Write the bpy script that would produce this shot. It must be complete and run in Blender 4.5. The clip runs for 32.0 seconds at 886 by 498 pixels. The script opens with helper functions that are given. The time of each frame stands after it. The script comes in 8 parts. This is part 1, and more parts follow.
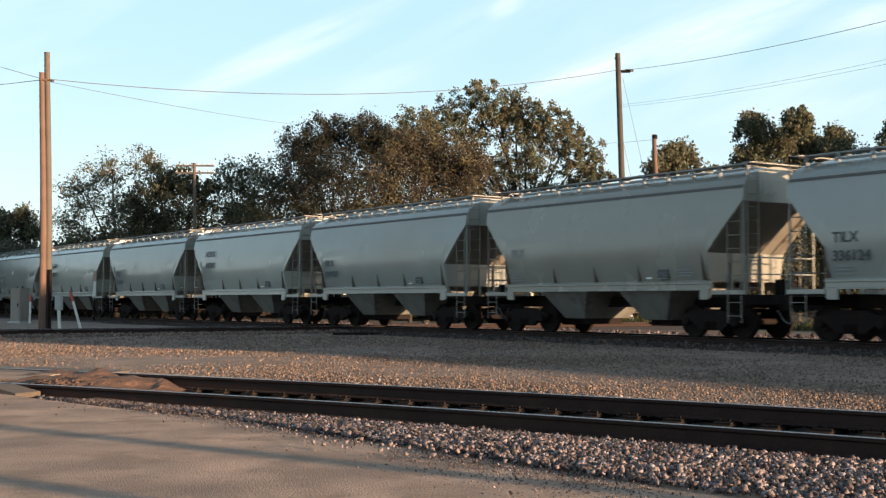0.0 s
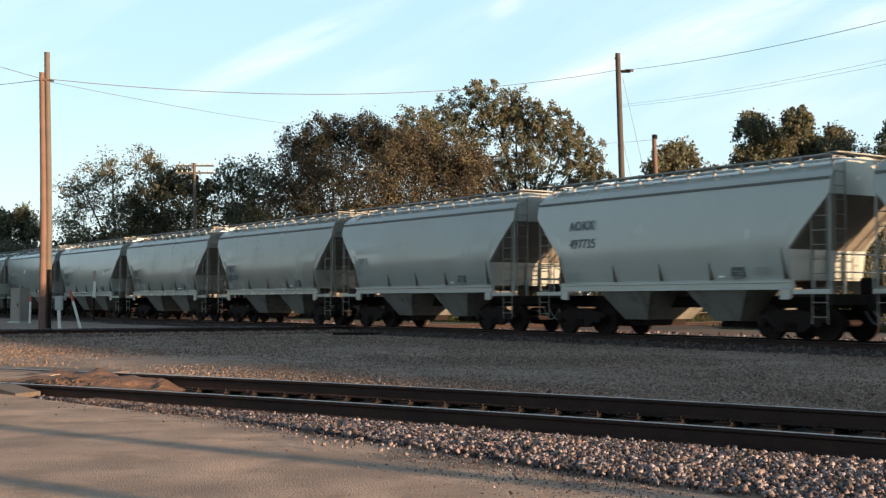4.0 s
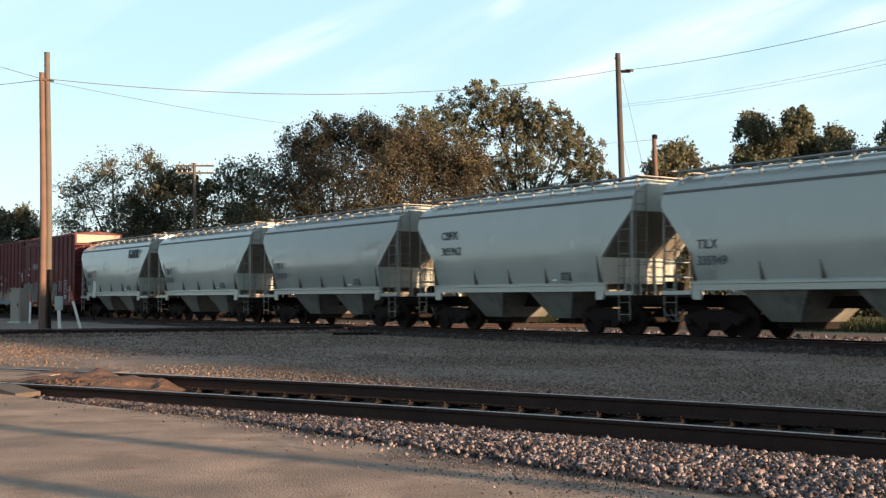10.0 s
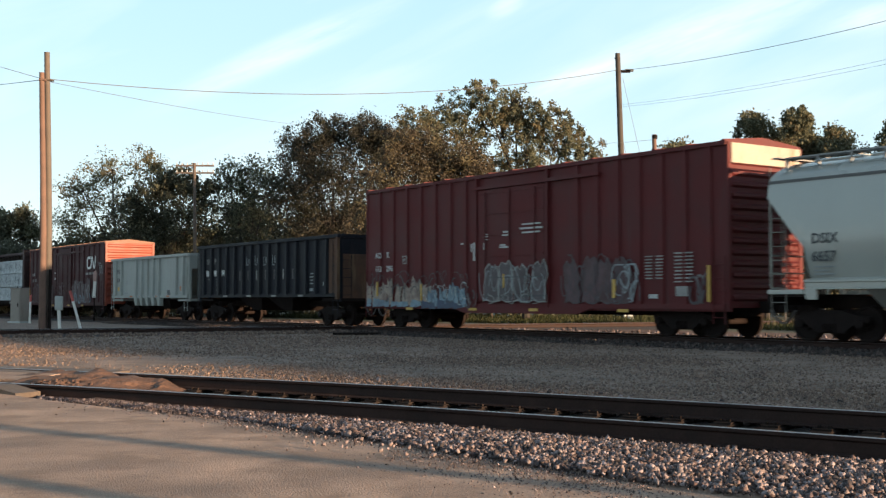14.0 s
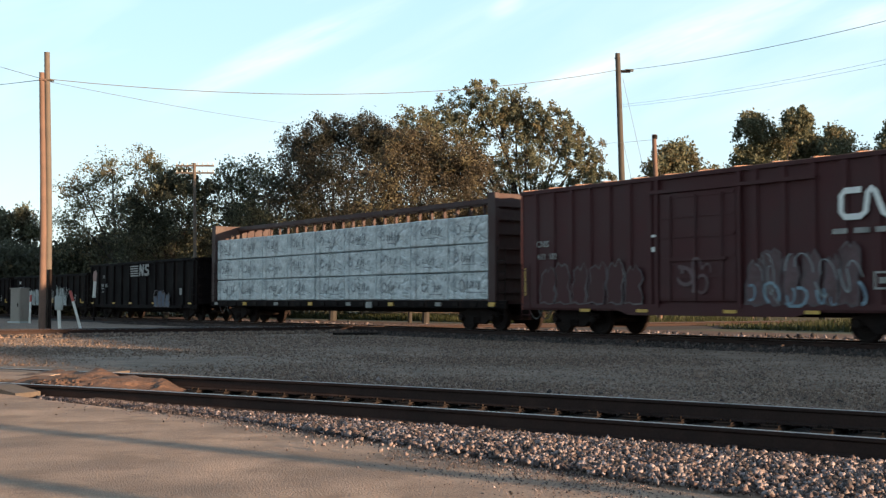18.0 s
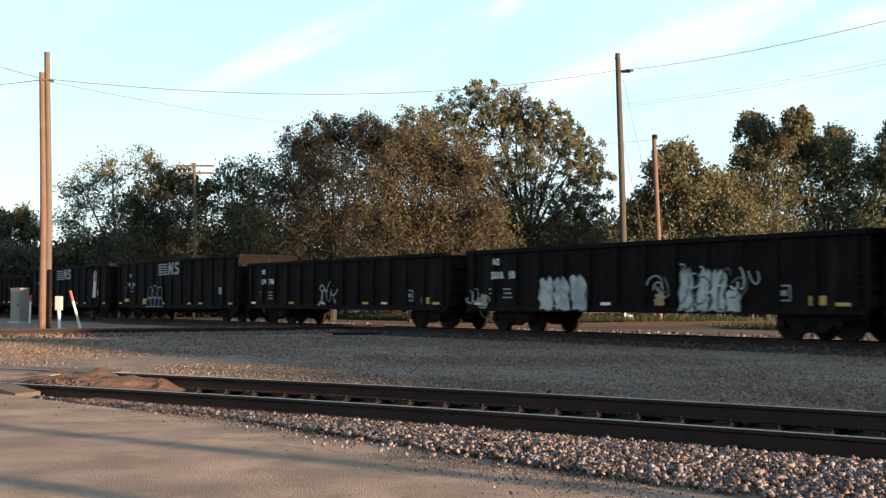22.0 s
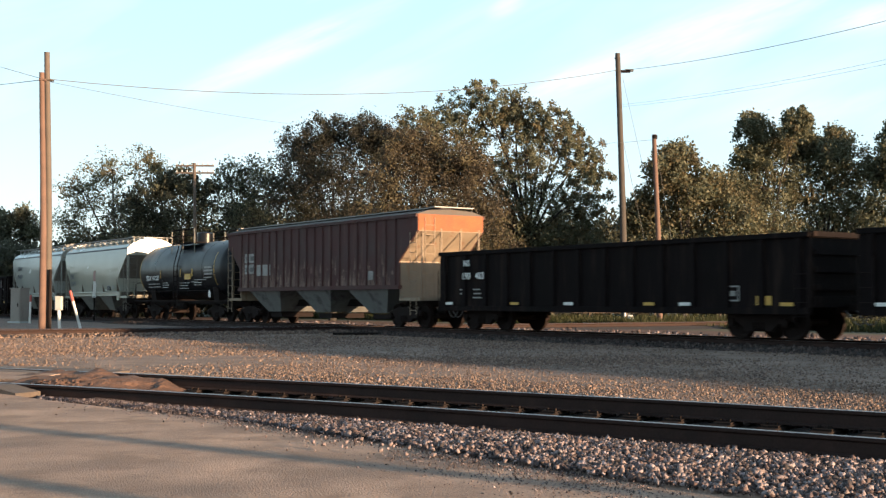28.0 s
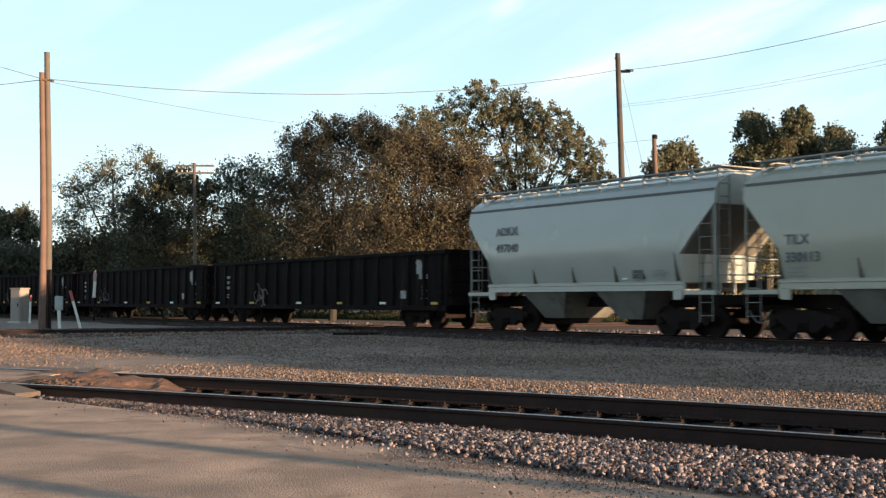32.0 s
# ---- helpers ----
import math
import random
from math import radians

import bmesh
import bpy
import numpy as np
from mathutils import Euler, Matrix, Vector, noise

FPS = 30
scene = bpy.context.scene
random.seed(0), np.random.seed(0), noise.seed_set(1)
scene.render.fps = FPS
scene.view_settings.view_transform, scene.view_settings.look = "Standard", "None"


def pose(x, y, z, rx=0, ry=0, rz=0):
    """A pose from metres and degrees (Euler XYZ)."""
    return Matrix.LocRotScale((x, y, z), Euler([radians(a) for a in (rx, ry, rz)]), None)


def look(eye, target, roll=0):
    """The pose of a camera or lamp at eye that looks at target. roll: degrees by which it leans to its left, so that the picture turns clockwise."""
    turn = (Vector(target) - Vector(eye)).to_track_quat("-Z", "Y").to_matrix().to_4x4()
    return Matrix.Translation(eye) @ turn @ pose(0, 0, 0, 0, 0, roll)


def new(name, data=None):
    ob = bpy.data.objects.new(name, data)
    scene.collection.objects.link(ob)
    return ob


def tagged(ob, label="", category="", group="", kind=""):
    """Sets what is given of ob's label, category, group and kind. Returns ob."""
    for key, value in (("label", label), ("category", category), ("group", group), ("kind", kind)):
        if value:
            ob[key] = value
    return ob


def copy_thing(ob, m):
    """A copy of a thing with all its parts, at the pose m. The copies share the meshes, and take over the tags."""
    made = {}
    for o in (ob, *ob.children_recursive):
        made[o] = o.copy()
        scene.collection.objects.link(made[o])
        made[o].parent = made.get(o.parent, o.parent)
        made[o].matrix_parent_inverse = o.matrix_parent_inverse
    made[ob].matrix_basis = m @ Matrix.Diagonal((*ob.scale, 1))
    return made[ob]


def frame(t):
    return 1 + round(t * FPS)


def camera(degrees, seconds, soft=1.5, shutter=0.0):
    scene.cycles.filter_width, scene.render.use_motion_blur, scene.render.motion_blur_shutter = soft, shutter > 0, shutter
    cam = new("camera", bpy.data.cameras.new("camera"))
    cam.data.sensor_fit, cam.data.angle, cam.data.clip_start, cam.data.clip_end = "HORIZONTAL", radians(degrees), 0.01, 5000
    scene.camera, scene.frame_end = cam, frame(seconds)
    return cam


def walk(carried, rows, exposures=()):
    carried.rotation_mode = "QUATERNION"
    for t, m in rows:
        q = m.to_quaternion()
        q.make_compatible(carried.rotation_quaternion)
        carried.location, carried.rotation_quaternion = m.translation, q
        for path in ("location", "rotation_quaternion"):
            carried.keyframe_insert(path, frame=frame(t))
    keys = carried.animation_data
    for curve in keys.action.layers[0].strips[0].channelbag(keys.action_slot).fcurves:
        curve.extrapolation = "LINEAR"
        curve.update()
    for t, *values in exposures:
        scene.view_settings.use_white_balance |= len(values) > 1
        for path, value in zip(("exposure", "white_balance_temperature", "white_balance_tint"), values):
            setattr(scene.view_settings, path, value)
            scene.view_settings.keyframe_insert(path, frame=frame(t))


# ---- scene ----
# ---- camera: it stands still beside the crossing ----
EYE_Z = 1.33
cam = camera(40.7, 32.0, soft=1.3, shutter=0.25)
walk(cam, [(0, pose(0, 0, EYE_Z, 92.49)), (32, pose(0, 0, EYE_Z, 92.49))], exposures=[(0, 1.4, 6500, 10), (9, 1.43, 6500, 10), (19, 1.5, 6500, 10), (23, 1.62, 6500, 10), (27, 1.62, 6500, 10), (32, 1.5, 6500, 10)])

# ---- sun and sky ----
SUN_AZIMUTH, SUN_HEIGHT = 125.5, 6.1   # degrees clockwise from +y, and above the horizon
world = bpy.data.worlds.new("sky")
scene.world = world
world.use_nodes = True


def sky():
    nt = world.node_tree
    n, link = nt.nodes, nt.links
    n.clear()
    out = n.new("ShaderNodeOutputWorld")
    back = n.new("ShaderNodeBackground")
    air = n.new("ShaderNodeTexSky")
    air.sky_type, air.sun_disc = "NISHITA", False
    air.sun_elevation, air.sun_rotation = radians(SUN_HEIGHT), radians(SUN_AZIMUTH)
    air.air_density, air.dust_density, air.ozone_density = 1.0, 0.5, 2.0
    co = n.new("ShaderNodeTexCoord")
    # thin streaks of high cloud, drawn out along one wind
    turn = n.new("ShaderNodeMapping")
    turn.vector_type = "TEXTURE"
    turn.inputs["Rotation"].default_value = (0, radians(-24), 0)
    turn.inputs["Scale"].default_value = (0.60, 0.60, 0.085)
    link.new(co.outputs["Generated"], turn.inputs["Vector"])
    wisp = n.new("ShaderNodeTexNoise")
    wisp.inputs["Scale"].default_value, wisp.inputs["Detail"].default_value, wisp.inputs["Roughness"].default_value = 1.3, 6, 0.5
    wisp.inputs["Distortion"].default_value = 0.5
    link.new(turn.outputs[0], wisp.inputs["Vector"])
    ramp = n.new("ShaderNodeValToRGB")
    ramp.color_ramp.elements[0].position, ramp.color_ramp.elements[1].position = 0.46, 0.76
    link.new(wisp.outputs["Fac"], ramp.inputs[0])
    veil = n.new("ShaderNodeMix")      # a thin even veil of haze
    veil.data_type = "RGBA"
    split = n.new("ShaderNodeSeparateXYZ")
    link.new(co.outputs["Generated"], split.inputs[0])
    thin = n.new("ShaderNodeMapRange")     # haze lies thick towards the horizon and thins out overhead
    thin.interpolation_type = "SMOOTHSTEP"
    thin.inputs["From Min"].default_value, thin.inputs["From Max"].default_value = 0.22, 0.75
    thin.inputs["To Min"].default_value, thin.inputs["To Max"].default_value = 0.70, 0.12
    link.new(split.outputs["Z"], thin.inputs["Value"])
    link.new(thin.outputs[0], veil.inputs["Factor"])
    link.new(air.outputs[0], veil.inputs["A"])
    low = n.new("ShaderNodeMapRange")      # and whitest just over the horizon
    low.interpolation_type = "SMOOTHSTEP"
    low.inputs["From Min"].default_value, low.inputs["From Max"].default_value = 0.03, 0.24
    low.inputs["To Min"].default_value, low.inputs["To Max"].default_value = 0.55, 0.0
    link.new(split.outputs["Z"], low.inputs["Value"])
    haze = n.new("ShaderNodeMix")
    haze.data_type = "RGBA"
    link.new(low.outputs[0], haze.inputs["Factor"])
    haze.inputs["A"].default_value = (3.5, 5.15, 6.0, 1)
    haze.inputs["B"].default_value = (5.7, 6.2, 6.4, 1)
    link.new(haze.outputs["Result"], veil.inputs["B"])
    mix = n.new("ShaderNodeMix")
    mix.data_type = "RGBA"
    amount = n.new("ShaderNodeMapRange")
    amount.inputs["To Min"].default_value, amount.inputs["To Max"].default_value = 0.0, 0.38
    link.new(ramp.outputs["Color"], amount.inputs["Value"])
    # a few broad brushed streaks: place across and up, half length, half width, slant, strength
    flat = n.new("ShaderNodeVectorMath")
    flat.operation = "DIVIDE"
    spread = n.new("ShaderNodeCombineXYZ")
    for k in range(3):
        link.new(split.outputs["Y"], spread.inputs[k])
    link.new(co.outputs["Generated"], flat.inputs[0])
    link.new(spread.outputs[0], flat.inputs[1])
    fray = n.new("ShaderNodeTexNoise")
    fray.inputs["Scale"].default_value, fray.inputs["Detail"].default_value, fray.inputs["Roughness"].default_value = 2.2, 5, 0.6
    torn = n.new("ShaderNodeMapping")
    torn.vector_type = "TEXTURE"
    torn.inputs["Rotation"].default_value = (0, radians(-21), 0)
    torn.inputs["Scale"].default_value = (0.32, 1.0, 0.05)
    link.new(flat.outputs[0], torn.inputs["Vector"])
    link.new(torn.outputs[0], fray.inputs["Vector"])
    rough = n.new("ShaderNodeMapRange")
    rough.inputs["From Min"].default_value, rough.inputs["From Max"].default_value = 0.30, 0.62
    link.new(fray.outputs["Fac"], rough.inputs["Value"])
    total = amount.outputs[0]
    for u, v, long, wide, slant, much in ((-0.135, 0.210, 0.125, 0.015, 24, 0.62), (0.215, 0.224, 0.150, 0.024, 19, 0.55), (0.108, 0.184, 0.060, 0.016, 16, 0.42),
                                          (0.365, 0.240, 0.060, 0.016, 14, 0.55), (-0.075, 0.182, 0.070, 0.014, 12, 0.22), (0.315, 0.160, 0.120, 0.018, 8, 0.25), (0.055, 0.250, 0.022, 0.009, 30, 0.4)):
        lay = n.new("ShaderNodeMapping")
        lay.vector_type = "TEXTURE"
        lay.inputs["Location"].default_value = (u, 1.0, v)
        lay.inputs["Rotation"].default_value = (0, radians(-slant), 0)
        lay.inputs["Scale"].default_value = (long, 1.0, wide)
        link.new(flat.outputs[0], lay.inputs["Vector"])
        far = n.new("ShaderNodeVectorMath")
        far.operation = "LENGTH"
        link.new(lay.outputs[0], far.inputs[0])
        fade = n.new("ShaderNodeMapRange")
        fade.interpolation_type = "SMOOTHERSTEP"
        fade.inputs["From Min"].default_value, fade.inputs["From Max"].default_value = 0.0, 1.35
        fade.inputs["To Min"].default_value, fade.inputs["To Max"].default_value = much, 0.0
        link.new(far.outputs["Value"], fade.inputs["Value"])
        worn = n.new("ShaderNodeMath")
        worn.operation = "MULTIPLY"
        link.new(fade.outputs[0], worn.inputs[0])
        link.new(rough.outputs[0], worn.inputs[1])
        both = n.new("ShaderNodeMath")
        both.operation, both.use_clamp = "ADD", True
        link.new(total, both.inputs[0])
        link.new(worn.outputs[0], both.inputs[1])
        total = both.outputs[0]
    link.new(total, mix.inputs["Factor"])
    link.new(veil.outputs["Result"], mix.inputs["A"])
    mix.inputs["B"].default_value = (5.5, 5.85, 5.95, 1)
    link.new(mix.outputs["Result"], back.inputs["Color"])
    back.inputs["Strength"].default_value = 0.08
    link.new(back.outputs[0], out.inputs[0])


sky()
sun = new("sun", bpy.data.lights.new("sun", "SUN"))
sun.data.energy, sun.data.angle, sun.data.color = 5.0, radians(0.8), (1.0, 0.68, 0.41)
_a, _e = radians(SUN_AZIMUTH), radians(SUN_HEIGHT)
SUNWARD = Vector((math.sin(_a) * math.cos(_e), math.cos(_a) * math.cos(_e), math.sin(_e)))
sun.matrix_world = look(SUNWARD * 200, (0, 0, 0))

# ---- materials ----


def surface(name, base, rough=0.6, metal=0.0, vary=0.12, scale=3.0, stain=None, stain_at=0.55, streak=False,
            grain=40.0, bump=0.15, island=0.0, spec=0.5, loose=0.0, tints=()):
    """A procedural surface: base colour, slow variation, stains (streak: drawn downwards), grain with relief."""
    m = bpy.data.materials.new(name)
    m.use_nodes = True
    nt = m.node_tree
    n, link = nt.nodes, nt.links
    bsdf = n["Principled BSDF"]
    co = n.new("ShaderNodeTexCoord")
    shift = n.new("ShaderNodeVectorMath")
    shift.operation = "ADD"
    info = n.new("ShaderNodeObjectInfo")
    link.new(co.outputs["Object"], shift.inputs[0])
    far = n.new("ShaderNodeMath")
    far.operation = "MULTIPLY"
    far.inputs[1].default_value = 37.0 if loose else 0.0
    link.new(info.outputs["Random"], far.inputs[0])
    link.new(far.outputs[0], shift.inputs[1])
    slow = n.new("ShaderNodeTexNoise")
    slow.inputs["Scale"].default_value, slow.inputs["Detail"].default_value = scale, 4
    link.new(shift.outputs[0], slow.inputs["Vector"])
    fine = n.new("ShaderNodeTexNoise")
    fine.inputs["Scale"].default_value, fine.inputs["Detail"].default_value = grain, 3
    link.new(shift.outputs[0], fine.inputs["Vector"])

    def mapped(sock, low, high):
        r = n.new("ShaderNodeMapRange")
        r.inputs["From Min"].default_value, r.inputs["From Max"].default_value = 0.25, 0.75
        r.inputs["To Min"].default_value, r.inputs["To Max"].default_value = low, high
        link.new(sock, r.inputs["Value"])
        return r.outputs[0]

    def times(a, b):
        k = n.new("ShaderNodeMath")
        k.operation = "MULTIPLY"
        link.new(a, k.inputs[0])
        link.new(b, k.inputs[1])
        return k.outputs[0]

    value = times(mapped(slow.outputs["Fac"], 1 - vary, 1 + vary), mapped(fine.outputs["Fac"], 1 - vary * 0.7, 1 + vary * 0.7))
    if island:
        geo = n.new("ShaderNodeNewGeometry")
        r = n.new("ShaderNodeMapRange")
        r.inputs["To Min"].default_value, r.inputs["To Max"].default_value = 1 - island, 1 + island
        link.new(geo.outputs["Random Per Island"], r.inputs["Value"])
        value = times(value, r.outputs[0])
    if loose:
        r = n.new("ShaderNodeMapRange")
        r.inputs["To Min"].default_value, r.inputs["To Max"].default_value = 1 - loose, 1 + loose
        link.new(info.outputs["Random"], r.inputs["Value"])
        value = times(value, r.outputs[0])
    colour = n.new("ShaderNodeVectorMath")
    colour.operation = "SCALE"
    colour.inputs[0].default_value = base
    link.new(value, colour.inputs["Scale"])
    result = colour.outputs[0]
    if tints:
        # every loose piece takes one of a few tints
        geo = n.new("ShaderNodeNewGeometry")
        pick = n.new("ShaderNodeMath")
        pick.operation = "FRACT"
        many = n.new("ShaderNodeMath")
        many.operation = "MULTIPLY"
        many.inputs[1].default_value = 17.3
        link.new(geo.outputs["Random Per Island"], many.inputs[0])
        link.new(many.outputs[0], pick.inputs[0])
        band = n.new("ShaderNodeValToRGB")
        band.color_ramp.interpolation = "CONSTANT"
        while len(band.color_ramp.elements) < len(tints):
            band.color_ramp.elements.new(0.5)
        for k, c in enumerate(tints):
            band.color_ramp.elements[k].position = k / len(tints)
            band.color_ramp.elements[k].color = (*c, 1)
        link.new(pick.outputs[0], band.inputs[0])
        tint = n.new("ShaderNodeVectorMath")
        tint.operation = "MULTIPLY"
        link.new(result, tint.inputs[0])
        link.new(band.outputs["Color"], tint.inputs[1])
        result = tint.outputs[0]
    if stain:
        spot = n.new("ShaderNodeTexNoise")
        spot.inputs["Scale"].default_value, spot.inputs["Detail"].default_value = 1.0, 6
        spot.inputs["Roughness"].default_value = 0.62
        drawn = n.new("ShaderNodeMapping")
        drawn.inputs["Scale"].default_value = (3.2, 3.2, 0.35) if streak else (1.4, 1.4, 1.4)
        link.new(shift.outputs[0], drawn.inputs["Vector"])
        link.new(drawn.outputs[0], spot.inputs["Vector"])
        ramp = n.new("ShaderNodeMapRange")
        ramp.inputs["From Min"].default_value, ramp.inputs["From Max"].default_value = stain_at, stain_at + 0.14
        ramp.inputs["To Max"].default_value = 0.8
        link.new(spot.outputs["Fac"], ramp.inputs["Value"])
        mix = n.new("ShaderNodeMix")
        mix.data_type = "RGBA"
        link.new(ramp.outputs[0], mix.inputs["Factor"])
        link.new(result, mix.inputs["A"])
        mix.inputs["B"].default_value = (*stain, 1)
        result = mix.outputs["Result"]
    link.new(result, bsdf.inputs["Base Color"])
    bsdf.inputs["Metallic"].default_value = metal
    bsdf.inputs["Specular IOR Level"].default_value = spec
    link.new(mapped(slow.outputs["Fac"], max(0.05, rough - 0.12), min(1, rough + 0.12)), bsdf.inputs["Roughness"])
    if bump:
        b = n.new("ShaderNodeBump")
        b.inputs["Strength"].default_value, b.inputs["Distance"].default_value = bump, 0.02
        link.new(fine.outputs["Fac"], b.inputs["Height"])
        link.new(b.outputs[0], bsdf.inputs["Normal"])
    return m


def foliage(name, base, second):
    """Leaves: two hues from leaf to leaf, with light passing through."""
    m = bpy.data.materials.new(name)
    m.use_nodes = True
    n, link = m.node_tree.nodes, m.node_tree.links
    bsdf, out = n["Principled BSDF"], n["Material Output"]
    geo = n.new("ShaderNodeNewGeometry")
    mix = n.new("ShaderNodeMix")
    mix.data_type = "RGBA"
    link.new(geo.outputs["Random Per Island"], mix.inputs["Factor"])
    mix.inputs["A"].default_value, mix.inputs["B"].default_value = (*base, 1), (*second, 1)
    link.new(mix.outputs["Result"], bsdf.inputs["Base Color"])
    bsdf.inputs["Roughness"].default_value = 0.6
    bsdf.inputs["Specular IOR Level"].default_value = 0.25
    glow = n.new("ShaderNodeBsdfTranslucent")
    link.new(mix.outputs["Result"], glow.inputs["Color"])
    both = n.new("ShaderNodeMixShader")
    both.inputs[0].default_value = 0.4
    link.new(bsdf.outputs[0], both.inputs[1])
    link.new(glow.outputs[0], both.inputs[2])
    link.new(both.outputs[0], out.inputs[0])
    return m


RUST = (0.13, 0.055, 0.03)
M_GREY = surface("grey_car_paint", (0.262, 0.270, 0.252), 0.20, spec=0.75, vary=0.06, scale=0.6, stain=(0.28, 0.27, 0.23), stain_at=0.63, streak=True, bump=0.03)
M_DUSTY = surface("dusty_car_paint", (0.232, 0.224, 0.196), 0.24, spec=0.7, vary=0.09, scale=0.6, stain=(0.24, 0.215, 0.175), stain_at=0.57, streak=True, bump=0.03)
M_PALE = surface("pale_car_paint", (0.335, 0.345, 0.318), 0.20, spec=0.75, vary=0.05, scale=0.6, stain=(0.36, 0.355, 0.31), stain_at=0.67, streak=True, bump=0.03)
M_CREAM = surface("weathered_cream_paint", (0.30, 0.265, 0.22), 0.7, vary=0.2, scale=0.9, stain=(0.26, 0.105, 0.045), stain_at=0.57, streak=True, bump=0.05)
# dusty car paint, darkened to paint in the shade under the end overhang
M_SLOPE = surface("dusty_shaded_slope_sheet", (0.15, 0.135, 0.115), 0.7, vary=0.25, scale=1.5, stain=(0.08, 0.065, 0.055), stain_at=0.6, bump=0.05)
M_GUSSET = surface("rust_stained_gusset", (0.085, 0.060, 0.042), 0.7, vary=0.3, scale=4, bump=0.05)
M_SEAM = surface("dark_seam", (0.10, 0.10, 0.10), 0.7, bump=0)
M_UNDER = surface("grimy_underframe", (0.0150, 0.0105, 0.0098), 0.85, vary=0.3, scale=5, stain=(0.024, 0.017, 0.014), bump=0.2, spec=0.12)
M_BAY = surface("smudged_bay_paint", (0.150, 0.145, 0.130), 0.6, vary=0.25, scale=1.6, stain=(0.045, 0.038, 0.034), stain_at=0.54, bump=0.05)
M_WHEEL = surface("wheel_steel", (0.0150, 0.0100, 0.0090), 0.8, 0.0, vary=0.3, scale=6, bump=0.1, spec=0.12)
M_GALV = surface("galvanised_grating", (0.22, 0.22, 0.215), 0.55, 0.3, vary=0.12, scale=6, bump=0.1)
M_BLACK = surface("faded_black_paint", (0.0072, 0.0054, 0.0058), 0.7, vary=0.35, scale=1.2, stain=(0.022, 0.0145, 0.0125), stain_at=0.55, streak=True, bump=0.10, spec=0.05)
M_BLACK2 = surface("dull_black_paint", (0.0080, 0.0060, 0.0062), 0.72, vary=0.35, scale=1.1, stain=(0.025, 0.0165, 0.0140), stain_at=0.53, streak=True, bump=0.10, spec=0.05)
M_INSIDE = surface("rusty_car_inside", (0.16, 0.085, 0.05), 0.85, vary=0.3, scale=2, bump=0.2)
M_TAN = surface("sun_bleached_rust", (0.30, 0.17, 0.10), 0.8, vary=0.25, scale=2, stain=(0.12, 0.07, 0.05), bump=0.15)
M_BOXRED = surface("oxide_red_paint", (0.088, 0.0148, 0.0155), 0.62, vary=0.18, scale=0.8, stain=(0.075, 0.028, 0.028), stain_at=0.60, streak=True, bump=0.06, spec=0.25)
M_CNBROWN = surface("brown_boxcar_paint", (0.050, 0.0150, 0.0165), 0.62, vary=0.16, scale=0.8, stain=(0.062, 0.028, 0.028), stain_at=0.62, streak=True, bump=0.06, spec=0.25)
M_OLDRED = surface("old_oxide_hopper_paint", (0.050, 0.0165, 0.0155), 0.75, vary=0.3, scale=0.9, stain=(0.10, 0.048, 0.036), stain_at=0.58, streak=True, bump=0.08)
M_RUSTROOF = surface("rusty_boxcar_roof", (0.20, 0.105, 0.075), 0.75, vary=0.2, scale=2, stain=(0.13, 0.065, 0.045), bump=0.08)
M_STONECAR = surface("grey_hopper_paint", (0.275, 0.295, 0.28), 0.5, vary=0.14, scale=0.7, stain=(0.205, 0.20, 0.175), stain_at=0.54, streak=True, bump=0.06)
M_TANK = surface("glossy_black_tank", (0.0055, 0.0060, 0.0080), 0.36, vary=0.25, scale=0.9, stain=(0.020, 0.020, 0.022), stain_at=0.60, bump=0.02, spec=0.32)
M_WRAP = surface("white_lumber_wrap", (0.45, 0.485, 0.50), 0.36, vary=0.24, scale=5.0, stain=(0.25, 0.285, 0.31), stain_at=0.52, grain=7.0, bump=1.6)
M_WHITE = surface("white_lettering", (0.68, 0.68, 0.66), 0.6, vary=0.15, scale=4, bump=0)
M_DARKINK = surface("dark_lettering", (0.05, 0.055, 0.06), 0.6, vary=0.1, scale=4, bump=0)
M_LETTERGREY = surface("greyed_white_lettering", (0.43, 0.43, 0.42), 0.65, vary=0.25, scale=4, bump=0)
M_FADEINK = surface("faded_lettering", (0.22, 0.24, 0.25), 0.6, vary=0.1, scale=4, bump=0)
M_DULLWHITE = surface("dull_white_marking", (0.25, 0.245, 0.235), 0.7, vary=0.35, scale=4, bump=0)
M_YELLOW = surface("yellow_reflector", (0.50, 0.30, 0.06), 0.5, vary=0.15, bump=0)
M_ORANGE = surface("orange_patch_paint", (0.42, 0.13, 0.035), 0.55, vary=0.15, bump=0)
M_RED = surface("red_reflector", (0.36, 0.07, 0.06), 0.5, vary=0.15, bump=0)
M_GRAFWHITE = surface("pale_spray_paint", (0.36, 0.375, 0.37), 0.6, vary=0.35, scale=2.5, stain=(0.17, 0.22, 0.22), stain_at=0.5, bump=0)
M_GRAFBLUE = surface("blue_spray_paint", (0.15, 0.22, 0.27), 0.6, vary=0.35, scale=2.5, stain=(0.06, 0.07, 0.12), stain_at=0.52, bump=0)
M_GRAFTAN = surface("tan_spray_paint", (0.27, 0.215, 0.175), 0.6, vary=0.35, scale=3, stain=(0.12, 0.06, 0.055), stain_at=0.5, bump=0)
M_PINK = surface("pink_spray_paint", (0.082, 0.045, 0.050), 0.6, vary=0.35, scale=3, stain=(0.05, 0.018, 0.020), stain_at=0.46, bump=0)

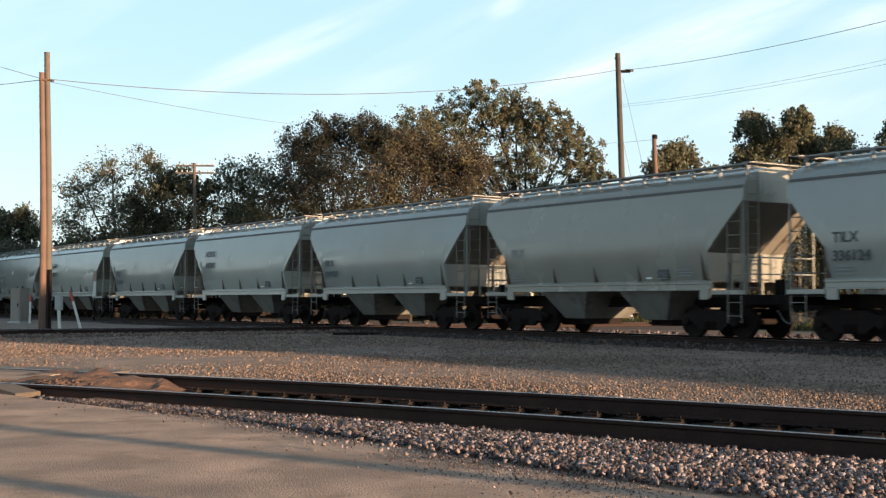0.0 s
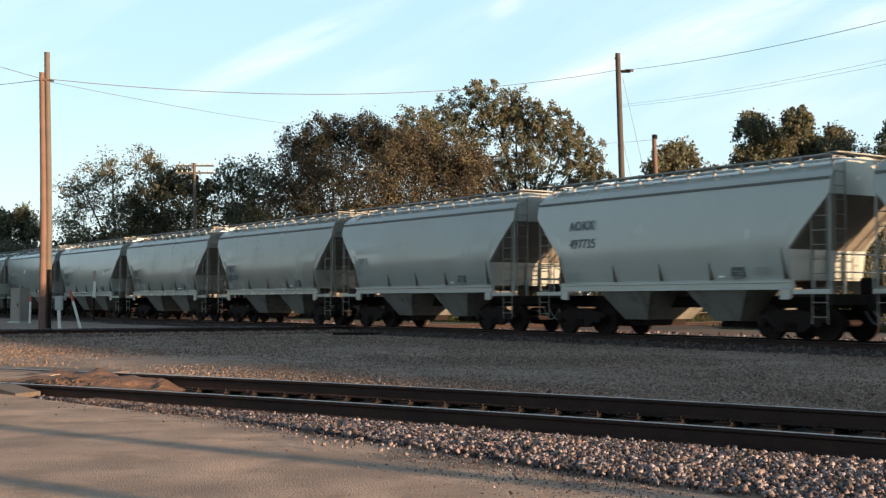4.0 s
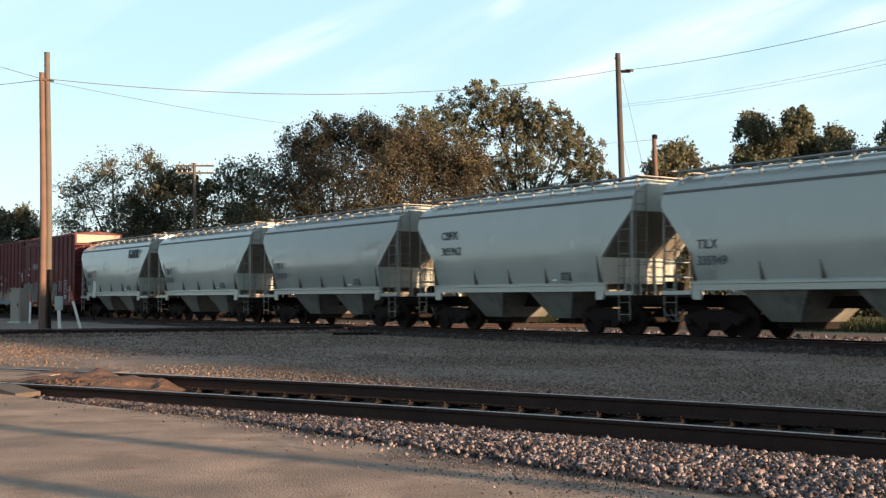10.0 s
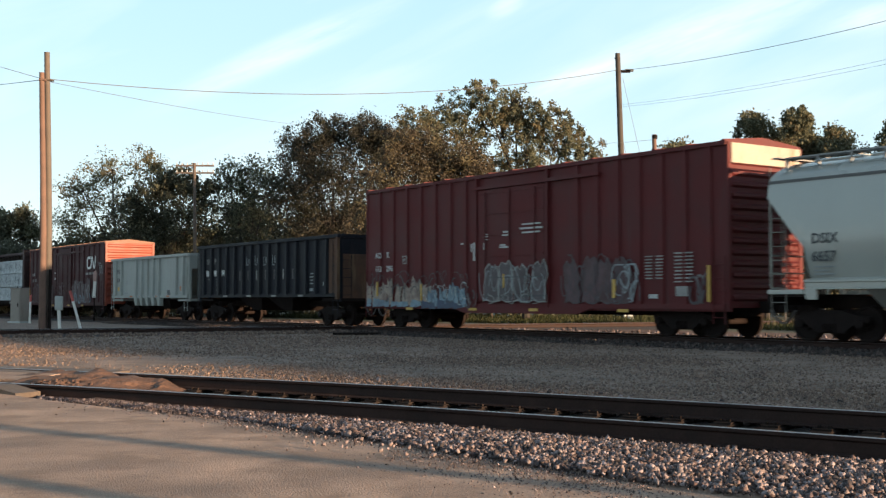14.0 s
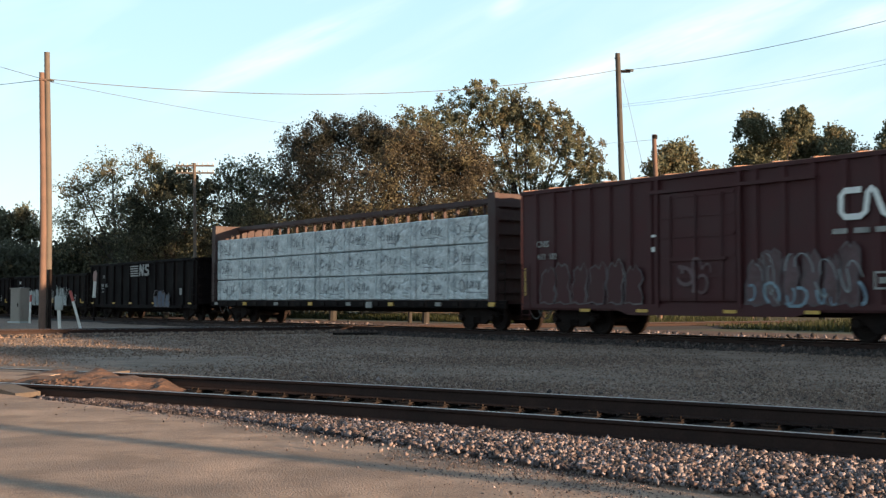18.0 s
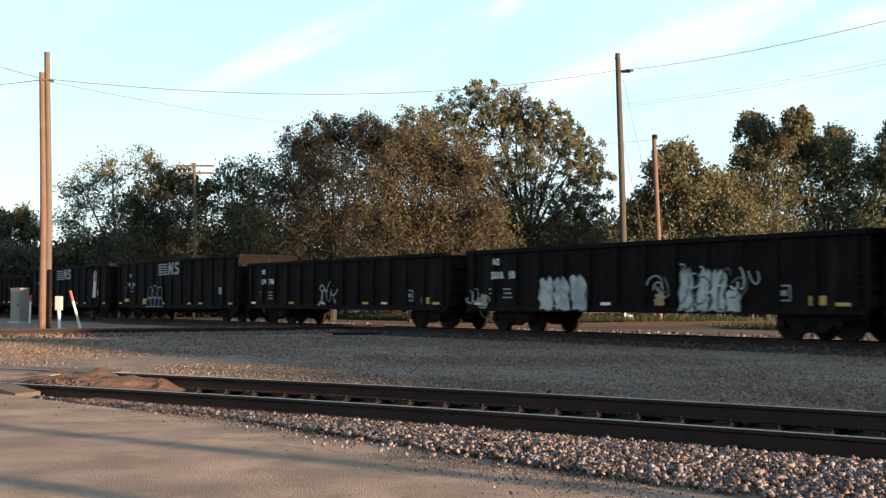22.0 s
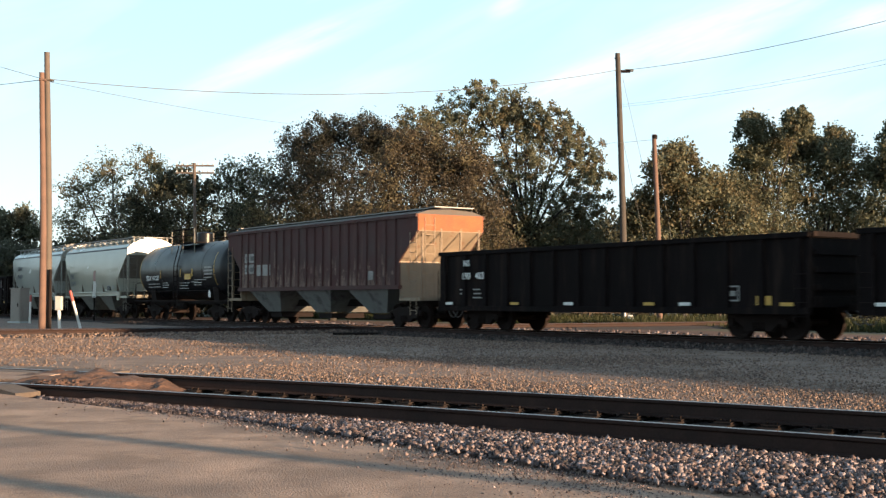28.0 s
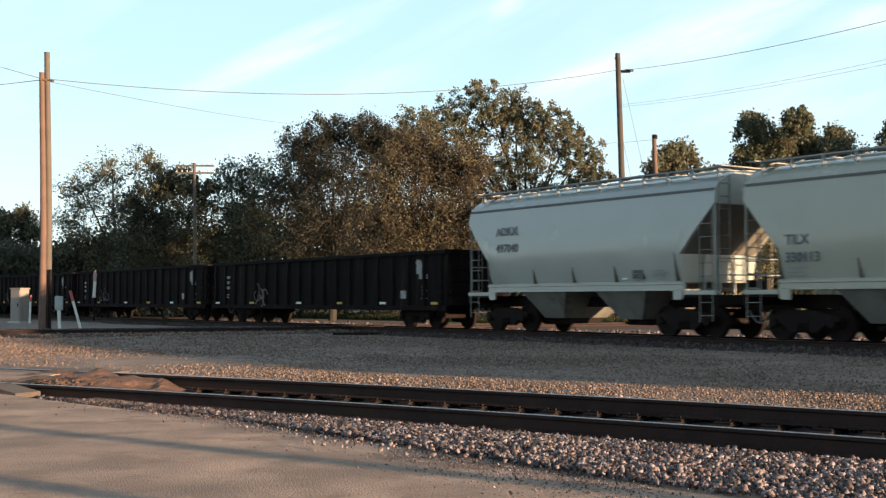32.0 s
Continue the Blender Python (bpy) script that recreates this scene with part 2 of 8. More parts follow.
M_RAIL = surface("rusty_rail_web", (0.030, 0.017, 0.0145), 0.8, 0.0, vary=0.3, scale=4, stain=(0.052, 0.028, 0.022), bump=0.15, spec=0.2)
M_RAILTOP = surface("worn_rail_head", (0.27, 0.27, 0.28), 0.38, 0.85, vary=0.1, scale=3, bump=0.03)
M_TIE = surface("creosoted_tie", (0.020, 0.015, 0.0135), 0.9, vary=0.3, scale=3, spec=0.1, stain=(0.045, 0.034, 0.028), grain=25, bump=0.4, loose=0.3)
M_STONE = surface("ballast_stone", (0.150, 0.134, 0.148), 0.85, vary=0.25, scale=14, grain=60, bump=0.3, island=0.45, loose=0.3,
                  tints=((1.20, 1.04, 0.92), (0.70, 0.54, 0.46), (0.38, 0.34, 0.32), (1.65, 1.50, 1.38), (0.55, 0.40, 0.34), (0.20, 0.18, 0.17), (1.35, 1.24, 1.12), (0.42, 0.33, 0.29)))
M_STONE2 = surface("yard_pebble", (0.248, 0.198, 0.174), 0.9, vary=0.2, scale=9, grain=60, bump=0.2, island=0.3,
                   tints=((0.74, 0.63, 0.55), (0.54, 0.47, 0.42), (0.95, 0.84, 0.74), (0.44, 0.39, 0.36), (0.62, 0.50, 0.43)))
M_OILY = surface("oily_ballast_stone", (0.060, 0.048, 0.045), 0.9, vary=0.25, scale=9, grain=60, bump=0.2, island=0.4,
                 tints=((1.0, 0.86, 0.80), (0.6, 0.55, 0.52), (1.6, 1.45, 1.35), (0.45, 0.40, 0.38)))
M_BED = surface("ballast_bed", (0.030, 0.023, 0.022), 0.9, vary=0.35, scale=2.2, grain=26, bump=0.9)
M_YARD = surface("fine_gravel", (0.208, 0.148, 0.114), 0.92, vary=0.45, scale=1.1, stain=(0.135, 0.102, 0.083), grain=55, bump=0.8)
M_ROAD = surface("worn_chip_seal_road", (0.315, 0.215, 0.158), 0.9, vary=0.42, scale=0.9, stain=(0.20, 0.135, 0.098), stain_at=0.47, grain=60, bump=0.8)
M_DIRT = surface("reddish_dirt", (0.092, 0.041, 0.026), 0.95, vary=0.4, scale=2.2, stain=(0.075, 0.046, 0.034), stain_at=0.54, grain=18, bump=0.5)
M_GRASS = surface("dry_grass", (0.055, 0.052, 0.026), 0.95, vary=0.45, scale=0.5, stain=(0.11, 0.08, 0.045), grain=9, bump=0.7)
M_POLE = surface("weathered_pole_wood", (0.098, 0.079, 0.066), 0.85, vary=0.25, scale=2, stain=(0.12, 0.08, 0.06), stain_at=0.56, streak=True, grain=30, bump=0.3)
M_POLERED = surface("reddish_pole_wood", (0.128, 0.076, 0.058), 0.85, vary=0.25, scale=2, stain=(0.16, 0.08, 0.05), stain_at=0.6, streak=True, grain=30, bump=0.3)
M_WIRE = surface("cable_sheath", (0.10, 0.10, 0.10), 0.6, bump=0)
M_BARK = surface("tree_bark", (0.030, 0.025, 0.021), 0.9, vary=0.3, scale=2, grain=12, bump=0.6)
M_CAB = surface("tan_cabinet_paint", (0.23, 0.20, 0.175), 0.55, vary=0.10, scale=1.5, stain=(0.15, 0.11, 0.08), stain_at=0.62, streak=True, bump=0.04)
M_PLASTIC = surface("white_plastic", (0.62, 0.61, 0.58), 0.45, vary=0.07, scale=3, bump=0.03)
M_BOXGREY = surface("grey_meter_box", (0.34, 0.36, 0.35), 0.45, vary=0.07, scale=3, bump=0.03)
M_PLANK = surface("crossing_plank", (0.120, 0.092, 0.074), 0.88, vary=0.3, scale=2, stain=(0.10, 0.085, 0.075), grain=22, bump=0.4, loose=0.25)
M_LEAF = foliage("green_leaves", (0.092, 0.100, 0.062), (0.155, 0.154, 0.100))
M_LEAFDARK = foliage("dark_leaves", (0.046, 0.050, 0.034), (0.076, 0.076, 0.052))
M_LEAFDEEP = foliage("deep_green_leaves", (0.030, 0.032, 0.022), (0.052, 0.050, 0.035))
M_LEAFGOLD = foliage("turning_leaves", (0.112, 0.098, 0.056), (0.150, 0.124, 0.072))
M_LEAFBROWN = foliage("browning_leaves", (0.064, 0.053, 0.037), (0.090, 0.073, 0.050))
M_LEAFGREY = foliage("dull_leaves", (0.038, 0.037, 0.030), (0.060, 0.056, 0.044))
M_LADDER = surface("rusty_ladder_paint", (0.19, 0.175, 0.15), 0.65, vary=0.25, scale=5, stain=(0.10, 0.065, 0.045), bump=0.05)
M_HEAP = surface("damp_red_dirt", (0.115, 0.062, 0.042), 0.95, vary=0.45, scale=5, stain=(0.05, 0.034, 0.028), stain_at=0.5, grain=30, bump=0.7, island=0.3)
M_GRAFYELLOW = surface("yellow_spray_paint", (0.34, 0.22, 0.08), 0.6, vary=0.3, scale=3, stain=(0.16, 0.12, 0.09), stain_at=0.5, bump=0)
M_IVORY = surface("ivory_car_paint", (0.335, 0.33, 0.275), 0.19, vary=0.05, scale=0.6, stain=(0.33, 0.30, 0.235), stain_at=0.64, streak=True, bump=0.03)
M_GRAFDULL = surface("dull_spray_paint", (0.060, 0.042, 0.048), 0.6, vary=0.4, scale=3, stain=(0.17, 0.16, 0.16), stain_at=0.55, bump=0)
M_GRAFSMOKE = surface("smoke_grey_spray_paint", (0.085, 0.068, 0.072), 0.6, vary=0.4, scale=3, stain=(0.045, 0.026, 0.028), stain_at=0.48, bump=0)
M_GRAFDARK = surface("dark_blue_spray_paint", (0.045, 0.062, 0.105), 0.6, vary=0.35, scale=2.5, stain=(0.09, 0.11, 0.15), stain_at=0.55, bump=0)
M_MIDINK = surface("greyed_lettering", (0.075, 0.084, 0.096), 0.6, vary=0.15, scale=4, bump=0)

# ---- helpers for shapes ----


def part(name, bm, material, parent=None, label="", smooth=False, bevel=0.0, at=None):
    """Links a bmesh as ONE mesh object under a thing or a part."""
    if bevel:
        bmesh.ops.bevel(bm, geom=bm.edges[:], offset=bevel, segments=1, affect="EDGES", clamp_overlap=True)
    bmesh.ops.recalc_face_normals(bm, faces=bm.faces[:])
    me = bpy.data.meshes.new(name)
    bm.to_mesh(me)
    bm.free()
    me.materials.append(material)
    if smooth:
        me.shade_smooth()
        me.set_sharp_from_angle(angle=radians(35))
    ob = new(name, me)
    if parent:
        ob.parent = parent
    if at:
        ob.location = at
    if label:
        tagged(ob, label)
    return ob


def shared(name, me, parent, at=(0, 0, 0), rz=0.0, label=""):
    """Another object on a mesh that is there already."""
    ob = new(name, me)
    ob.parent = parent
    ob.location = at
    ob.rotation_euler[2] = rz
    if label:
        tagged(ob, label)
    return ob


def box(bm, x0, x1, y0, y1, z0, z1):
    v = [bm.verts.new((x, y, z)) for x in (x0, x1) for y in (y0, y1) for z in (z0, z1)]
    for q in ((0, 1, 3, 2), (4, 6, 7, 5), (0, 4, 5, 1), (2, 3, 7, 6), (0, 2, 6, 4), (1, 5, 7, 3)):
        bm.faces.new([v[i] for i in q])


def boxed(x0, x1, y0, y1, z0, z1):
    bm = bmesh.new()
    box(bm, x0, x1, y0, y1, z0, z1)
    return bm


def slab(bm, corners, axis, a, b):
    """A flat outline drawn out along an axis from a to b; the outline is in the other two axes."""
    def place(p, w):
        return {"x": (w, p[0], p[1]), "y": (p[0], w, p[1]), "z": (p[0], p[1], w)}[axis]
    one = [bm.verts.new(place(p, a)) for p in corners]
    two = [bm.verts.new(place(p, b)) for p in corners]
    bm.faces.new(one)
    bm.faces.new(two[::-1])
    for i in range(len(corners)):
        j = (i + 1) % len(corners)
        bm.faces.new((one[i], two[i], two[j], one[j]))


def rod(bm, p, q, r, r2=None, n=6):
    """A round bar from p to q."""
    p, q = Vector(p), Vector(q)
    way = (q - p).normalized()
    a = way.orthogonal().normalized()
    b = way.cross(a)
    r2 = r if r2 is None else r2
    one, two = [], []
    for i in range(n):
        w = 2 * math.pi * i / n
        o = a * math.cos(w) + b * math.sin(w)
        one.append(bm.verts.new(p + o * r))
        two.append(bm.verts.new(q + o * r2))
    bm.faces.new(one)
    bm.faces.new(two[::-1])
    for i in range(n):
        j = (i + 1) % n
        bm.faces.new((one[i], two[i], two[j], one[j]))


def tube(bm, pts, r, n=5):
    """A bent round bar through points, as one piece."""
    rings = []
    for i, p in enumerate(pts):
        way = (Vector(pts[min(i + 1, len(pts) - 1)]) - Vector(pts[max(i - 1, 0)])).normalized()
        a = way.cross(Vector((0.13, 0.21, 0.97))).normalized()
        b = way.cross(a)
        rings.append([Vector(p) + (a * math.cos(2 * math.pi * k / n) + b * math.sin(2 * math.pi * k / n)) * r for k in range(n)])
    loft(bm, rings)


def turned(bm, outline, axis, n=24):
    """An outline of (along, radius) turned about an axis through the origin."""
    rings = []
    for a, r in outline:
        ring = []
        for i in range(n):
            w = 2 * math.pi * i / n
            c, s = r * math.cos(w), r * math.sin(w)
            ring.append(bm.verts.new({"x": (a, c, s), "y": (c, a, s), "z": (c, s, a)}[axis]))
        rings.append(ring)
    for one, two in zip(rings, rings[1:]):
        for i in range(n):
            j = (i + 1) % n
            bm.faces.new((one[i], two[i], two[j], one[j]))
    bm.faces.new(rings[0])
    bm.faces.new(rings[-1][::-1])


def loft(bm, rings, closed=True):
    rows = [[bm.verts.new(p) for p in ring] for ring in rings]
    for one, two in zip(rows, rows[1:]):
        k = len(one)
        for i in range(k if closed else k - 1):
            j = (i + 1) % k
            bm.faces.new((one[i], two[i], two[j], one[j]))
    if closed:
        bm.faces.new(rows[0])
        bm.faces.new(rows[-1][::-1])


def bulk(name, verts, faces, material, parent=None, smooth=False):
    """One mesh from numpy arrays: very many small pieces."""
    me = bpy.data.meshes.new(name)
    k = faces.shape[1]
    me.vertices.add(len(verts))
    me.vertices.foreach_set("co", verts.astype(np.float32).ravel())
    me.loops.add(faces.size)
    me.loops.foreach_set("vertex_index", faces.astype(np.int32).ravel())
    me.polygons.add(len(faces))
    me.polygons.foreach_set("loop_start", np.arange(0, faces.size, k, dtype=np.int32))
    me.update(calc_edges=True)
    me.materials.append(material)
    ob = new(name, me)
    if parent:
        ob.parent = parent
    return ob


def lettering(words, size, x, z, y, material, parent, bold=0.0, squeeze=1.0, name="lettering", label=""):
    """Raised letters on the side that faces the road; x runs along the car."""
    cu = bpy.data.curves.new(name, "FONT")
    cu.body, cu.size, cu.extrude, cu.offset, cu.resolution_u = words, size, 0.004, bold, 2
    tmp = bpy.data.objects.new(name, cu)
    me = bpy.data.meshes.new_from_object(tmp)
    bpy.data.objects.remove(tmp)
    bpy.data.curves.remove(cu)
    me.name = name
    me.transform(Matrix.Translation((x, y, z)) @ Matrix.Rotation(radians(90), 4, "X") @ Matrix.Diagonal((squeeze, 1, 1, 1)))
    me.materials.clear()
    me.materials.append(material)
    ob = new(name, me)
    ob.parent = parent
    if label:
        tagged(ob, label)
    return ob


def bars(rows, x, z, y, material, parent, name="stencil"):
    """Small writing that nobody can read: plain bars. rows: (dx, dz, width, height)."""
    bm = bmesh.new()
    for dx, dz, w, h in rows:
        box(bm, x + dx, x + dx + w, y - 0.006, y + 0.002, z + dz, z + dz + h)
    return part(name, bm, material, parent)


# ---- plan of the tracks ----
Q, THETA = 30.0, radians(35.07)
WAY = Vector((math.sin(THETA), -math.cos(THETA), 0))        # the way the train goes
AWAY = Vector((math.cos(THETA), math.sin(THETA), 0))        # square to it, away from the road
RAIL_Z = 0.30
CAR_TURN = math.degrees(math.atan2(WAY.y, WAY.x))


def on_main(s, off=0.0, z=0.0):
    """A place along the main track: s metres along, off metres beyond its middle."""
    p = Vector((Q, 0, 0)) + WAY * s + AWAY * (1.6 + off)
    return Vector((p.x, p.y, z))


CURVE_R = 82.0
CURVE_AT, CURVE_DIR = Vector((-0.30, 12.72, 0)), radians(-35.4)


CURVE_CENTRE = CURVE_AT - Vector((-math.sin(CURVE_DIR), math.cos(CURVE_DIR), 0)) * CURVE_R


def on_curve(s, off=0.0, z=0.0):
    """A place along the curved near track; off: metres beyond its near rail."""
    a = CURVE_DIR + math.pi / 2 - s / CURVE_R
    p = CURVE_CENTRE + Vector((math.cos(a), math.sin(a), 0)) * (CURVE_R + off)
    return Vector((p.x, p.y, z))


CROSS_AT, CROSS_WAY = Vector((-15.8, 42.7, 0)), Vector((0.874, 0.486, 0)).normalized()


def on_cross(s, off=0.0, z=0.0):
    """A place along the track that the main line crosses; off: beyond its near rail."""
    p = CROSS_AT + CROSS_WAY * s + Vector((-CROSS_WAY.y, CROSS_WAY.x, 0)) * off
    return Vector((p.x, p.y, z))


# ---- ground ----


def sheet(name, pts, z, material, label, step=None):
    bm = bmesh.new()
    bm.faces.new([bm.verts.new((x, y, z)) for x, y in pts])
    ob = part(name, bm, material)
    return tagged(ob, label, kind="structure")


def strip(name, place, s0, s1, step, cut, material):
    """A bed drawn along a track; cut: (off, z) across it."""
    bm = bmesh.new()
    k = max(2, int((s1 - s0) / step))
    loft(bm, [[place(s0 + (s1 - s0) * i / k, o, z) for o, z in cut] for i in range(k + 1)], closed=True)
    return part(name, bm, material)


sheet("ground", [(-3000, -3000), (3000, -3000), (3000, 3000), (-3000, 3000)], 0.0, M_GRASS, "dry yellow-green grass ground reaching the horizon")


def yard():
    # fine gravel on the road's side of the main line, a little uneven
    bm = bmesh.new()
    nx, ny = 120, 90
    grid = []
    for j in range(ny + 1):
        row = []
        for i in range(nx + 1):
            s, off = -140 + 200 * i / nx, -60 + 60.5 * j / ny
            p = on_main(s, off)
            h = 0.055 + 0.02 * noise.noise(Vector((p.x * 0.25, p.y * 0.25, 0))) + 0.008 * noise.noise(Vector((p.x * 1.3, p.y * 1.3, 4)))
            beside = (p - CURVE_CENTRE).length - CURVE_R     # the curved track's bed lies in a shallow dip
            h -= 0.10 * max(0.0, min(1.0, (beside + 3.4) / 0.8, (2.9 - beside) / 0.8))
            row.append(bm.verts.new((p.x, p.y, h)))
        grid.append(row)
    for j in range(ny):
        for i in range(nx):
            bm.faces.new((grid[j][i], grid[j][i + 1], grid[j + 1][i + 1], grid[j + 1][i]))
    tagged(part("gravel_yard", bm, M_YARD, smooth=True), "grey-brown fine gravel yard between the tracks", kind="structure")


yard()


def road():
    # the road lies along the near edge of the curved track and bends over it at the crossing
    bm = bmesh.new()
    grid = []
    for i in range(61):
        s = -40 + 60 * i / 60
        row = []
        for j in range(21):
            u = j / 20
            edge = -0.55 if s < -6.0 else -0.55 - 1.0 * min(1, (s + 6.0) / 9.0)
            off = edge - 16 * u * u
            p = on_curve(s, off)
            rise = 0.115 * math.exp(-((s + 9.5) / 4.5) ** 2) * math.exp(-u * 7) if s > -9.5 else 0.115 * math.exp(-u * 7)
            h = 0.05 + 0.03 * min(1, u * 3) + rise + 0.008 * noise.noise(Vector((p.x * 0.5, p.y * 0.5, 7)))
            if j == 0:
                h = min(h, 0.04) if s > -6.0 else h
            row.append(bm.verts.new((p.x, p.y, h)))
        grid.append(row)
    for i in range(60):
        for j in range(20):
            bm.faces.new((grid[i][j], grid[i + 1][j], grid[i + 1][j + 1], grid[i][j + 1]))
    tagged(part("road", bm, M_ROAD, smooth=True), "worn tan chip-seal road beside the curved track", kind="structure")


road()


def far_road():
    # the same road on the other side of the crossing
    bm = bmesh.new()
    rows = []
    for i in range(25):
        s = -40 + 34.5 * i / 24
        row = []
        for j in range(9):
            off = 1.66 + 0.34 * j + 0.22 * math.sin(s * 0.5 + j)
            h = 0.27 - 0.20 * (j / 8) ** 0.8
            if s > -6.9:
                h -= 0.16 * (s + 6.9) / 1.7 * (1 - j / 8)
            row.append(bm.verts.new(on_curve(s, off, h)))
        rows.append(row)
    for i in range(24):
        for j in range(8):
            bm.faces.new((rows[i][j], rows[i + 1][j], rows[i + 1][j + 1], rows[i][j + 1]))
    tagged(part("road_beyond", bm, M_ROAD, smooth=True), "tan chip-seal road surface beyond the crossing", kind="structure")


far_road()

# red dirt track behind the main line
bm = bmesh.new()
loft(bm, [[on_main(-160 + 10 * i, 4.6 + 0.4 * math.sin(i), 0.035), on_main(-160 + 10 * i, 13.0 + 0.9 * math.sin(i * 1.7), 0.035)] for i in range(19)], closed=False)
tagged(part("dirt_track", bm, M_DIRT), "reddish bare dirt track behind the main line", kind="structure")

# ---- tracks ----


def track(name, place, s0, s1, head, gauge_off, label, tie_len=2.6, spacing=0.5, cant=0.0, step=2.0, bed=None, tie_range=None):
    """Rails on ties in ballast. head: height of the rail's top; gauge_off: middle of the two rails across the track."""
    root = tagged(new(name), label, kind="structure")
    if bed:
        ob = strip("ballast_bed", place, s0, s1, step, bed, M_BED)
        ob.parent = root
    half = [(0.0365, 0.0), (0.0365, -0.028), (0.009, -0.046), (0.009, -0.142), (0.07, -0.156), (0.07, -0.168)]
    outline = half + [(-a, b) for a, b in half[::-1]]
    for k, dz in ((-0.7525, 0.0), (0.7525, cant)):
        bm = bmesh.new()
        n = int((s1 - s0) / step)
        loft(bm, [[place(s0 + (s1 - s0) * i / n, gauge_off + k + a, head + dz - 0.004 + b) for a, b in outline] for i in range(n + 1)])
        rail = part("rail", bm, M_RAIL, root)
        bm = bmesh.new()
        loft(bm, [[place(s0 + (s1 - s0) * i / n, gauge_off + k + a, head + dz + b) for a, b in
                   ((-0.034, -0.0035), (-0.026, 0.0), (0.026, 0.0), (0.034, -0.0035))] for i in range(n + 1)])
        part("running_surface", bm, M_RAILTOP, rail, "bright worn running surface")
    bm = boxed(-0.115, 0.115, -tie_len / 2, tie_len / 2, -0.18, 0.0)
    tie = part("tie", bm, M_TIE, root, bevel=0.012)
    bm = boxed(-0.095, 0.095, -0.17, 0.17, 0.0, 0.018)
    for dx in (-0.05, 0.05):
        for dy in (-0.095, 0.095):
            box(bm, dx - 0.012, dx + 0.012, dy - 0.015, dy + 0.015, 0.018, 0.045)
    plate = part("tie_plate", bm, M_TIE, tie)
    plate.location = (0, -0.7525, 0)
    shared("tie_plate", plate.data, tie, (0, 0.7525, 0))
    first = True
    a, b = tie_range or (s0, s1)
    count = int((b - a) / spacing)
    for i in range(count):
        s = a + spacing * (i + 0.5) + random.uniform(-0.03, 0.03)
        p, q = place(s, gauge_off), place(s + 0.05, gauge_off)
        turn = math.atan2(q.y - p.y, q.x - p.x) + random.uniform(-0.02, 0.02)
        at = Vector((p.x, p.y, head - 0.168 - 0.018 - 0.004 + cant / 2))
        tilt = math.atan2(cant, 1.505)
        m = Matrix.Translation(at) @ Matrix.Rotation(turn, 4, "Z") @ Matrix.Rotation(tilt, 4, "X")
        if first:
            tie.matrix_basis = m
            first = False
        else:
            t = copy_thing(tie, m)
    return root


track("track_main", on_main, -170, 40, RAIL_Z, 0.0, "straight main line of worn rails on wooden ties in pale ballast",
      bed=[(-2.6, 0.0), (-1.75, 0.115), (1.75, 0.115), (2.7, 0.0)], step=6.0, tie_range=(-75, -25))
track("track_curved", on_curve, -40, 22, 0.212, 0.7525, "curved near track of dark rusty rails on wooden ties",
      cant=0.075, step=0.5, tie_range=(-6.4, 10.5),
      bed=[(-3.0, 0.0), (-1.9, 0.045), (-0.75, 0.045), (-0.1, 0.02), (0.7525, 0.03), (1.6, 0.055), (2.3, 0.075), (3.3, 0.02)])
track("track_crossing", on_cross, -45, 60, RAIL_Z - 0.01, 0.7525, "rails of the line that crosses the main line",
      bed=[(-1.9, 0.0), (-1.0, 0.115), (2.5, 0.115), (3.4, 0.0)], step=3.0, tie_range=(-6, 12))

# ---- train: shared running gear ----
WHEEL_R = 0.457
WHEELS = []


def wheelset_mesh():
    bm = bmesh.new()
    for side in (-1, 1):
        turned(bm, [(side * a, r) for a, r in ((0.66, 0.12), (0.665, 0.40), (0.665, WHEEL_R + 0.026), (0.695, WHEEL_R + 0.024), (0.71, WHEEL_R + 0.002),
                                             (0.80, WHEEL_R - 0.004), (0.80, 0.395), (0.765, 0.37), (0.76, 0.17), (0.82, 0.15), (0.82, 0.09))], "y", 28)
    rod(bm, (0, -1.05, 0), (0, 1.05, 0), 0.085, n=10)
    for i in range(3):       # cast holes and marks on the wheel's face
        w = i * 2.094
        for side in (-1, 1):
            rod(bm, (0.27 * math.cos(w), side * 0.755, 0.27 * math.sin(w)), (0.27 * math.cos(w), side * 0.772, 0.27 * math.sin(w)), 0.04, n=8)
    return bm


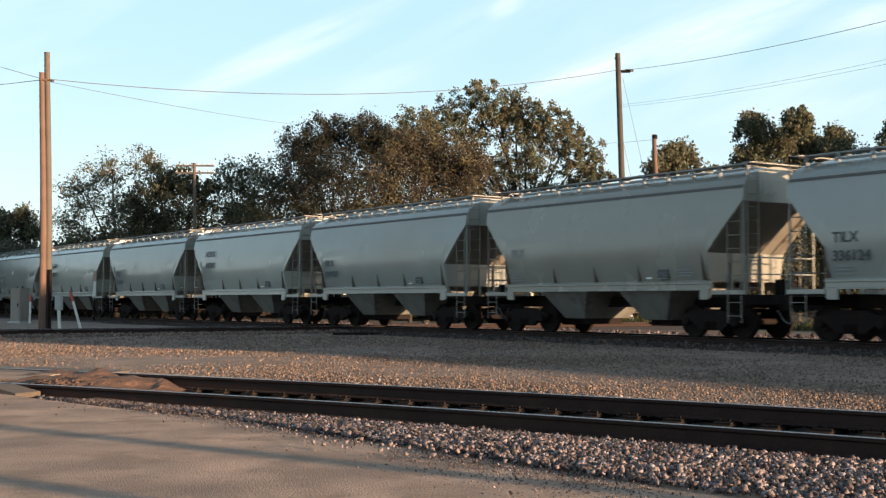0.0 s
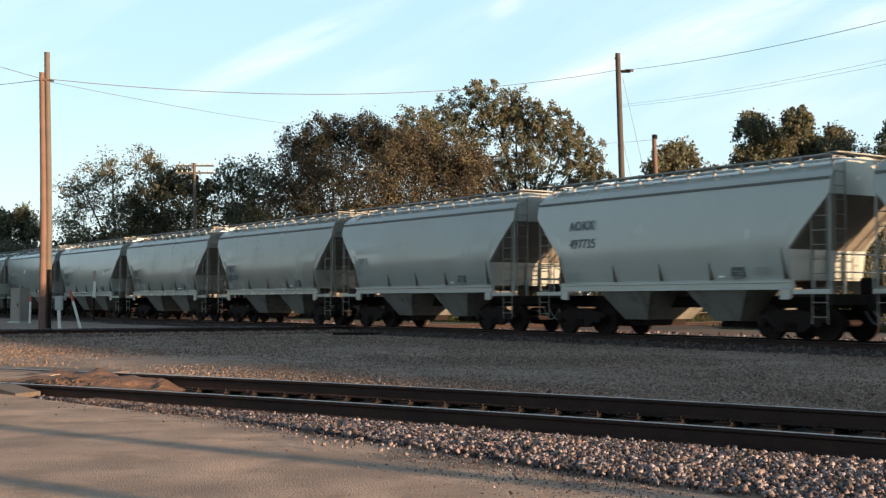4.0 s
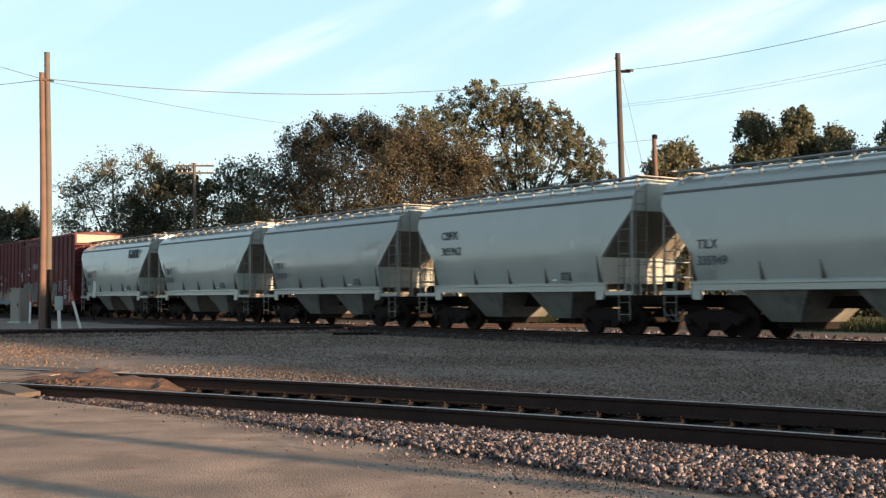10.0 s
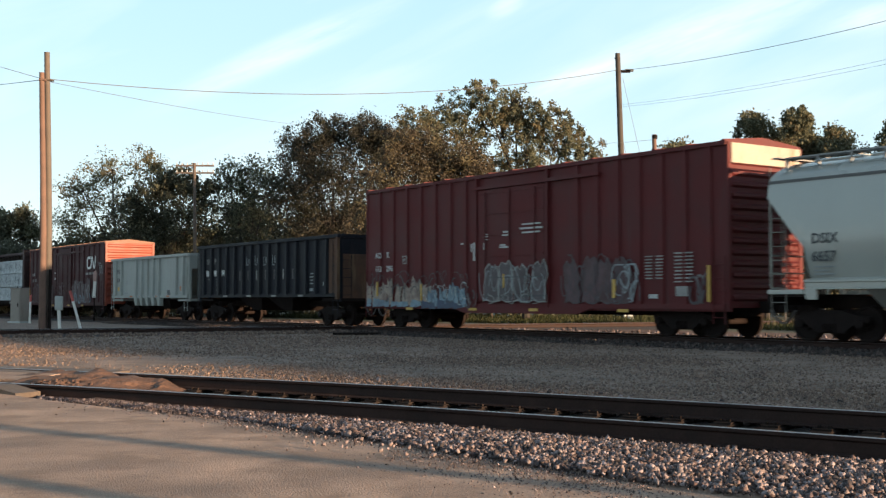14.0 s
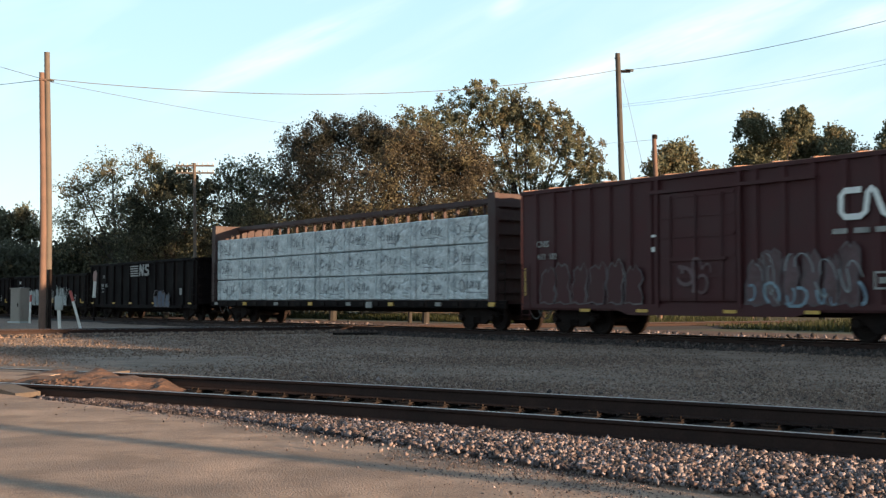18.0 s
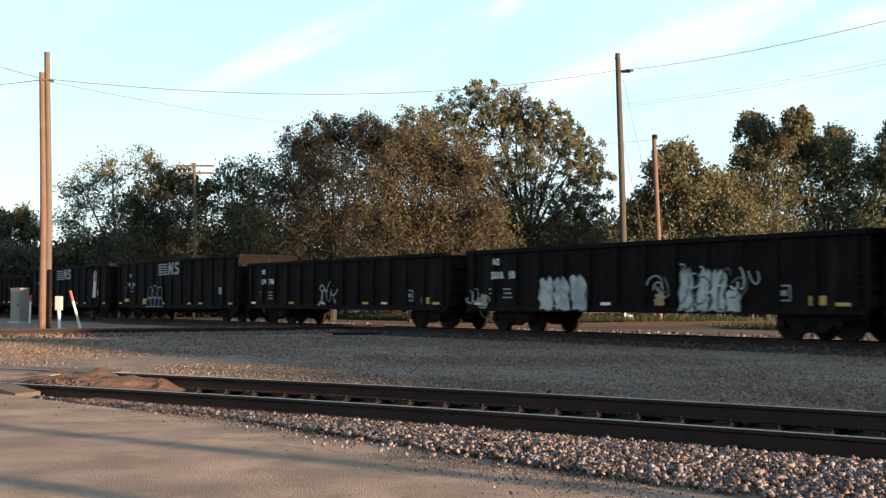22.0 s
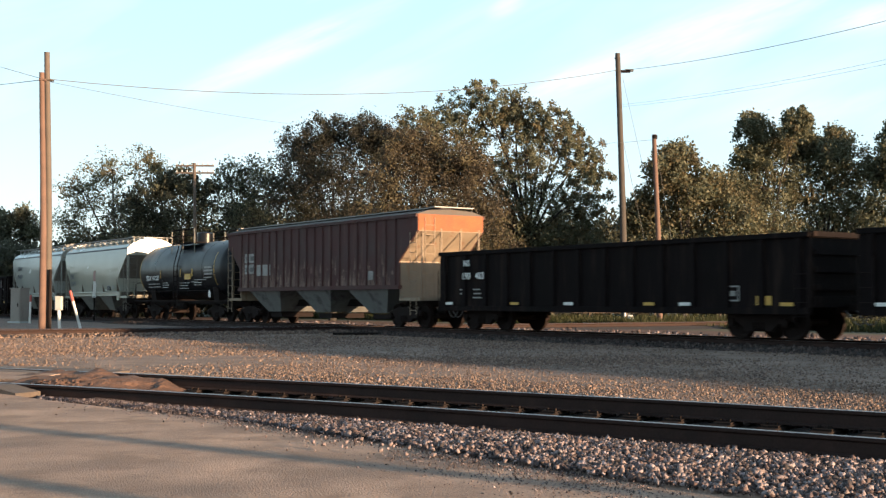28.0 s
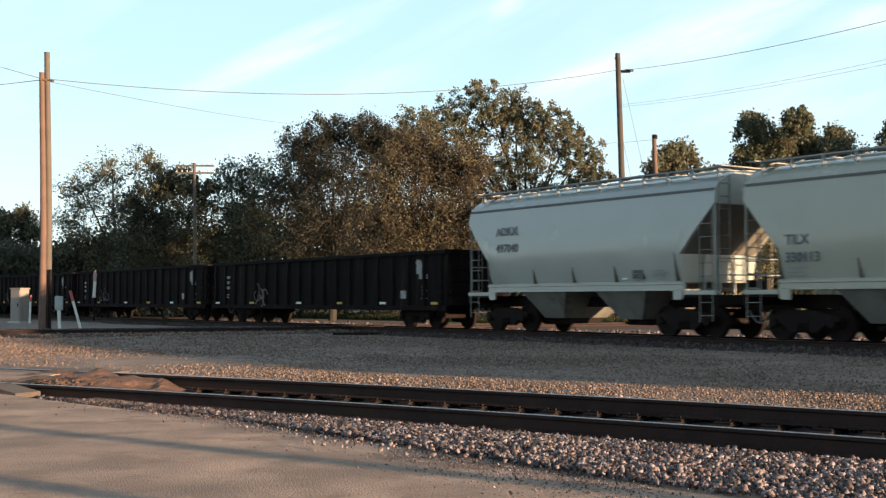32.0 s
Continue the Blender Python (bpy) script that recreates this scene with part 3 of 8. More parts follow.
def truck(parent, x):
    """A three-piece truck: bolster, two side frames, two wheelsets."""
    bm = bmesh.new()
    box(bm, -0.17, 0.17, -1.1, 1.1, 0.42, 0.70)
    box(bm, -0.22, 0.22, -0.22, 0.22, 0.70, 0.82)
    body = part("truck", bm, M_UNDER, parent, "cast steel truck dark with grease", bevel=0.02)
    body.location = (x, 0, 0)
    half = [(-1.12, 0.50), (-1.12, 0.64), (-0.72, 0.68), (-0.40, 0.80), (0.40, 0.80), (0.72, 0.68), (1.12, 0.64), (1.12, 0.50),
            (0.70, 0.46), (0.42, 0.22), (-0.42, 0.22), (-0.70, 0.46)]
    for side in (-1, 1):
        bm = bmesh.new()
        slab(bm, half, "y", side * 0.93, side * 1.09)
        frame_part = part("side_frame", bm, M_UNDER, body, bevel=0.015)
        for dx in (-0.14, 0, 0.14):
            bm = bmesh.new()
            turned(bm, [(0.25 + 0.022 * k, 0.058 if k % 2 else 0.042) for k in range(11)], "z", 8)
            part("spring", bm, M_WHEEL, body, at=(dx, side * 1.12, 0))
        for dx in (-0.89, 0.89):
            bm = bmesh.new()
            turned(bm, [(side * 1.08, 0.13), (side * 1.16, 0.13), (side * 1.19, 0.09)], "y", 12)
            cap = part("bearing_cap", bm, M_WHEEL, body)
            cap.location = (dx, 0, WHEEL_R)
    for dx in (-0.89, 0.89):
        w = part("wheelset", wheelset_mesh(), M_WHEEL, body, "steel wheels with bright treads", smooth=True)
        w.matrix_parent_inverse = Matrix.Translation((dx, 0, WHEEL_R))
    return body


def coupler(parent, end, x):
    bm = bmesh.new()
    box(bm, min(x, x + end * 0.62), max(x, x + end * 0.62), -0.09, 0.09, 0.76, 0.96)
    slab(bm, [(x + end * 0.55, -0.16), (x + end * 0.80, -0.16), (x + end * 0.90, 0.02), (x + end * 0.72, 0.06), (x + end * 0.80, 0.16), (x + end * 0.60, 0.18)], "z", 0.72, 1.0)
    c = part("coupler", bm, M_UNDER, parent, bevel=0.015)
    bm = bmesh.new()
    pts = [Vector((x + end * (0.1 + 0.13 * k), -0.28, 0.78 - 0.36 * math.sin(math.pi * k / 6))) for k in range(7)]
    tube(bm, pts, 0.022)
    part("brake_hose", bm, M_SEAM, c)
    return c


def ladder(parent, x, y, z0, z1, width, material, along="x", step=0.36, lean=0.0):
    bm = bmesh.new()
    for k in (0, 1):
        dx, dy = (width * k, 0) if along == "x" else (0, width * k)
        rod(bm, (x + dx, y + dy, z0), (x + dx + lean, y + dy, z1), 0.016, n=5)
    n = int((z1 - z0) / step)
    for i in range(n):
        z = z0 + step * (i + 0.5)
        u = lean * (z - z0) / (z1 - z0)
        dx, dy = (width, 0) if along == "x" else (0, width)
        rod(bm, (x + u, y, z), (x + u + dx, y + dy, z), 0.012, n=5)
    return part("ladder", bm, material, parent)


def train_thing(name, label, category, group):
    ob = new(name)
    return tagged(ob, label, category, group)


TRAIN = []      # (thing, place of its middle along the train)
CARS = "cars of the freight train"


def put(car, rear, front):
    TRAIN.append((car, (rear + front) / 2))
    return car


# ---- covered hoppers with curved sides ----
HOP_L, HOP_TOP = 11.24, 4.30


def hop_width(z):
    """Half the width of the curved body at a height."""
    pts = ((1.45, 1.40), (1.65, 1.47), (1.95, 1.55), (2.3, 1.60), (2.65, 1.61), (3.1, 1.59), (3.5, 1.545), (3.85, 1.49), (4.08, 1.445), (4.22, 1.36), (4.36, 1.18), (4.48, 0.94), (4.58, 0.66), (4.65, 0.35), (4.68, 0.0))
    for (z0, w0), (z1, w1) in zip(pts, pts[1:]):
        if z <= z1:
            u = (z - z0) / (z1 - z0)
            return w0 + (w1 - w0) * u
    return 0.0


def covered_hopper(paint, label):
    car = train_thing("covered_hopper", label, "freight car", CARS)
    h = HOP_L / 2

    def ring(x, low):
        # even steps up the side, then the same steps over the roof in every ring
        zs = [low + (3.98 - low) * u / 9 for u in range(10)] + [4.08, 4.16, 4.22, 4.30, 4.36, 4.42, 4.48, 4.535, 4.58, 4.62, 4.65]
        right = [(x, -hop_width(z), z) for z in zs]
        left = [(x, hop_width(z), z) for z in zs[::-1]]
        return right + [(x, 0, 4.68)] + left
    bm = bmesh.new()
    stations = [(-h, 3.70), (-h + 0.40, 3.253), (-h + 0.80, 2.807), (-h + 1.20, 2.36), (-h + 1.22, 1.56), (-2.2, 1.56), (0, 1.56), (2.2, 1.56), (h - 1.22, 1.56), (h - 1.20, 2.36), (h - 0.80, 2.807), (h - 0.40, 3.253), (h, 3.70)]
    loft(bm, [ring(x, low) for x, low in stations])
    part("body", bm, paint, car, smooth=True)
    # roof seam, side sills, weld seams of the side sheets
    for side in (-1, 1):
        bm = boxed(-h + 0.02, h - 0.02, side * 1.452 - 0.012, side * 1.452 + 0.012, 4.05, 4.125)
        part("roof_seam", bm, M_SEAM, car)
        bm = bmesh.new()
        slab(bm, [(side * 1.40, 1.60), (side * 1.47, 1.60), (side * 1.56, 1.545), (side * 1.56, 1.50), (side * 1.515, 1.485), (side * 1.515, 1.365), (side * 1.56, 1.345), (side * 1.56, 1.32), (side * 1.40, 1.32)], "x", -h + 1.15, h - 1.15)
        part("side_sill", bm, paint, car)
        for x, tall in ((-4.36, 0.80), (-2.0, 0.48), (-0.1, 0.48), (1.78, 0.48), (4.30, 0.80)):
            bm = bmesh.new()
            slab(bm, [(x - 0.012, 1.59), (x - 0.012 - 0.11 * tall, 1.59 + tall), (x + 0.012 - 0.11 * tall, 1.59 + tall), (x + 0.018, 1.59)], "y", side * 1.30, side * (hop_width(1.59 + tall) + 0.006))
            part("gusset", bm, M_GUSSET, car)
        for x in (-3.7, -1.25, 1.25, 3.7):
            bm = bmesh.new()
            zs = [1.62, 1.95, 2.3, 2.65, 3.1, 3.5, 3.85, 4.05]
            for z0, z1 in zip(zs, zs[1:]):
                w0, w1 = hop_width(z0) + 0.003, hop_width(z1) + 0.003
                v = [bm.verts.new((xx, side * w, z)) for xx, w, z in ((x - 0.012, w0, z0), (x + 0.012, w0, z0), (x + 0.012, w1, z1), (x - 0.012, w1, z1))]
                bm.faces.new(v)
            part("weld_seam", bm, paint, car)
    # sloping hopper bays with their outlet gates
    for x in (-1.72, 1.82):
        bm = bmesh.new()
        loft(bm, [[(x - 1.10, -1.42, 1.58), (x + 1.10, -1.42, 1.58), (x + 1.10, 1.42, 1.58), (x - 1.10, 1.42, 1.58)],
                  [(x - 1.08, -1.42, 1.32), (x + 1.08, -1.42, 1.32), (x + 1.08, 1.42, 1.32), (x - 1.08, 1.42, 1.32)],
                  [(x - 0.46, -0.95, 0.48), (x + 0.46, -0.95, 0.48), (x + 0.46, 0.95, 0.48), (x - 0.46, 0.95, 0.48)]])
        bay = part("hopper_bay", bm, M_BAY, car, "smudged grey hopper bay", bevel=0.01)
        bm = boxed(x - 0.42, x + 0.42, -0.70, 0.70, 0.30, 0.48)
        rod(bm, (x - 0.1, -1.1, 0.38), (x - 0.1, 1.1, 0.38), 0.035)
        part("outlet_gate", bm, M_UNDER, bay)
    # underframe and ends
    bm = boxed(-h + 0.1, h - 0.1, -0.22, 0.22, 0.84, 1.16)
    part("center_sill", bm, M_UNDER, car)
    for end in (-1, 1):
        bm = bmesh.new()
        x0, x1 = sorted((end * (h - 1.15), end * (h + 0.02)))
        box(bm, x0, x1, -1.5, 1.5, 1.13, 1.20)
        box(bm, *sorted((end * (h - 0.1), end * (h + 0.04))), -1.5, 1.5, 0.92, 1.20)
        part("end_platform", bm, M_UNDER, car, bevel=0.008)
        # thin sheet over the end slope; its colour carries the overhang's shade
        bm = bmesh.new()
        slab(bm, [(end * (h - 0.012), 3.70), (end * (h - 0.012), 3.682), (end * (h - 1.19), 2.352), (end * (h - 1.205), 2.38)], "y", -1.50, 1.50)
        part("slope_sheet", bm, M_SLOPE, car, "dusty end slope sheet with its shade painted in")
        for yy in (-0.62, 0.0, 0.62):
            part("end_stiffener", boxed(*sorted((end * (h - 1.215), end * (h - 1.14))), yy - 0.03, yy + 0.03, 1.2, 2.34), paint, car)
        for side in (-1, 1):
            bm = bmesh.new()
            slab(bm, [(end * (h - 1.52), 1.06), (end * (h - 1.52), 1.33), (end * (h - 1.18), 1.33), (end * (h - 1.18), 1.1), (end * (h - 1.26), 1.06)], "y", side * 1.47, side * 1.55)
            part("jacking_pad", bm, paint, car, bevel=0.01)
            part("step_sill", boxed(*sorted((end * (h - 1.14), end * (h + 0.02))), *sorted((side * 1.42, side * 1.53)), 1.20, 1.32), paint, car, bevel=0.01)
            # corner posts, the ladders of the corner and the end
            bm = boxed(*sorted((end * (h - 0.02), end * (h - 0.06))), *sorted((side * 1.46, side * 1.41)), 1.18, 3.72)
            part("corner_post", bm, paint, car)
            ladder(car, end * (h - 0.09) - (0.46 if end > 0 else 0.0), side * 1.50, 0.45, 3.6 if end > 0 else 3.5, 0.46, M_LADDER)
        ladder(car, end * (h + 0.03), -1.36, 1.2, 4.55, 0.44, M_LADDER, along="y")
        bm = bmesh.new()
        for z in (1.75, 2.2):
            rod(bm, (end * (h - 0.06), -1.42, z), (end * (h - 0.06), 1.42, z), 0.02, n=5)
        rod(bm, (end * (h - 0.06), 0.3, 1.2), (end * (h - 0.06), 0.3, 2.2), 0.02, n=5)
        part("handrail", bm, paint, car)
        truck(car, end * (h - 1.55))
        coupler(car, end, end * h)
    bm = bmesh.new()
    tube(bm, [(0, 0.25 * math.cos(math.pi * a / 9), 0.25 * math.sin(math.pi * a / 9)) for a in range(19)], 0.016)
    for a in range(4):
        rod(bm, (0.03, 0, 0), (0, 0.25 * math.cos(math.pi * a / 2), 0.25 * math.sin(math.pi * a / 2)), 0.012, n=5)
    wheel = part("brake_wheel", bm, M_LADDER, car)
    wheel.location = (h - 0.05, 0.55, 2.35)
    bm = boxed(h - 0.45, h - 0.1, 0.25, 0.75, 1.2, 1.62)
    part("brake_cylinder", bm, M_UNDER, car, bevel=0.04)
    # roof: hatches, walkway on brackets
    for k in range(6):
        x = -4.3 + 1.72 * k
        bm = bmesh.new()
        slab(bm, [(-0.36, 4.63), (-0.36, 4.70), (-0.24, 4.74), (0.24, 4.74), (0.36, 4.70), (0.36, 4.63)], "x", x - 0.74, x + 0.74)
        part("roof_hatch", bm, paint, car, bevel=0.01)
    for side in (-1, 1):
        bm = boxed(-h - 0.06, h + 0.06, min(side * 0.62, side * 1.02), max(side * 0.62, side * 1.02), 4.72, 4.76)
        walkway = part("roof_walkway", bm, M_GALV, car, "galvanised grating walkway")
        me = None
        for k in range(12):
            x = -h + 0.25 + (HOP_L - 0.5) * k / 11
            if me is None:
                bm = bmesh.new()
                slab(bm, [(side * 0.60, 4.68), (side * 0.98, 4.68), (side * 0.98, 4.40), (side * 1.04, 4.40), (side * 1.04, 4.75), (side * 1.02, 4.75), (side * 1.02, 4.718), (side * 0.60, 4.718)], "x", -0.035, 0.035)
                me = part("walkway_bracket", bm, M_GALV, car, at=(x, 0, 0)).data
            else:
                shared("walkway_bracket", me, car, (x, 0, 0))
    for end in (-1, 1):
        bm = boxed(*sorted((end * (h - 0.22), end * (h + 0.06))), -1.25, 1.25, 4.725, 4.755)
        part("end_walkway", bm, M_GALV, car)
    bm = boxed(2.50, 2.94, -1.558, -1.40, 1.66, 1.94)
    part("stencil_panel", bm, M_DARKINK, car, "small black stencil panel")
    bm = bmesh.new()
    for dx0, dx1, dz0, dz1 in ((0.0, 0.44, 0.0, 0.018), (0.0, 0.44, 0.262, 0.28), (0.0, 0.016, 0.018, 0.262), (0.424, 0.44, 0.018, 0.262), (0.24, 0.38, 0.08, 0.10), (0.08, 0.36, 0.15, 0.165)):
        box(bm, 2.50 + dx0, 2.50 + dx1, -1.564, -1.556, 1.66 + dz0, 1.66 + dz1)
    part("stencil", bm, M_DULLWHITE, car)
    bars([(0, 0, .5, .03), (0, .08, .62, .03), (0.02, .16, .45, .03)], 3.30, 1.72, -1.560, M_FADEINK, car)
    bars([(0, 0, .6, .03), (0, .09, .45, .03), (0.02, .18, .6, .03)], -4.15, 1.68, -1.560, M_FADEINK, car)
    bm = boxed(2.02, 2.22, -1.515, -1.38, 1.66, 1.71)
    part("reflector", bm, M_WHITE, car)
    return car


def hop_mark(car, words, number, ink, size=0.36, z=2.46, x=-4.18, drop=0.45):
    if words in ("AOKX", "CBFX"):
        size, z, x, drop = 0.40, 3.20, -3.95, 0.56
    if words:
        lettering(words, size, x, z, -1.618, ink, car, bold=0.006)
    if number:
        lettering(number, size, x, z - drop, -1.618, ink, car, bold=0.006)


HOP_REARS = [-37.08, -49.76, -62.2, -74.5, -86.97, -99.45, -111.95, -124.05, -136.58, -148.97, -161.37, -173.76, -186.22, -198.92, -211.62, -224.33]
HOP_LOOK = "gdgpgpgddggppgpp"      # grey, dusty, pale
HOP_MARKS = {0: ("TILX", "336124", M_DARKINK), 1: ("TILX", "", M_FADEINK), 2: ("TILX", "334985", M_MIDINK), 3: ("AOKX", "497842", M_MIDINK), 4: ("TILX", "334847", M_MIDINK),
             5: ("AOKX", "497735", M_MIDINK), 6: ("TILX", "", M_FADEINK), 7: ("TILX", "336010", M_MIDINK), 8: ("TILX", "329259", M_DARKINK), 9: ("TILX", "332716", M_DARKINK),
             10: ("TILX", "336254", M_MIDINK), 11: ("TILX", "335949", M_MIDINK), 12: ("CBFX", "305962", M_DARKINK), 13: ("TILX", "336433", M_MIDINK), 14: ("TILX", "335783", M_DARKINK), 15: ("DSIX", "6657", M_DARKINK)}
HOP_LABEL = {"g": "light grey two-bay covered hopper car with curved sides", "d": "dusty tan-grey two-bay covered hopper car with stains",
             "i": "ivory two-bay covered hopper car catching the low sun",
             "p": "pale grey two-bay covered hopper car with a roof walkway"}
hop_kind = {k: covered_hopper(m, HOP_LABEL[k]) for k, m in (("g", M_GREY), ("d", M_DUSTY), ("p", M_PALE), ("i", M_IVORY))}
hop_used = set()


def next_hopper(kind):
    if kind not in hop_used:
        hop_used.add(kind)
        return hop_kind[kind]
    return copy_thing(hop_kind[kind], Matrix())


def hopper_string():
    cars = []
    for i, rear in enumerate([-24.4] + HOP_REARS):
        k = "g" if i == 0 else HOP_LOOK[i - 1]
        cars.append(put(next_hopper(k), rear, rear + HOP_L))
    cars.append(put(next_hopper("i"), -478.85, -478.85 + HOP_L))
    cars.append(put(next_hopper("p"), -491.1, -491.1 + HOP_L))
    # the lettering comes after the copies, each car has its own
    for i, (words, number, ink) in HOP_MARKS.items():
        hop_mark(cars[i + 1], words, number, ink)
    gatx = cars[16]
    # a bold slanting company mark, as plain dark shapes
    def shape(x, pts):
        bm = bmesh.new()
        slab(bm, [(x + u * 0.40 + 0.13 * v, 3.47 + 0.47 * v) for u, v in pts], "y", -1.60, -1.552)
        part("company_mark", bm, M_DARKINK, gatx)
    shape(2.80, [(0, 0), (0.85, 0), (0.85, 0.5), (0.5, 0.5), (0.5, 0.36), (0.6, 0.36), (0.6, 0.2), (0.28, 0.2), (0.28, 0.8), (0.85, 0.8), (0.85, 1), (0, 1)])
    shape(3.17, [(0, 0), (0.25, 0), (0.42, 0.42), (0.6, 0.42), (0.6, 0), (0.85, 0), (0.85, 1), (0.45, 1)])
    shape(3.53, [(0.2, 0), (0.45, 0), (0.45, 0.8), (0.75, 0.8), (0.75, 1), (-0.1, 1), (-0.1, 0.8), (0.2, 0.8)])
    shape(3.85, [(0, 0), (0.3, 0), (0.5, 0.36), (0.7, 0), (1.0, 0), (0.65, 0.52), (0.95, 1), (0.65, 1), (0.5, 0.7), (0.35, 1), (0.05, 1), (0.36, 0.52)])
    hop_mark(cars[17], "TILX", "330113", M_MIDINK)
    hop_mark(cars[18], "AOKX", "497040", M_MIDINK)


hopper_string()


# ---- graffiti and reflectors on the dark cars ----


def arches(parent, x, z, y, widths, heights, material, name="graffiti", label="sprayed rounded shapes", edge=None, line=0.035):
    """Sprayed shapes: tall rounded forms side by side, nothing to be read."""
    for w, h in zip(widths, heights):
        bm = bmesh.new()
        lean, pts = random.uniform(-0.12, 0.12) * h, []
        rim = [(0.0, 0.0), (0.3, 0.04), (0.55, -0.02), (0.9, 0.0), (0.96, 0.22), (0.84, 0.42), (0.98, 0.62), (0.9, 0.85), (0.66, 1.0), (0.48, 0.86), (0.3, 0.98), (0.06, 0.84), (0.12, 0.6), (-0.02, 0.4), (0.08, 0.2)]
        for u, v in rim:
            v += random.uniform(-0.05, 0.05) if v > 0.1 else 0
            pts.append((x + w * (u + random.uniform(-0.06, 0.06)) + lean * v, z + h * v))
        slab(bm, pts, "y", y - 0.006, y + 0.002)
        part(name, bm, material, parent, label)
        if edge:
            bm = bmesh.new()
            n = len(pts)
            rows = []
            for i, (px, pz) in enumerate(pts):
                d = Vector((-(pts[(i + 1) % n][1] - pts[i - 1][1]), pts[(i + 1) % n][0] - pts[i - 1][0])).normalized() * line * random.uniform(0.3, 0.8)
                rows.append((bm.verts.new((px + d.x, y - 0.014, pz + d.y)), bm.verts.new((px - d.x, y - 0.014, pz - d.y))))
            for (a, b), (c, d) in zip(rows, rows[1:] + rows[:1]):
                bm.faces.new((a, b, d, c))
            part("graffiti_outline", bm, edge, parent)
        x += w


def scribble(parent, x0, x1, z0, z1, y, material, strokes, seed, width=0.07):
    """Sprayed lines: loose loops and slashes, nothing to be read."""
    rng = random.Random(seed)
    for k in range(strokes):
        bm = bmesh.new()
        cx = x0 + (x1 - x0) * (k + rng.uniform(0.1, 0.9)) / strokes
        cz = rng.uniform(z0 + 0.3 * (z1 - z0), z1 - 0.3 * (z1 - z0))
        rx, rz = rng.uniform(0.10, 0.32), rng.uniform(0.2, 0.5) * (z1 - z0)
        a0, turn = rng.uniform(0, 6.28), rng.uniform(1.6, 5.0) * rng.choice((-1, 1))
        slant = rng.uniform(-0.35, 0.35)
        pts = []
        for i in range(9):
            a = a0 + turn * i / 8
            z = min(z1, max(z0, cz + rz * math.sin(a)))
            pts.append((cx + rx * math.cos(a) + slant * (z - cz), z))
        w = width * rng.uniform(0.6, 1.5)
        rows = []
        for i, (px, pz) in enumerate(pts):
            qx, qz = pts[min(i + 1, 8)]
            ox, oz = pts[max(i - 1, 0)]
            d = Vector((-(qz - oz), qx - ox, 0))
            d = d.normalized() * w * 0.5 if d.length > 1e-6 else Vector((w * 0.5, 0, 0))
            rows.append((bm.verts.new((px + d.x, y - 0.0004 * k, pz + d.y)), bm.verts.new((px - d.x, y - 0.0004 * k, pz - d.y))))
        for (a, b), (c, d) in zip(rows, rows[1:]):
            bm.faces.new((a, b, d, c))
        part("graffiti_stroke", bm, material, parent)


def shards(parent, x0, x1, z0, z1, y, material, count, seed):
    """Sprayed angular blocks: leaning pieces with torn tops, nothing to be read."""
    rng = random.Random(seed)
    step = (x1 - x0) / count
    for k in range(count):
        bm = bmesh.new()
        x, w = x0 + step * k, step * rng.uniform(0.75, 1.25)
        lean, tall = rng.uniform(-0.22, 0.22), (z1 - z0) * rng.uniform(0.62, 1.0)
        mid = rng.uniform(0.3, 0.7)
        pts = [(x, z0), (x + w, z0 + rng.uniform(0, 0.08)), (x + w * 0.92 + lean * 0.6, z0 + tall * 0.7), (x + w + lean, z0 + tall * rng.uniform(0.8, 1.0)),
               (x + w * mid + lean, z0 + tall * rng.uniform(0.72, 0.86)), (x + w * 0.12 + lean, z0 + tall), (x + lean * 0.4, z0 + tall * 0.5)]
        slab(bm, pts, "y", y - 0.004 - 0.0007 * k, y + 0.002)
        part("graffiti", bm, material, parent, "sprayed angular shapes")


def ns_mark(parent, x, z, y, size, wide=1.62):
    """The striped mark of the car's owner, as plain shapes."""
    for k in range(5):
        bm = bmesh.new()
        slab(bm, [(x - 0.02 * k, z + size * k / 5), (x + size * 1.15 * wide, z + size * k / 5), (x + size * 1.15 * wide, z + size * (k + 0.55) / 5), (x, z + size * (k + 0.55) / 5)], "y", y - 0.006, y + 0.002)
        part("mark_stripe", bm, M_DULLWHITE, parent)
    for k in range(2):
        a = x + size * (1.25 + 0.72 * k)
        bm = bmesh.new()
        if k == 0:
            slab(bm, [(a, z), (a + .16 * size, z), (a + .2 * size, z + .55 * size), (a + .42 * size, z), (a + .6 * size, z), (a + .68 * size, z + size),
                      (a + .5 * size, z + size), (a + .46 * size, z + .45 * size), (a + .26 * size, z + size), (a + .08 * size, z + size)], "y", y - 0.006, y + 0.002)
        else:
            slab(bm, [(a, z), (a + .55 * size, z), (a + .68 * size, z + .2 * size), (a + .62 * size, z + .5 * size), (a + .3 * size, z + .62 * size), (a + .3 * size, z + .76 * size),
                      (a + .66 * size, z + .76 * size), (a + .64 * size, z + size), (a + .2 * size, z + size), (a + .1 * size, z + .85 * size), (a + .12 * size, z + .5 * size), (a + .44 * size, z + .38 * size), (a + .44 * size, z + .22 * size), (a, z + .22 * size)], "y", y - 0.006, y + 0.002)
        for v in bm.verts:
            v.co.x = x + (v.co.x - x) * wide
        part("mark_shape", bm, M_DULLWHITE, parent)


# ---- gondolas ----


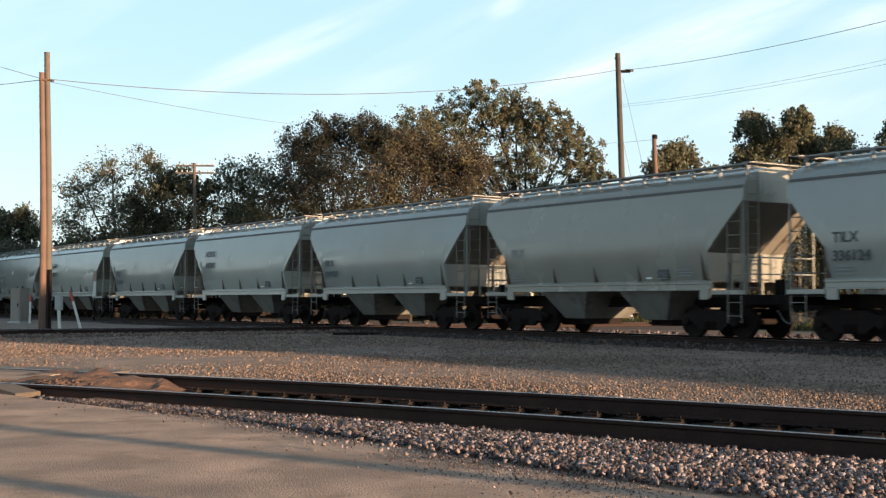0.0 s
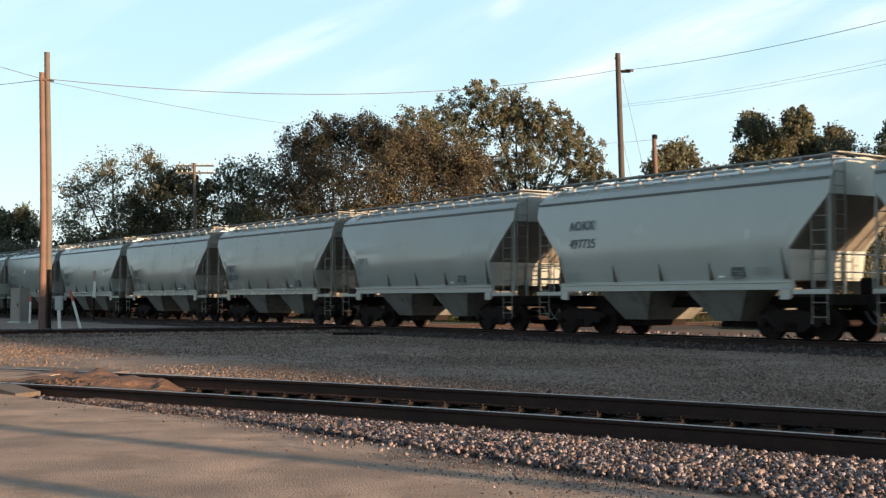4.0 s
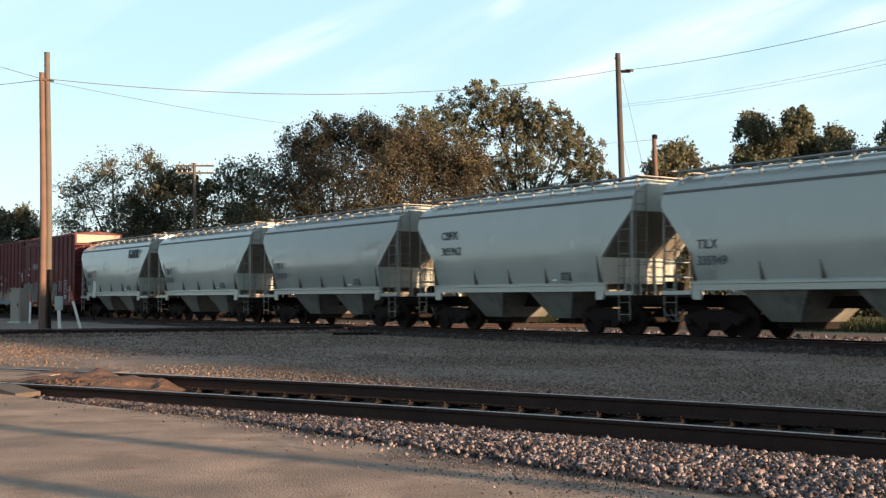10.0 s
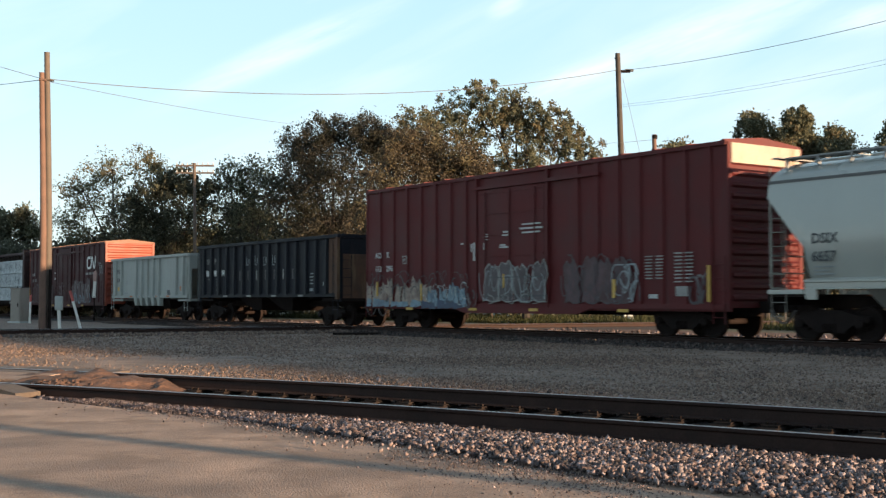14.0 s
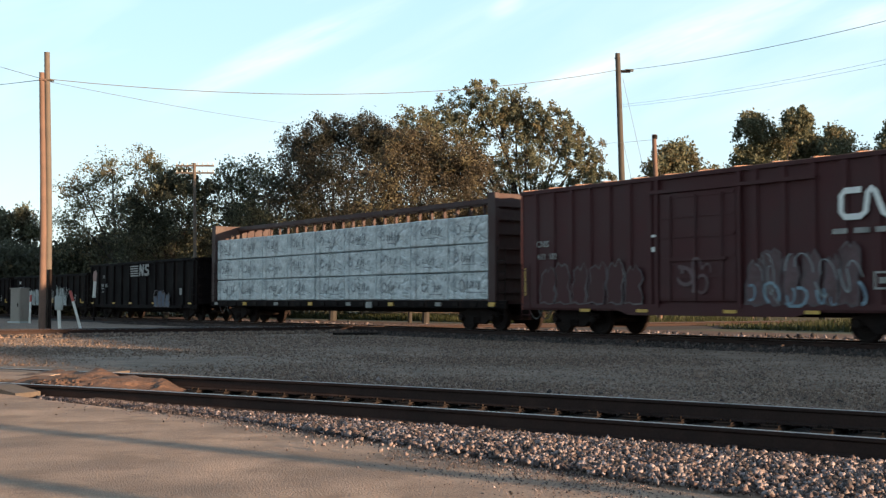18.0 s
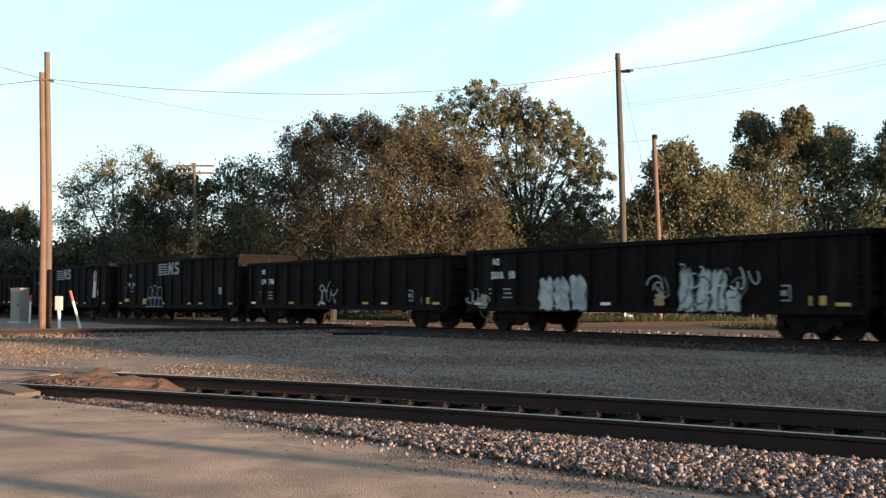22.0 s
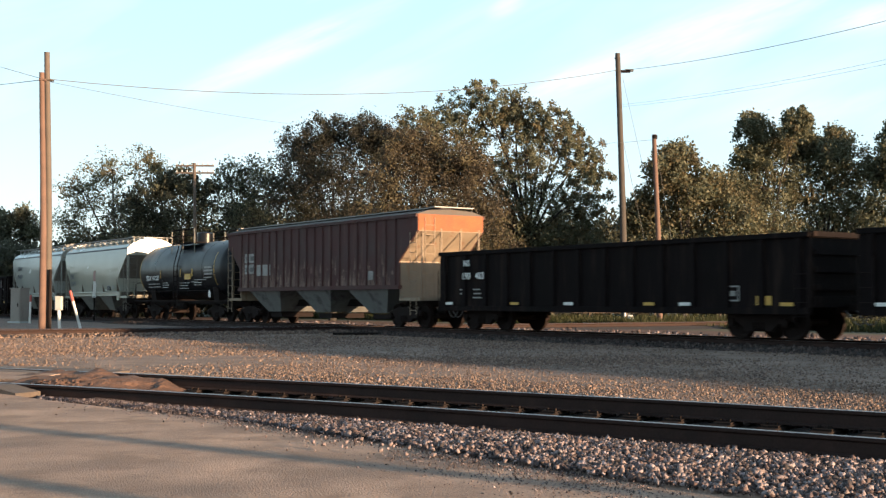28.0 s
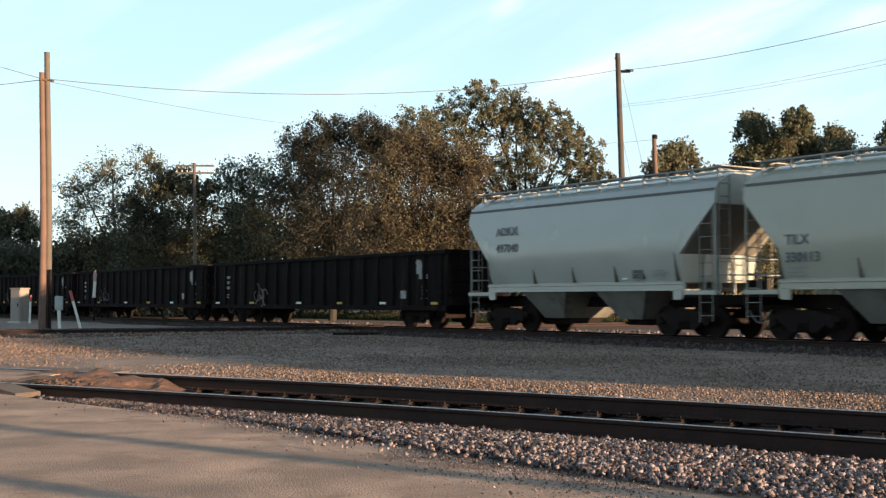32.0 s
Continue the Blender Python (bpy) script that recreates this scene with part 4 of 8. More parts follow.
def gondola(length, top, paint, posts, label, low=0.70, inside=M_INSIDE, truck_in=2.0, tub=False):
    car = train_thing("gondola_car", label, "freight car", CARS)
    h, w = length / 2, 1.46
    for side in (-1, 1):
        bm = boxed(-h, h, *sorted((side * (w - 0.05), side * w)), low, top - 0.02)
        part("side_panel", bm, paint, car)
        bm = bmesh.new()
        slab(bm, [(side * (w - 0.08), top - 0.14), (side * (w + 0.10), top - 0.14), (side * (w + 0.10), top), (side * (w - 0.08), top)], "x", -h, h)
        part("top_chord", bm, paint, car, bevel=0.015)
        bm = boxed(-h + (0 if not tub else 1.8), h - (0 if not tub else 1.8), *sorted((side * (w - 0.02), side * (w + 0.07))), low - 0.02, low + 0.16)
        part("side_sill", bm, paint, car, bevel=0.01)
        me = None
        for k in range(posts):
            x = -h + 0.35 + (length - 0.7) * k / (posts - 1)
            if me is None:
                bm = bmesh.new()
                slab(bm, [(-0.11, side * (w - 0.01)), (-0.075, side * (w + 0.095)), (0.075, side * (w + 0.095)), (0.11, side * (w - 0.01))], "z", low + 0.16, top - 0.14)
                me = part("side_post", bm, paint, car, at=(x, 0, 0)).data
            else:
                shared("side_post", me, car, (x, 0, 0))
    for end in (-1, 1):
        bm = bmesh.new()
        x0, x1 = sorted((end * (h - 0.06), end * h))
        box(bm, x0, x1, -w + 0.05, w - 0.05, low + 0.2, top - 0.05)
        wall = part("end_wall", bm, paint, car)
        for z in (1.3, 1.75, 2.2, 2.65):
            if z < top - 0.3:
                part("end_rib", boxed(*sorted((end * h, end * (h + 0.08))), -w + 0.1, w - 0.1, z, z + 0.14), paint, wall)
        part("end_chord", boxed(*sorted((end * (h - 0.08), end * (h + 0.09))), -w, w, top - 0.12, top + 0.01), paint, wall)
        bm = boxed(*sorted((end * (h - 0.1), end * (h + 0.12))), -1.4, 1.4, 0.86, 1.14)
        part("end_sill", bm, paint, car, bevel=0.01)
        ladder(car, end * (h - 0.03) - (0.42 if end > 0 else 0), -w - 0.10, 0.45, 2.1, 0.42, M_UNDER)
        truck(car, end * (h - truck_in))
        coupler(car, end, end * (h + 0.05))
    bm = boxed(-h + 0.05, h - 0.05, -w + 0.05, w - 0.05, 1.05, 1.12)
    part("floor", bm, inside, car)
    for side in (-1, 1):
        bm = boxed(-h + 0.07, h - 0.07, *sorted((side * (w - 0.054), side * (w - 0.075))), 1.12, top - 0.16)
        part("inner_lining", bm, inside, car, "rust-brown inner wall")
    for end in (-1, 1):
        bm = boxed(*sorted((end * (h - 0.065), end * (h - 0.09))), -w + 0.08, w - 0.08, 1.12, top - 0.07)
        part("inner_lining", bm, inside, car, "rust-brown inner wall")
    bm = boxed(-h + 0.2, h - 0.2, -0.2, 0.2, 0.72, 1.04)
    part("center_sill", bm, M_UNDER, car)
    if tub:
        bm = bmesh.new()
        slab(bm, [(-1.2, 1.0), (-1.2, 0.55), (-0.9, 0.42), (0.9, 0.42), (1.2, 0.55), (1.2, 1.0)], "x", -h + 3.3, h - 3.3)
        part("floor_tub", bm, paint, car)
    for k, x in enumerate((-h + 0.5, -h + 4.2, -1.2, 2.3, h - 4.4, h - 0.9)):
        bm = boxed(x, x + 0.42, -w - 0.108, -w - 0.096, low + 0.2, low + 0.29)
        part("reflector", bm, M_YELLOW if tub or k % 2 else M_WHITE, car)
    return car


GON_TALL = gondola(16.25, 3.25, M_BLACK, 13, "tall black steel coal gondola with riveted side posts", low=0.66, inside=M_TAN, tub=True)
GON_LOW = gondola(16.2, 2.77, M_BLACK2, 14, "low black steel gondola with vertical side posts")
GON_LONG = gondola(20.0, 2.87, M_BLACK2, 19, "long black mill gondola with many side posts", truck_in=2.6)


def dark_string():
    y = -1.46 - 0.008
    tall = [(-332.45, -316.2), (-383.75, -367.6), (-401.5, -385.3)]
    numbers = ["200   661", "200   024", ""]
    for k, (a, b) in enumerate(tall):
        car = GON_TALL if k == 0 else copy_thing(GON_TALL, Matrix())
        put(car, a, b)
    for k in range(3):
        car = TRAIN[-3 + k][0]
        lettering("NS", 0.28, (-5.9, -6.3, -5.8)[k], 2.38, y, M_DULLWHITE, car, bold=0.004)
        if numbers[k]:
            lettering(numbers[k], 0.30, (-5.9, -6.3, -5.8)[k], 1.86, y - 0.09, M_DULLWHITE, car, bold=0.004)
        else:
            bars([(0, 0, .5, .2), (.75, 0, .5, .2)], -6.9, 2.16, y, M_DULLWHITE, car)
        bars([(0, 0, .4, .05), (.8, 0, .4, .05), (0.05, -.2, .35, .05), (.85, -.2, .4, .05)], -6.9, 1.75, y, M_DULLWHITE, car)
        ns_mark(car, -1.65 if k else -0.98, 2.42, y - 0.10, 0.66)
        bm = boxed(5.9, 6.35, y - 0.01, y, 1.35, 1.7)
        part("stencil_panel", bm, M_DULLWHITE, car)
    first = TRAIN[-3][0]
    arches(first, 2.6, 0.72, y - 0.1, [.5, .6, .5, .6], [.6, .9, .8, .7], M_GRAFDARK, edge=M_GRAFDULL)
    second = TRAIN[-2][0]
    arches(second, -3.2, 1.22, y - 0.102, [.72, .72, .72], [.62, .68, .60], M_BLACK, edge=M_FADEINK, line=0.035)
    arches(second, -3.3, 0.72, y - 0.112, [.62, .55, .6, .62], [.48, .52, .46, .5], M_BLACK, edge=M_FADEINK, line=0.035)
    part("paint_patch", boxed(-3.9, -3.5, y - 0.11, y, 0.98, 1.16), M_YELLOW, second)
    part("paint_patch", boxed(-6.7, -6.25, y - 0.11, y, 0.98, 1.16), M_YELLOW, second)
    scribble(first, 2.7, 5.0, 0.8, 1.6, y - 0.118, M_GRAFDULL, 8, 5, 0.05)
    low = [(-349.1, -332.95), (-366.35, -350.35), (-418.45, -402.4), (-436.1, -419.95)]
    for k, (a, b) in enumerate(low):
        car = GON_LOW if k == 0 else copy_thing(GON_LOW, Matrix())
        put(car, a, b)
    for k, number in enumerate(("2016   58", "199   796", "197   954", "190   403")):
        car = TRAIN[-4 + k][0]
        lettering("NS", 0.30, -6.55, 2.24, y - 0.09, M_WHITE, car, bold=0.004)
        lettering(number, 0.34, -6.65, 1.78, y - 0.09, M_WHITE, car, bold=0.004)
        bars([(0, 0, .4, .05), (.8, 0, .4, .05), (0.05, -.14, .35, .05), (.85, -.14, .4, .05), (.8, -.28, .5, .05)], -6.9, 1.4, y, M_DULLWHITE, car)
        for dx0, dx1, dz0, dz1 in ((0, .48, 0, .04), (0, .48, .38, .42), (0, .04, .04, .38), (.44, .48, .04, .38), (.12, .36, .14, .28)):
            part("stencil_panel", boxed(5.3 + dx0, 5.3 + dx1, y - 0.008, y, 1.02 + dz0, 1.02 + dz1), M_DULLWHITE, car)
        part("paint_patch", boxed(6.35, 6.85, y - 0.008, y, 0.92, 1.16), M_YELLOW, car)
    gon = TRAIN[-4][0]
    arches(gon, -4.1, 0.74, y - 0.10, [.78, .8, .8], [1.1, 1.05, 1.15], M_GRAFWHITE, edge=M_DARKINK)
    arches(gon, 2.0, 0.74, y - 0.10, [.62, .5, .6, .55], [1.25, 1.2, 1.15, .6], M_GRAFWHITE, edge=M_DARKINK)
    scribble(gon, -7.9, -6.9, 0.8, 1.45, y - 0.106, M_DULLWHITE, 7, 21, 0.05)
    arches(gon, -7.2, 0.85, y - 0.10, [.4], [.4], M_GRAFYELLOW)
    arches(gon, 1.05, 0.9, y - 0.10, [.42], [.35], M_GRAFYELLOW)
    scribble(gon, 1.0, 1.5, 1.1, 1.85, y - 0.105, M_DULLWHITE, 4, 11, 0.05)
    scribble(gon, -4.0, -1.8, 0.85, 1.6, y - 0.118, M_FADEINK, 8, 12, 0.04)
    scribble(gon, 2.1, 4.2, 0.8, 1.9, y - 0.118, M_DARKINK, 11, 13, 0.045)
    scribble(gon, 2.0, 4.9, 1.2, 2.05, y - 0.124, M_GRAFWHITE, 8, 14, 0.05)
    scribble(TRAIN[-3][0], -1.4, -0.6, 0.8, 1.75, y - 0.105, M_DULLWHITE, 4, 15, 0.05)
    scribble(TRAIN[-3][0], -0.5, 0.3, 0.85, 1.85, y - 0.105, M_DULLWHITE, 4, 16, 0.05)
    longs = [(-512.45, -492.5), (-533.4, -513.4), (-554.4, -534.4), (-575.4, -555.4)]
    for k, (a, b) in enumerate(longs):
        car = GON_LONG if k == 0 else copy_thing(GON_LONG, Matrix())
        put(car, a, b)
    for k in range(3):
        car = TRAIN[-4 + k][0]
        arches(car, 8.0, 2.02, y, [.42], [.55], M_DULLWHITE, "company_mark", "white rounded emblem")
        part("company_mark", boxed(8.2, 8.72, y - 0.008, y, 1.84, 2.02), M_DULLWHITE, car)
        bars([(0, 0, .45, .12), (0, .25, .4, .12), (0, .5, .45, .12), (0, -.3, .4, .05), (.05, -.42, .3, .05)], -8.6, 1.6, y, M_DULLWHITE, car)
        bars([(0, 0, .35, .05), (0, .14, .3, .05), (0, .28, .35, .05), (0, .42, .3, .05)], 8.35, 1.1, y, M_DULLWHITE, car)
        part("stencil_panel", boxed(6.95, 7.4, y - 0.008, y, 1.12, 1.42), M_DULLWHITE, car)
        scribble(car, -5.3, -4.0, 0.8, 1.8, y - 0.105, M_GRAFDULL, 5, 20 + k, 0.06)
    # the lower cars at the head, whose shadows lie on the yard at the start
    for rear in (-12.2, 5.1, 22.4):
        put(copy_thing(GON_TALL, Matrix()), rear, rear + 16.25)


dark_string()
scribble(TRAIN[9][0], -2.4, -1.2, 1.68, 2.15, -1.556, M_MIDINK, 6, 61, 0.03)
scribble(TRAIN[9][0], 0.9, 1.8, 1.68, 2.2, -1.556, M_MIDINK, 5, 62, 0.03)



# ---- boxcars ----


def boxcar(name, length, top, low, paint, end_paint, roof_paint, ribs_rear, ribs_front, door, label):
    car = train_thing(name, label, "freight car", CARS)
    h, w = length / 2, 1.50
    for side in (-1, 1):
        bm = boxed(-h, h, *sorted((side * (w - 0.05), side * w)), low, top - 0.14)
        part("side_panel", bm, paint, car)
        me = None
        for x in ribs_rear + ribs_front:
            if me is None:
                bm = bmesh.new()
                slab(bm, [(-0.13, side * (w - 0.01)), (-0.09, side * (w + 0.07)), (0.09, side * (w + 0.07)), (0.13, side * (w - 0.01))], "z", low + 0.2, top - 0.2)
                me = part("side_post", bm, paint, car, at=(x, 0, 0)).data
            else:
                shared("side_post", me, car, (x, 0, 0))
        bm = boxed(-h, h, *sorted((side * (w - 0.02), side * (w + 0.09))), top - 0.2, top - 0.10)
        part("side_plate", bm, paint, car)
        # the deep side sill hangs lower under the doors
        bm = bmesh.new()
        slab(bm, [(-h + 0.1, low + 0.2), (-h + 0.1, low + 0.06), (-3.4, low + 0.06), (-2.7, low - 0.12), (3.2, low - 0.12), (3.9, low + 0.06), (h - 0.1, low + 0.06), (h - 0.1, low + 0.2)],
             "y", side * (w - 0.01), side * (w + 0.08))
        part("side_sill", bm, paint, car)
        # door with its ribs, rods and tracks
        d0, d1 = door
        bm = boxed(d0, d1, *sorted((side * (w + 0.02), side * (w + 0.085))), low + 0.28, top - 0.62)
        leaf = part("door", bm, paint, car, bevel=0.01)
        bm = bmesh.new()
        nz = 5
        for k in range(nz + 1):
            z = low + 0.36 + (top - low - 1.12) * k / nz
            box(bm, d0 + 0.05, d1 - 0.05, *sorted((side * (w + 0.08), side * (w + 0.11))), z, z + 0.07)
        part("door_rib", bm, paint, leaf)
        bm = bmesh.new()
        for x in (d0 + 0.45, (d0 + d1) / 2, d1 - 0.45):
            rod(bm, (x, side * (w + 0.13), low + 0.3), (x, side * (w + 0.13), top - 0.7), 0.025)
        part("lock_rod", bm, paint, leaf)
        bm = boxed(d0 + 0.3, d1 - 0.3, *sorted((side * (w + 0.1), side * (w + 0.15))), low + 1.4, low + 1.48)
        part("door_handle", bm, paint, leaf)
        bm = boxed(d0 - 0.4, d1 + 2.6, *sorted((side * (w + 0.02), side * (w + 0.14))), top - 0.60, top - 0.50)
        part("door_track", bm, paint, car)
        for x in (d0 - 0.10, d1 + 0.12):
            bm = boxed(x - 0.06, x + 0.06, *sorted((side * (w - 0.01), side * (w + 0.12))), low + 0.1, top - 0.2)
            part("door_post", bm, paint, car)
    # roof with cross seams
    bm = bmesh.new()
    slab(bm, [(-w - 0.06, top - 0.14), (-w - 0.06, top - 0.08), (0, top + 0.06), (w + 0.06, top - 0.08), (w + 0.06, top - 0.14)], "x", -h, h)
    part("roof", bm, roof_paint, car)
    n = int(length / 1.25)
    me = None
    for k in range(n + 1):
        x = -h + 0.1 + (length - 0.2) * k / n
        if me is None:
            bm = bmesh.new()
            slab(bm, [(-w - 0.065, top - 0.09), (-w - 0.065, top - 0.045), (0, top + 0.105), (w + 0.065, top - 0.045), (w + 0.065, top - 0.09), (0, top + 0.05)], "x", -0.06, 0.06)
            me = part("roof_seam", bm, roof_paint, car, at=(x, 0, 0)).data
        else:
            shared("roof_seam", me, car, (x, 0, 0))
    for end in (-1, 1):
        bm = boxed(*sorted((end * (h - 0.05), end * h)), -w + 0.05, w - 0.05, low + 0.1, top - 0.12)
        wall = part("end_wall", bm, end_paint, car)
        nz = int((top - low - 0.5) / 0.30)
        for k in range(nz):
            z = low + 0.38 + (top - low - 0.7) * k / (nz - 1)
            bm = bmesh.new()
            slab(bm, [(end * h, z - 0.10), (end * (h + 0.075), z - 0.035), (end * (h + 0.075), z + 0.035), (end * h, z + 0.10)], "y", -w + 0.12, w - 0.12)
            part("corrugation", bm, end_paint, wall)
        for side in (-1, 1):
            bm = boxed(*sorted((end * (h - 0.02), end * (h + 0.05))), *sorted((side * (w - 0.1), side * (w + 0.03))), low, top - 0.12)
            part("corner_post", bm, end_paint, car)
        ladder(car, end * (h - 0.05) - (0.42 if end > 0 else 0), -w - 0.09, 0.4, low + 1.5, 0.42, paint)
        ladder(car, end * (h + 0.12), 0.85, 0.7, top - 1.8, 0.42, end_paint, along="y")
        bm = boxed(*sorted((end * (h - 0.4), end * (h + 0.5))), -0.25, 0.25, 0.70, 1.02)
        part("draft_sill", bm, M_UNDER, car)
        truck(car, end * (h - 2.1))
        coupler(car, end, end * (h + 0.3))
    bm = boxed(-h + 0.3, h - 0.3, -0.3, 0.3, 0.6, low + 0.2)
    part("center_sill", bm, M_UNDER, car)
    for k, x in enumerate((-h + 2.9, -2.4, 0.9, h - 4.2)):
        part("reflector", boxed(x, x + 0.45, -w - 0.094, -w - 0.082, low - 0.04, low + 0.05), M_YELLOW, car)
    return car


def red_boxcar():
    rear = [-8.3 + 0.94 * k for k in range(7)]
    front = [3.2 + 0.9 * k for k in range(7)]
    car = boxcar("boxcar", 18.5, 5.44, 0.74, M_BOXRED, M_BOXRED, M_BOXRED, rear, front, (-1.85, 1.7), "oxide red high boxcar with graffiti along its lower side")
    put(car, -244.2, -225.65)
    y = -1.578
    bm = bmesh.new()
    slab(bm, [(9.25, 4.74), (9.34, 4.76), (9.34, 5.30), (9.25, 5.31)], "y", -1.42, 1.42)
    part("end_top_panel", bm, M_CREAM, car, "cream panel at the top of the end")
    lettering("AO", 0.31, -8.55, 2.68, y, M_LETTERGREY, car, bold=0.005)
    lettering("K", 0.31, -7.72, 2.68, y, M_LETTERGREY, car, bold=0.005)
    lettering("113", 0.31, -8.55, 2.16, y, M_LETTERGREY, car, bold=0.005)
    lettering("296", 0.31, -7.75, 2.16, y, M_LETTERGREY, car, bold=0.005)
    for dx0, dx1, dz0, dz1 in ((0, .28, 0, .03), (0, .28, .27, .30), (0, .03, .03, .27), (.25, .28, .03, .27), (.1, .18, .1, .2)):
        part("stencil_panel", boxed(-6.6 + dx0, -6.6 + dx1, y - 0.009, y, 2.42 + dz0, 2.42 + dz1), M_DULLWHITE, car)
    # tan and pale blue blocks with dark cuts on the rear third
    shards(car, -9.15, -4.7, 0.86, 2.02, y, M_GRAFTAN, 9, 70)
    shards(car, -5.0, -2.45, 0.80, 1.86, y - 0.008, M_GRAFBLUE, 6, 71)
    shards(car, -9.15, -5.2, 0.80, 1.16, y - 0.016, M_GRAFBLUE, 9, 72)
    shards(car, -5.3, -2.8, 0.74, 1.12, y - 0.016, M_GRAFDARK, 5, 73)
    scribble(car, -9.0, -2.6, 0.9, 1.95, y - 0.026, M_DARKINK, 17, 74, 0.035)
    scribble(car, -9.0, -2.5, 1.55, 2.15, y - 0.034, M_GRAFDULL, 16, 75, 0.03)
    scribble(car, -5.2, -2.5, 0.9, 1.7, y - 0.036, M_GRAFWHITE, 9, 76, 0.03)
    scribble(car, -2.6, -1.9, 0.8, 1.5, y - 0.05, M_GRAFDULL, 4, 77, 0.06)
    # grey hollow letters over the lower half of the door
    arches(car, -1.45, 1.02, y - 0.085, [.85, .8, .85, .8], [1.25, 1.35, 1.2, 1.3], M_GRAFSMOKE, edge=M_DULLWHITE, line=0.045)
    scribble(car, -1.5, 1.8, 0.98, 2.35, y - 0.103, M_FADEINK, 14, 34, 0.035)
    scribble(car, -1.5, 2.1, 0.95, 1.3, y - 0.110, M_DULLWHITE, 7, 78, 0.025)
    bars([(0, 0, 3.2, .03), (.15, .62, 2.8, .03)], -1.3, 1.18, y - 0.10, M_DARKINK, car)
    # thin purple-grey haze of paint and loops beyond the door
    arches(car, 2.7, 0.98, y - 0.006, [.75, .7, .75, .7], [1.3, 1.45, 1.35, 1.4], M_PINK, edge=M_GRAFDULL, line=0.04)
    scribble(car, 2.7, 5.8, 0.95, 2.45, y - 0.022, M_GRAFDULL, 16, 35, 0.045)
    scribble(car, 5.1, 5.9, 0.92, 2.1, y - 0.030, M_FADEINK, 8, 36, 0.05)
    scribble(car, 8.0, 8.6, 0.95, 1.9, y - 0.010, M_GRAFDULL, 5, 37, 0.06)
    # small stencils, tags and paint strips
    bars([(0, 0, .9, .05), (-.12, .13, 1.15, .06), (-.02, .27, .95, .05)], 0.62, 3.24, y - 0.045, M_LETTERGREY, car)
    bars([(0, 0, .34, .05), (.06, .1, .28, .06), (-.16, -.4, .5, .05), (-.12, -.33, .3, .05), (-1.0, 0, .24, .025), (-1.0, .08, .2, .025), (-1.0, -.1, .22, .025)], -0.45, 3.2, y - 0.045, M_LETTERGREY, car)
    bars([(0, 0, .07, .28), (.13, -.3, .11, .62), (-.6, .28, .16, .05), (.72, .05, .06, .24)], -2.2, 2.72, y - 0.05, M_LETTERGREY, car)
    for col in (6.2, 6.62):
        bars([(0, .09 * k, .28, .035) for k in range(8)], col, 1.66, y, M_DULLWHITE, car)
    bars([(0, 0, .34, .12)], 6.35, 1.1, y, M_LETTERGREY, car)
    for col in (7.35, 7.75):
        bars([(0, .1 * k, .3, .04) for k in range(9)], col, 1.55, y, M_DULLWHITE, car)
    part("stencil_panel", boxed(7.4, 7.85, y - 0.008, y, 1.16, 1.44), M_DULLWHITE, car)
    for x, z, w, tall in ((-8.40, 1.22, .07, .55), (-5.34, 1.05, .07, .6), (4.86, 1.12, .12, .55), (8.6, 1.0, .09, 1.0)):
        part("paint_patch", boxed(x, x + w, y - 0.046, y, z, z + tall), M_YELLOW, car)
    part("paint_patch", boxed(-0.34, -0.27, y - 0.115, y - 0.09, 1.47, 1.93), M_YELLOW, car)


